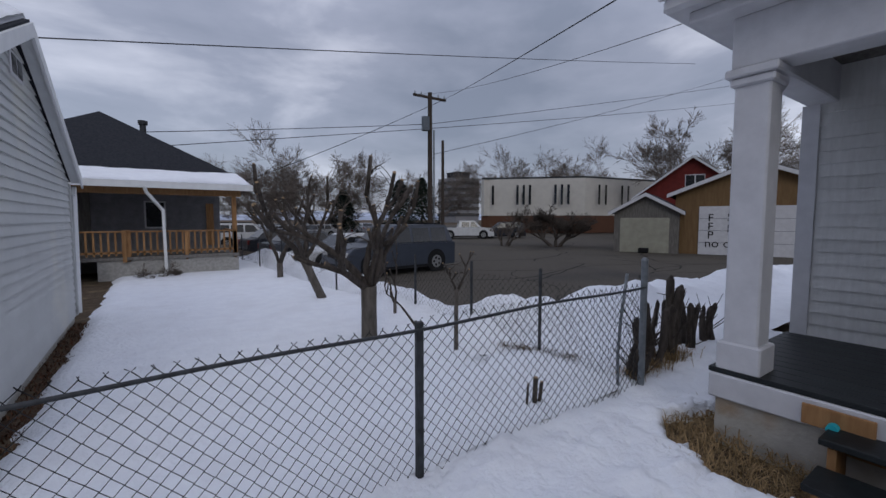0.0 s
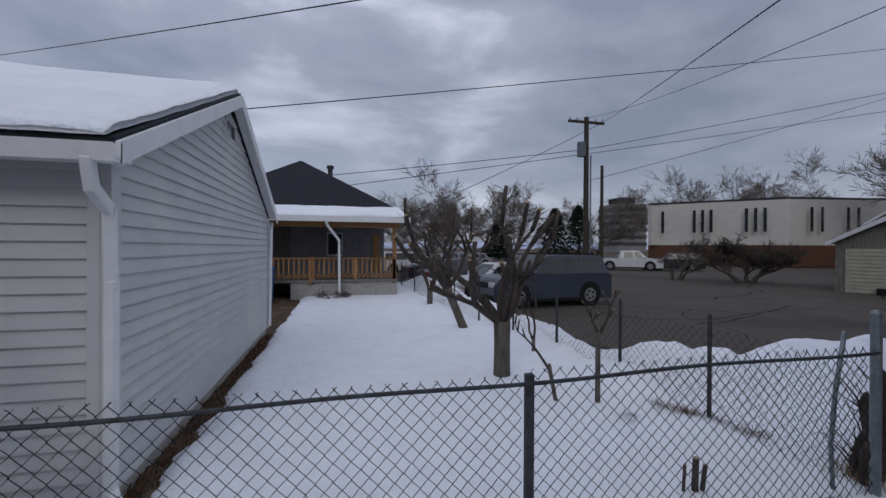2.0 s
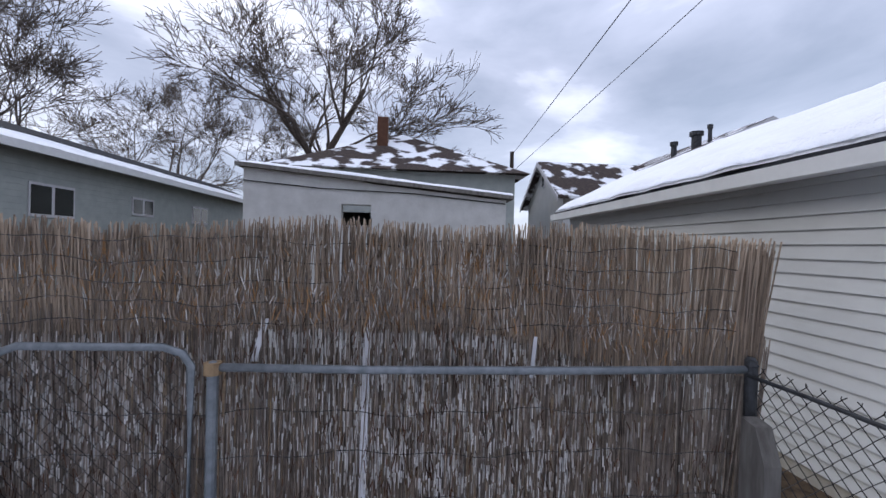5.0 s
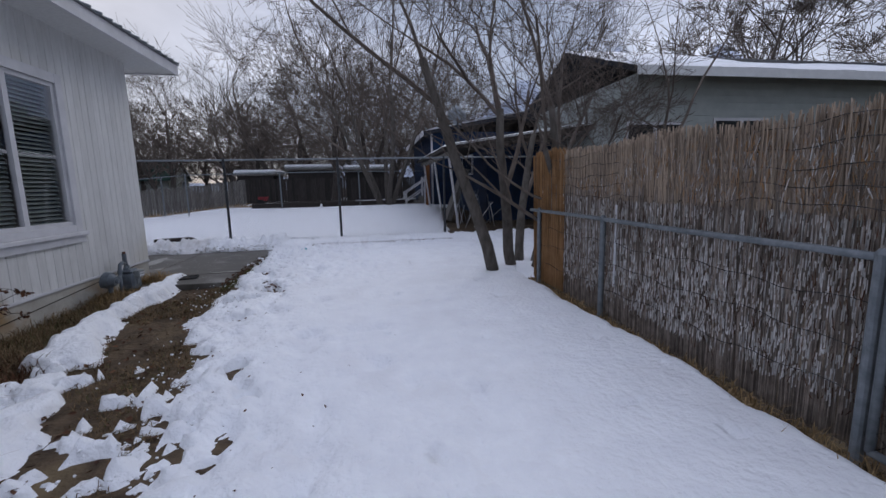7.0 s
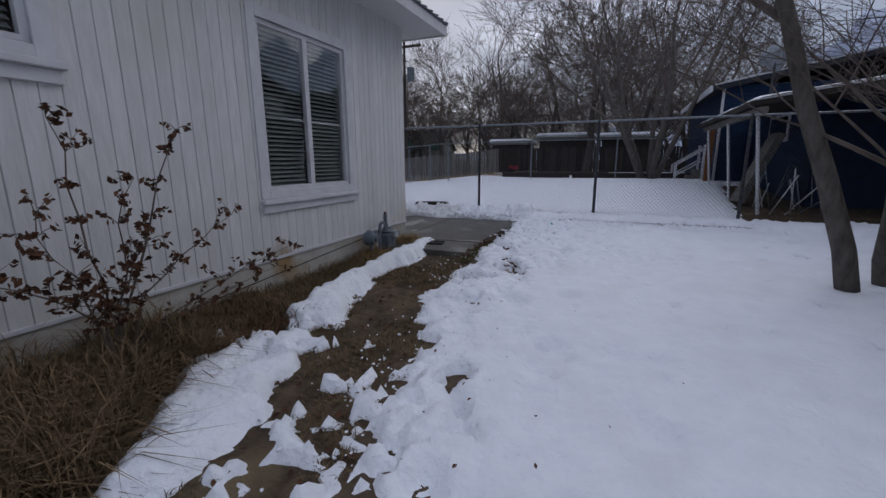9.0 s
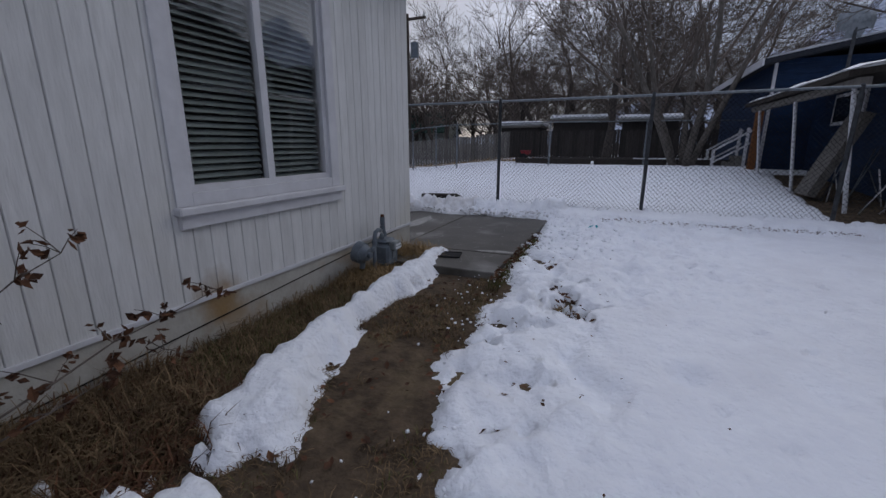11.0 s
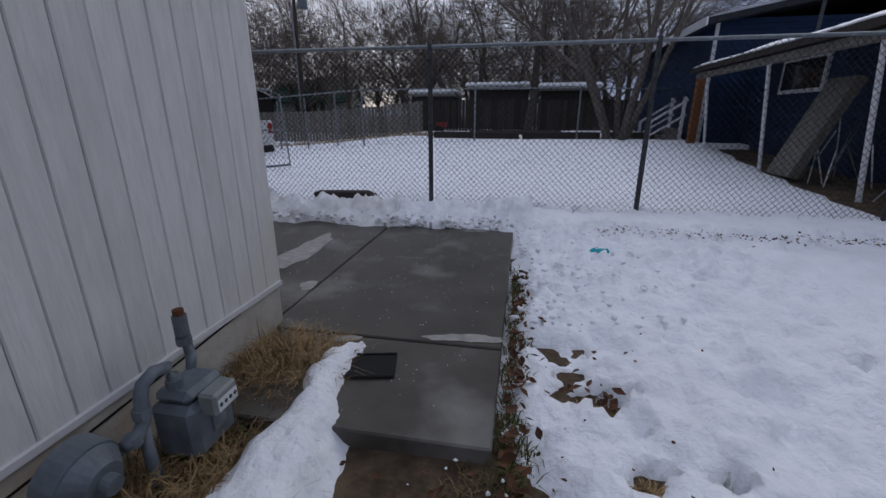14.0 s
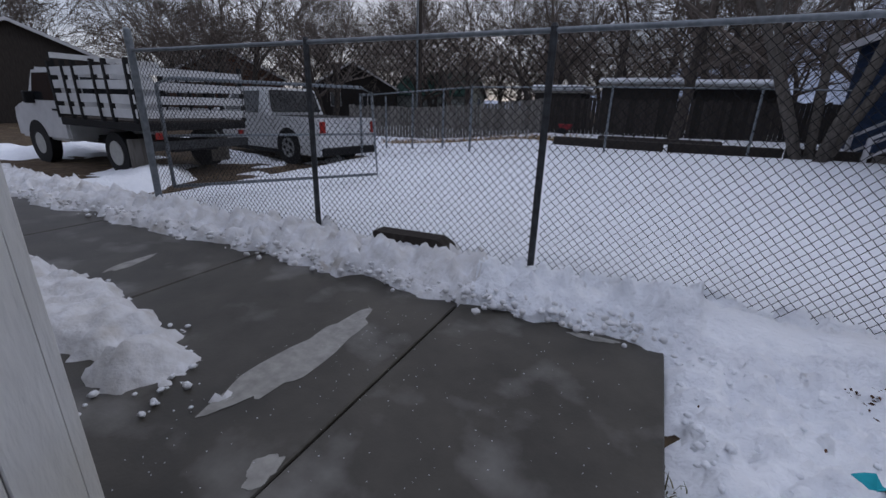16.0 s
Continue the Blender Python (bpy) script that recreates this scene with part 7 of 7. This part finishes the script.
blades("edge_grass", "dark winter grass along the walkway edge", 900, lambda r: (2.37 - abs(r.gauss(0, 0.06)), r.uniform(-7.9, -5.7), -0.05), (0.06, 0.15), GRASS_GREEN, 71, 0.003, 0.9)
leaves("bank_debris", "dirt and leaf scraps along the ploughed bank", 420, lambda r: (r.uniform(-1.6, 1.6), -9.05 + r.gauss(0, 0.09) - 0.15 * r.random(), 0.10), (0.008, 0.04), LEAF, 3)


for hx, hy, hr in ((1.62, -5.45, 0.12), (1.95, -6.42, 0.10), (1.83, -5.98, 0.055)):
    blades("melt_hole_grass", "dead grass showing through a melted hole", 160, heap(hx, hy, hr, 0.05), (0.03, 0.09), STRAW, int(hx * 100), 0.003, 1.0)
leaves("melt_hole_leaves", "brown leaves showing through melted snow", 70, lambda r: (lambda c: (c[0] + r.gauss(0, 0.05), c[1] + r.gauss(0, 0.05), -0.03 + 0.06 * r.random()))(r.choice(((1.62, -5.45), (1.95, -6.42), (1.73, -5.70), (1.49, -5.23)))), (0.03, 0.07), LEAF, 44)


def rose_bush():
    rng = random.Random(14)
    th = thing("rose_bush", "leggy rose bush with shrivelled brown leaves by the wall", "bush", pose(3.28, -2.15, -0.08))
    canes, tips = [], []
    for y1, z1, x1, r in ((0.12, 1.58, 0.05, 0.009), (-0.55, 1.56, 0.0, 0.010), (-0.30, 1.25, 0.12, 0.008), (-0.88, 0.95, -0.05, 0.007), (-1.42, 0.62, -0.08, 0.007), (0.35, 1.10, -0.10, 0.008), (-1.0, 0.55, -0.35, 0.005), (0.6, 0.85, -0.05, 0.008), (0.25, 0.75, -0.2, 0.006), (-0.15, 0.95, -0.15, 0.006)):
        pts, n = [], 7
        for i in range(n + 1):
            t = i / n
            pts.append(Vector((x1 * t + rng.uniform(-0.03, 0.03), y1 * t ** 1.2 + rng.uniform(-0.035, 0.035), z1 * (t ** (0.75 if z1 > 1 else 0.5)) - 0.02)))
        canes.append((pts, [r * (1 - 0.7 * i / n) for i in range(n + 1)], 5))
        for i in range(2, n + 1):
            for _ in range(3):
                d = Vector((rng.uniform(-1, 1), rng.uniform(-1, 1), rng.uniform(-0.2, 0.9))) * rng.uniform(0.05, 0.16)
                q = pts[i] + d
                canes.append(([pts[i], pts[i] + d * 0.5 + Vector((0, 0, 0.008)), q], [0.0028, 0.0022, 0.0015], 3))
                tips.append(q)
                tips.append(pts[i] + d * 0.6)
    tagged(part("cane_tangle", tube_data(canes), TWIG, th), kind="stuff")
    vs, fs = [], []
    for p in tips:
        for _ in range(3 if p.z > 0.4 else 1):
            e = Euler((rng.uniform(-1.6, 1.6), rng.uniform(-1, 1), rng.uniform(0, 6.28)))
            s = rng.uniform(0.028, 0.060)
            i = len(vs)
            o = p + Vector((rng.uniform(-0.02, 0.02), rng.uniform(-0.02, 0.02), rng.uniform(-0.035, 0.005)))
            for q in ((-0.5, 0, 0.0), (0.0, -0.32, 0.16), (0.05, 0, -0.04), (0.0, 0.32, 0.16), (0.55, 0, 0.16)):
                v = Vector(q) * s
                v.rotate(e)
                vs.append(tuple(o + v))
            fs.extend([(i, i + 1, i + 2), (i, i + 2, i + 3), (i + 1, i + 4, i + 2), (i + 2, i + 4, i + 3)])
    tagged(part("dead_foliage", (vs, fs), LEAF, th, "shrivelled brown leaves"), kind="stuff")


rose_bush()


# ---------- gas meter ----------
def gas_meter():
    th = thing("gas_meter", "grey-painted gas meter with regulator and pipes by the wall", "meter")
    bm = bx(3.40, 3.62, -6.06, -5.80, 0.03, 0.30, bevel=0.03)
    bdy = part("meter_body", bm, METER, th)
    part("top_cover", bx(3.42, 3.60, -6.04, -5.82, 0.30, 0.36, bevel=0.025), METER, bdy)
    part("index_box", bx(3.33, 3.42, -6.01, -5.86, 0.23, 0.34, bevel=0.012), mat("index_plastic", (0.22, 0.24, 0.24), rough=0.3), bdy, "clear-fronted dial box")
    part("dial_plate", bx(3.325, 3.331, -5.995, -5.875, 0.25, 0.305), WHITE_TRIM, bdy)
    for k in range(4):
        part("dial", cyl(bmesh.new(), (3.3235, -5.98 + k * 0.03, 0.28), (3.3255, -5.98 + k * 0.03, 0.28), 0.010, 12), GREEN_ROOF, bdy)
    part("plate", bx(3.392, 3.40, -5.98, -5.90, 0.12, 0.20), GALV, bdy)
    rg = part("regulator", cyl(bmesh.new(), (3.53, -5.47, 0.27), (3.62, -5.47, 0.29), 0.125, 26), METER, th)
    part("dome", cyl(bmesh.new(), (3.46, -5.47, 0.262), (3.53, -5.47, 0.272), 0.07, 22, 0.12), METER, rg)
    part("nozzle", cyl(bmesh.new(), (3.48, -5.47, 0.265), (3.42, -5.47, 0.255), 0.035, 14), METER, rg)
    part("vent_nozzle", cyl(bmesh.new(), (3.55, -5.47, 0.18), (3.55, -5.47, 0.09), 0.03, 12), METER, rg)
    for k in range(8):
        a = 2 * math.pi * k / 8
        part("bolt", cyl(bmesh.new(), (3.52, -5.47 + math.cos(a) * 0.108, 0.27 + math.sin(a) * 0.108), (3.51, -5.47 + math.cos(a) * 0.108, 0.27 + math.sin(a) * 0.108), 0.010, 6), METER, rg)
    tube("pipe", [(3.52, -5.60, 0.28), (3.52, -5.66, 0.28), (3.52, -5.70, 0.32), (3.52, -5.71, 0.42), (3.52, -5.73, 0.47), (3.52, -5.79, 0.49), (3.52, -5.85, 0.47), (3.52, -5.87, 0.42), (3.52, -5.87, 0.34)], 0.027, METER, th, 12)
    tube("riser_pipe", [(3.52, -5.69, -0.20), (3.52, -5.69, 0.30)], 0.024, METER, th, 12)
    tube("outlet_pipe", [(3.56, -6.00, 0.33), (3.57, -6.03, 0.40), (3.60, -6.06, 0.40), (3.62, -6.06, 0.52)], 0.024, METER, th, 12)
    part("stub", cyl(bmesh.new(), (3.62, -6.06, 0.50), (3.62, -6.06, 0.60), 0.032, 14), METER, th)
    part("plug", cyl(bmesh.new(), (3.62, -6.06, 0.60), (3.62, -6.06, 0.63), 0.024, 8), RUST, th, "rusty plug")
    for p in ((3.52, -5.70, 0.36), (3.52, -5.64, 0.28), (3.52, -5.87, 0.38), (3.62, -6.06, 0.47)):
        part("coupling", cyl(bmesh.new(), (p[0], p[1], p[2] - 0.02), (p[0], p[1], p[2] + 0.02), 0.034, 8), METER, th)
    return th


gas_meter().matrix_world = Matrix.Translation((3.62, -5.47, -0.03)) @ Matrix.Scale(0.84, 4) @ Matrix.Translation((-3.60, 5.46, 0.02))
dc = thing("drain_mat", "black rubber splash mat on the walkway", "mat", pose(3.06, -6.47, 0.0, 0, 0, 12))
part("mat", bx(-0.13, 0.13, -0.10, 0.10, 0.0, 0.018, bevel=0.006), RUBBER, dc)
part("lip", bx(-0.13, 0.13, -0.10, -0.09, 0.018, 0.026), RUBBER, dc)
lg = thing("railway_sleeper", "dark old timber half buried in the snow by the fence", "timber")
part("timber", prism(bmesh.new(), [(4.16, 0.10), (4.22, 0.24), (4.32, 0.29), (5.02, 0.27), (5.02, 0.02), (4.16, 0.02)], "y", -9.99 + 0.05, -9.76), DARK_BOARD, lg)
tl = thing("plastic_scrap", "torn teal plastic scrap on the snow", "litter")
bm = bmesh.new()
grid = []
for i in range(9):
    u = i / 8
    w = 0.012 + 0.038 * math.sin(math.pi * min(1, u * 1.08)) * (1 + 0.25 * math.sin(9 * u))
    row_v = []
    for k in (-1, -0.35, 0.35, 1):
        px, py = 1.575 + 0.15 * u - 0.6 * w * k, -8.33 - 0.18 * u - 0.75 * w * k
        pz = float(yard_snow(np.array([px]), np.array([py]))[0]) + 0.016 + 0.012 * math.sin(7 * u + 2.4 * k)
        row_v.append(bm.verts.new((px, py, pz)))
    grid.append(row_v)
for a, b in zip(grid, grid[1:]):
    for k in range(3):
        bm.faces.new((a[k], a[k + 1], b[k + 1], b[k]))
part("scrap", bm, TEAL, tl)


def lumps(name, label, n, place, size, material, seed):
    """Broken clods of snow."""
    rng = random.Random(seed)
    t = (1 + 5 ** 0.5) / 2
    ico = [Vector(v).normalized() for v in ((-1, t, 0), (1, t, 0), (-1, -t, 0), (1, -t, 0), (0, -1, t), (0, 1, t), (0, -1, -t), (0, 1, -t), (t, 0, -1), (t, 0, 1), (-t, 0, -1), (-t, 0, 1))]
    fi = ((0, 11, 5), (0, 5, 1), (0, 1, 7), (0, 7, 10), (0, 10, 11), (1, 5, 9), (5, 11, 4), (11, 10, 2), (10, 7, 6), (7, 1, 8), (3, 9, 4), (3, 4, 2), (3, 2, 6), (3, 6, 8), (3, 8, 9), (4, 9, 5), (2, 4, 11), (6, 2, 10), (8, 6, 7), (9, 8, 1))
    vs, fs = [], []
    for _ in range(n):
        p = place(rng)
        s = rng.uniform(*size)
        k = Vector((rng.uniform(0.7, 1.3), rng.uniform(0.7, 1.3), rng.uniform(0.5, 0.9)))
        i = len(vs)
        for v in ico:
            q = Vector((v.x * k.x, v.y * k.y, v.z * k.z)) * s * rng.uniform(0.8, 1.15)
            vs.append((p[0] + q.x, p[1] + q.y, p[2] + q.z))
        fs.extend([(a + i, b + i, c + i) for a, b, c in fi])
    return tagged(part(name, (vs, fs), material, None, "", True), label, "snow", "", "stuff")


lumps("snow_clods", "broken clods along the ploughed snow bank", 700, lambda r: (r.uniform(2.3, 11.0), -9.28 + abs(r.gauss(0, 0.10)) - 0.22 * r.random(), 0.02 + 0.10 * r.random()), (0.008, 0.036), SNOW_DIRTY, 1)
lumps("snow_clods", "broken clods beside the walkway", 160, lambda r: (2.36 - abs(r.gauss(0, 0.5)), r.uniform(-9.3, -7.0), 0.04 + 0.05 * r.random()), (0.008, 0.028), SNOW, 2)
lumps("snow_clods", "clods round the shovelled lobe of snow", 80, lambda r: (lambda a: (7.0 + 2.35 * math.cos(a) + r.gauss(0, 0.1), -7.55 + 0.46 * math.sin(a) + r.gauss(0, 0.05), 0.02))(r.uniform(1.5, 4.9)), (0.006, 0.026), SNOW, 3)
lumps("salt_grains", "white de-icing salt strewn over the walkway", 420, lambda r: (r.uniform(2.5, 4.6), r.uniform(-9.0, -6.1), 0.003), (0.0014, 0.004), WHITE_TRIM, 4)
lumps("snow_crumbs", "small crumbs of snow by the path", 260, lambda r: (lambda y: (float(np.interp(-y, [0, 2, 4, 6], [1.6, 1.6, 2.05, 2.42])) + r.gauss(0, 0.16), y, -0.05 + 0.04 * r.random()))(r.uniform(-6.2, 0.4)), (0.004, 0.013), SNOW, 5)


# ---------- stumps and sticks by the fence ----------
def stump(x, y, h, r, seed, n=5, label="ragged dark stump sprouts by the fence post"):
    rng = random.Random(seed)
    th = thing("stump", label, "stump", pose(x, y, -0.08))
    st, ends = [], []
    for k in range(n):
        a = rng.uniform(0, 6.28)
        o = Vector((math.cos(a), math.sin(a), 0)) * r * rng.uniform(0.3, 1.5)
        hh = h * rng.uniform(0.55, 1.0)
        tip = o * 1.5 + Vector((rng.uniform(-0.08, 0.08), rng.uniform(-0.08, 0.08), hh))
        mid = (o + tip) / 2 + Vector((rng.uniform(-0.04, 0.04), rng.uniform(-0.04, 0.04), 0))
        rr = r * rng.uniform(0.35, 0.7)
        st.append(([o, mid, tip, tip + Vector((rng.uniform(-0.03, 0.03), 0, 0.05))], [rr * 1.2, rr, rr * 0.85, rr * 0.25], 7))
        for _ in range(3):
            q = o.lerp(tip, rng.uniform(0.2, 0.9))
            e = q + Vector((rng.uniform(-0.2, 0.2), rng.uniform(-0.2, 0.2), rng.uniform(0.05, 0.35)))
            st.append(([q, (q + e) / 2 + Vector((0.02, 0, 0)), e], [0.008, 0.006, 0.003], 4))
    tagged(part("sprout_tuft", tube_data(st), BARK, th, smooth=False), kind="stuff")
    return th


for i, (x, y, h, r, n) in enumerate(((4.10, 2.92, 0.42, 0.07, 5), (4.45, 3.0, 0.78, 0.07, 6), (4.95, 3.05, 1.02, 0.10, 7), (5.55, 3.05, 0.85, 0.09, 5), (5.2, 3.2, 0.7, 0.07, 5), (6.1, 3.1, 0.6, 0.07, 4), (4.7, 3.15, 0.65, 0.05, 6))):
    stump(x, y, h, r, 300 + i, n)


def cut_stick(x, y, h, r, lean, label="short sawn-off stick standing in the snow"):
    th = thing("cut_stick", label, "stick", pose(x, y, -0.1), "cut sticks")
    pts = [(0, 0, 0), (lean * 0.4, 0.004, h * 0.5), (lean, 0, h)]
    part("stem", tube_data([(pts, [r * 1.1, r, r * 0.92], 8)]), BARK, th, smooth=True)
    part("cut_face", cyl(bmesh.new(), (lean, 0, h), (lean, 0, h + 0.006), r * 0.9, 8), CUT, th)


for _x, _y, _h, _r, _l in ((2.70, 3.05, 0.31, 0.011, 0.012), (2.775, 3.03, 0.36, 0.022, 0.005), (2.815, 3.02, 0.31, 0.016, 0.03)):
    cut_stick(_x, _y, _h, _r, _l)
blades("bank_grass", "dry grass showing at the foot of the snow bank", 700, lambda r: (lambda k: (3.74 + 0.28 * k + r.gauss(0, 0.05), 4.45 - 0.9 * k + r.gauss(0, 0.04), 0.03))(r.random()), (0.05, 0.16), DRY_GRASS, 81, 0.003, 1.1)
blades("stump_grass", "pale dead grass round the stump sprouts", 900, lambda r: (r.uniform(3.95, 5.2), 2.93 + r.gauss(0, 0.07), 0.0), (0.10, 0.38), STRAW, 82, 0.003, 0.75)
rod = thing("bent_rod", "bent grey steel rod leaning by the fence", "rod")
tube("rod", [(3.72, 2.85, -0.08), (3.66, 2.83, 0.35), (3.68, 2.82, 0.7), (3.76, 2.82, 1.1)], 0.014, GALV, rod, 8)

# ---------- odds and ends round the blue house ----------
dish = thing("satellite_dish", "grey satellite dish on the lean-to roof", "dish", pose(-2.9, -14.4, 3.05))
bm = bmesh.new()
bmesh.ops.create_uvsphere(bm, u_segments=20, v_segments=10, radius=0.55)
bmesh.ops.delete(bm, geom=[v for v in bm.verts if v.co.y < 0.40], context="VERTS")
bmesh.ops.translate(bm, verts=bm.verts, vec=(0, -0.55, 0.70))
ds = part("reflector", bm, GALV, dish, smooth=True)
md = ds.modifiers.new("thickness", "SOLIDIFY")
md.thickness = 0.02
part("arm", cyl(bmesh.new(), (0, -0.05, 0.5), (0, 0.45, 0.45), 0.015, 8), GALV_DARK, dish)
part("mast", cyl(bmesh.new(), (0, -0.05, -0.5), (0, -0.05, 0.6), 0.03, 10), GALV_DARK, dish)
lp = thing("leaning_panel", "pale old panel leaning under the lean-to", "panel")
part("panel", prism(bmesh.new(), [(-2.15, 0.22), (-2.30, 0.18), (-2.95, 1.80), (-2.80, 1.84)], "y", -13.6, -12.9), GREY_BOARD, lp)
jk = thing("wire_junk", "tangle of scrap railings under the lean-to", "scrap")
rj = random.Random(5)
for k in range(16):
    p = Vector((-3.0 + rj.uniform(-0.6, 0.6), -12.0 + rj.uniform(-1.2, 0.9), 0.1))
    tube("bar", [p, p + Vector((rj.uniform(-0.5, 0.3), rj.uniform(-0.4, 0.4), rj.uniform(0.5, 1.1)))], 0.012, GALV if k % 2 else WHITE_TRIM, jk, 6)
sr = thing("porch_stair", "small white-railed stair at the blue house", "stair")
for k in range(3):
    part("step", bx(-2.3 + k * 0.25, -2.05 + k * 0.25, -19.9, -18.9, 0.2, 0.85 - k * 0.2), GREY_BOARD, sr)
for y in (-18.85, -19.95):
    part("handrail", prism(bmesh.new(), [(-2.35, 1.62), (-1.35, 0.98), (-1.35, 1.05), (-2.35, 1.70)], "y", y, y + 0.06), WHITE_TRIM, sr)
    part("lower_rail", prism(bmesh.new(), [(-2.35, 1.22), (-1.35, 0.58), (-1.35, 0.64), (-2.35, 1.28)], "y", y, y + 0.06), WHITE_TRIM, sr)
    for x, z in ((-1.42, 1.05), (-2.3, 1.75)):
        part("rail_post", bx(x, x + 0.08, y, y + 0.08, 0.2, z), WHITE_TRIM, sr)
ed = thing("edging_timber", "dark old timbers edging the raised bed", "timber")
for x0, x1, y in ((-3.0, -0.2, -19.75), (-0.1, 2.4, -19.55), (2.5, 5.4, -19.35), (1.0, 4.4, -21.2)):
    part("timber", bx(x0, x1, y - 0.10, y + 0.10, 0.35, 0.70, bevel=0.02), DARK_BOARD, ed)
rd = thing("red_cart", "small red garden cart by the plank fence", "cart")
part("tray", prism(bmesh.new(), [(5.85, 0.72), (6.2, 0.72), (6.27, 0.92), (5.78, 0.92)], "y", -24.3, -23.9), mat("faded_red", (0.22, 0.03, 0.035), rough=0.8), rd)
part("wheel", cyl(bmesh.new(), (6.1, -23.9, 0.58), (6.1, -23.8, 0.58), 0.2, 16), RUBBER, rd)
bn = thing("wheelie_bin", "blue plastic bin behind the garage", "bin")
part("bin_body", prism(bmesh.new(), [(-2.05, 0.0), (-1.55, 0.0), (-1.5, 0.95), (-2.1, 0.95)], "y", 14.0, 14.5), BLUE_PL, bn)
part("lid", bx(-2.13, -1.47, 13.96, 14.54, 0.95, 1.02, bevel=0.02), BLUE_PL, bn)
tree("small dark twiggy shrub by the neighbour's porch", 0.30, 14.55, 0.55, 0.02, 404, 4, 1.2, 0.0, 0.4, (3, 5), 0.7, 0.3, stems=5, minr=0.004, name="shrub", fan=0.8)


# black scrawl on the white overhead door
def stroke_text(txt, x, z, size):
    cu = bpy.data.curves.new("scrawl", "FONT")
    cu.body, cu.size, cu.extrude, cu.align_x = txt, size, 0.004, "LEFT"
    tmp = bpy.data.objects.new("scrawl", cu)
    scene.collection.objects.link(tmp)
    bpy.context.view_layer.update()
    me = bpy.data.meshes.new_from_object(tmp)
    bpy.data.objects.remove(tmp)
    me.materials.clear()
    me.materials.append(BLACK)
    o = new("scrawl", me)
    o.parent = td
    o.matrix_local = pose(x, -0.068, z, 90, 0, 0)
    return o


for txt, x, z, s in (("F", -1.75, 1.55, 0.5), ("F", -1.75, 1.15, 0.5), ("P", -1.75, 0.75, 0.5), ("S", -1.0, 1.55, 0.55), ("K", -1.0, 1.05, 0.5), ("no cap", -1.85, 0.35, 0.55)):
    stroke_text(txt, x, z, s)
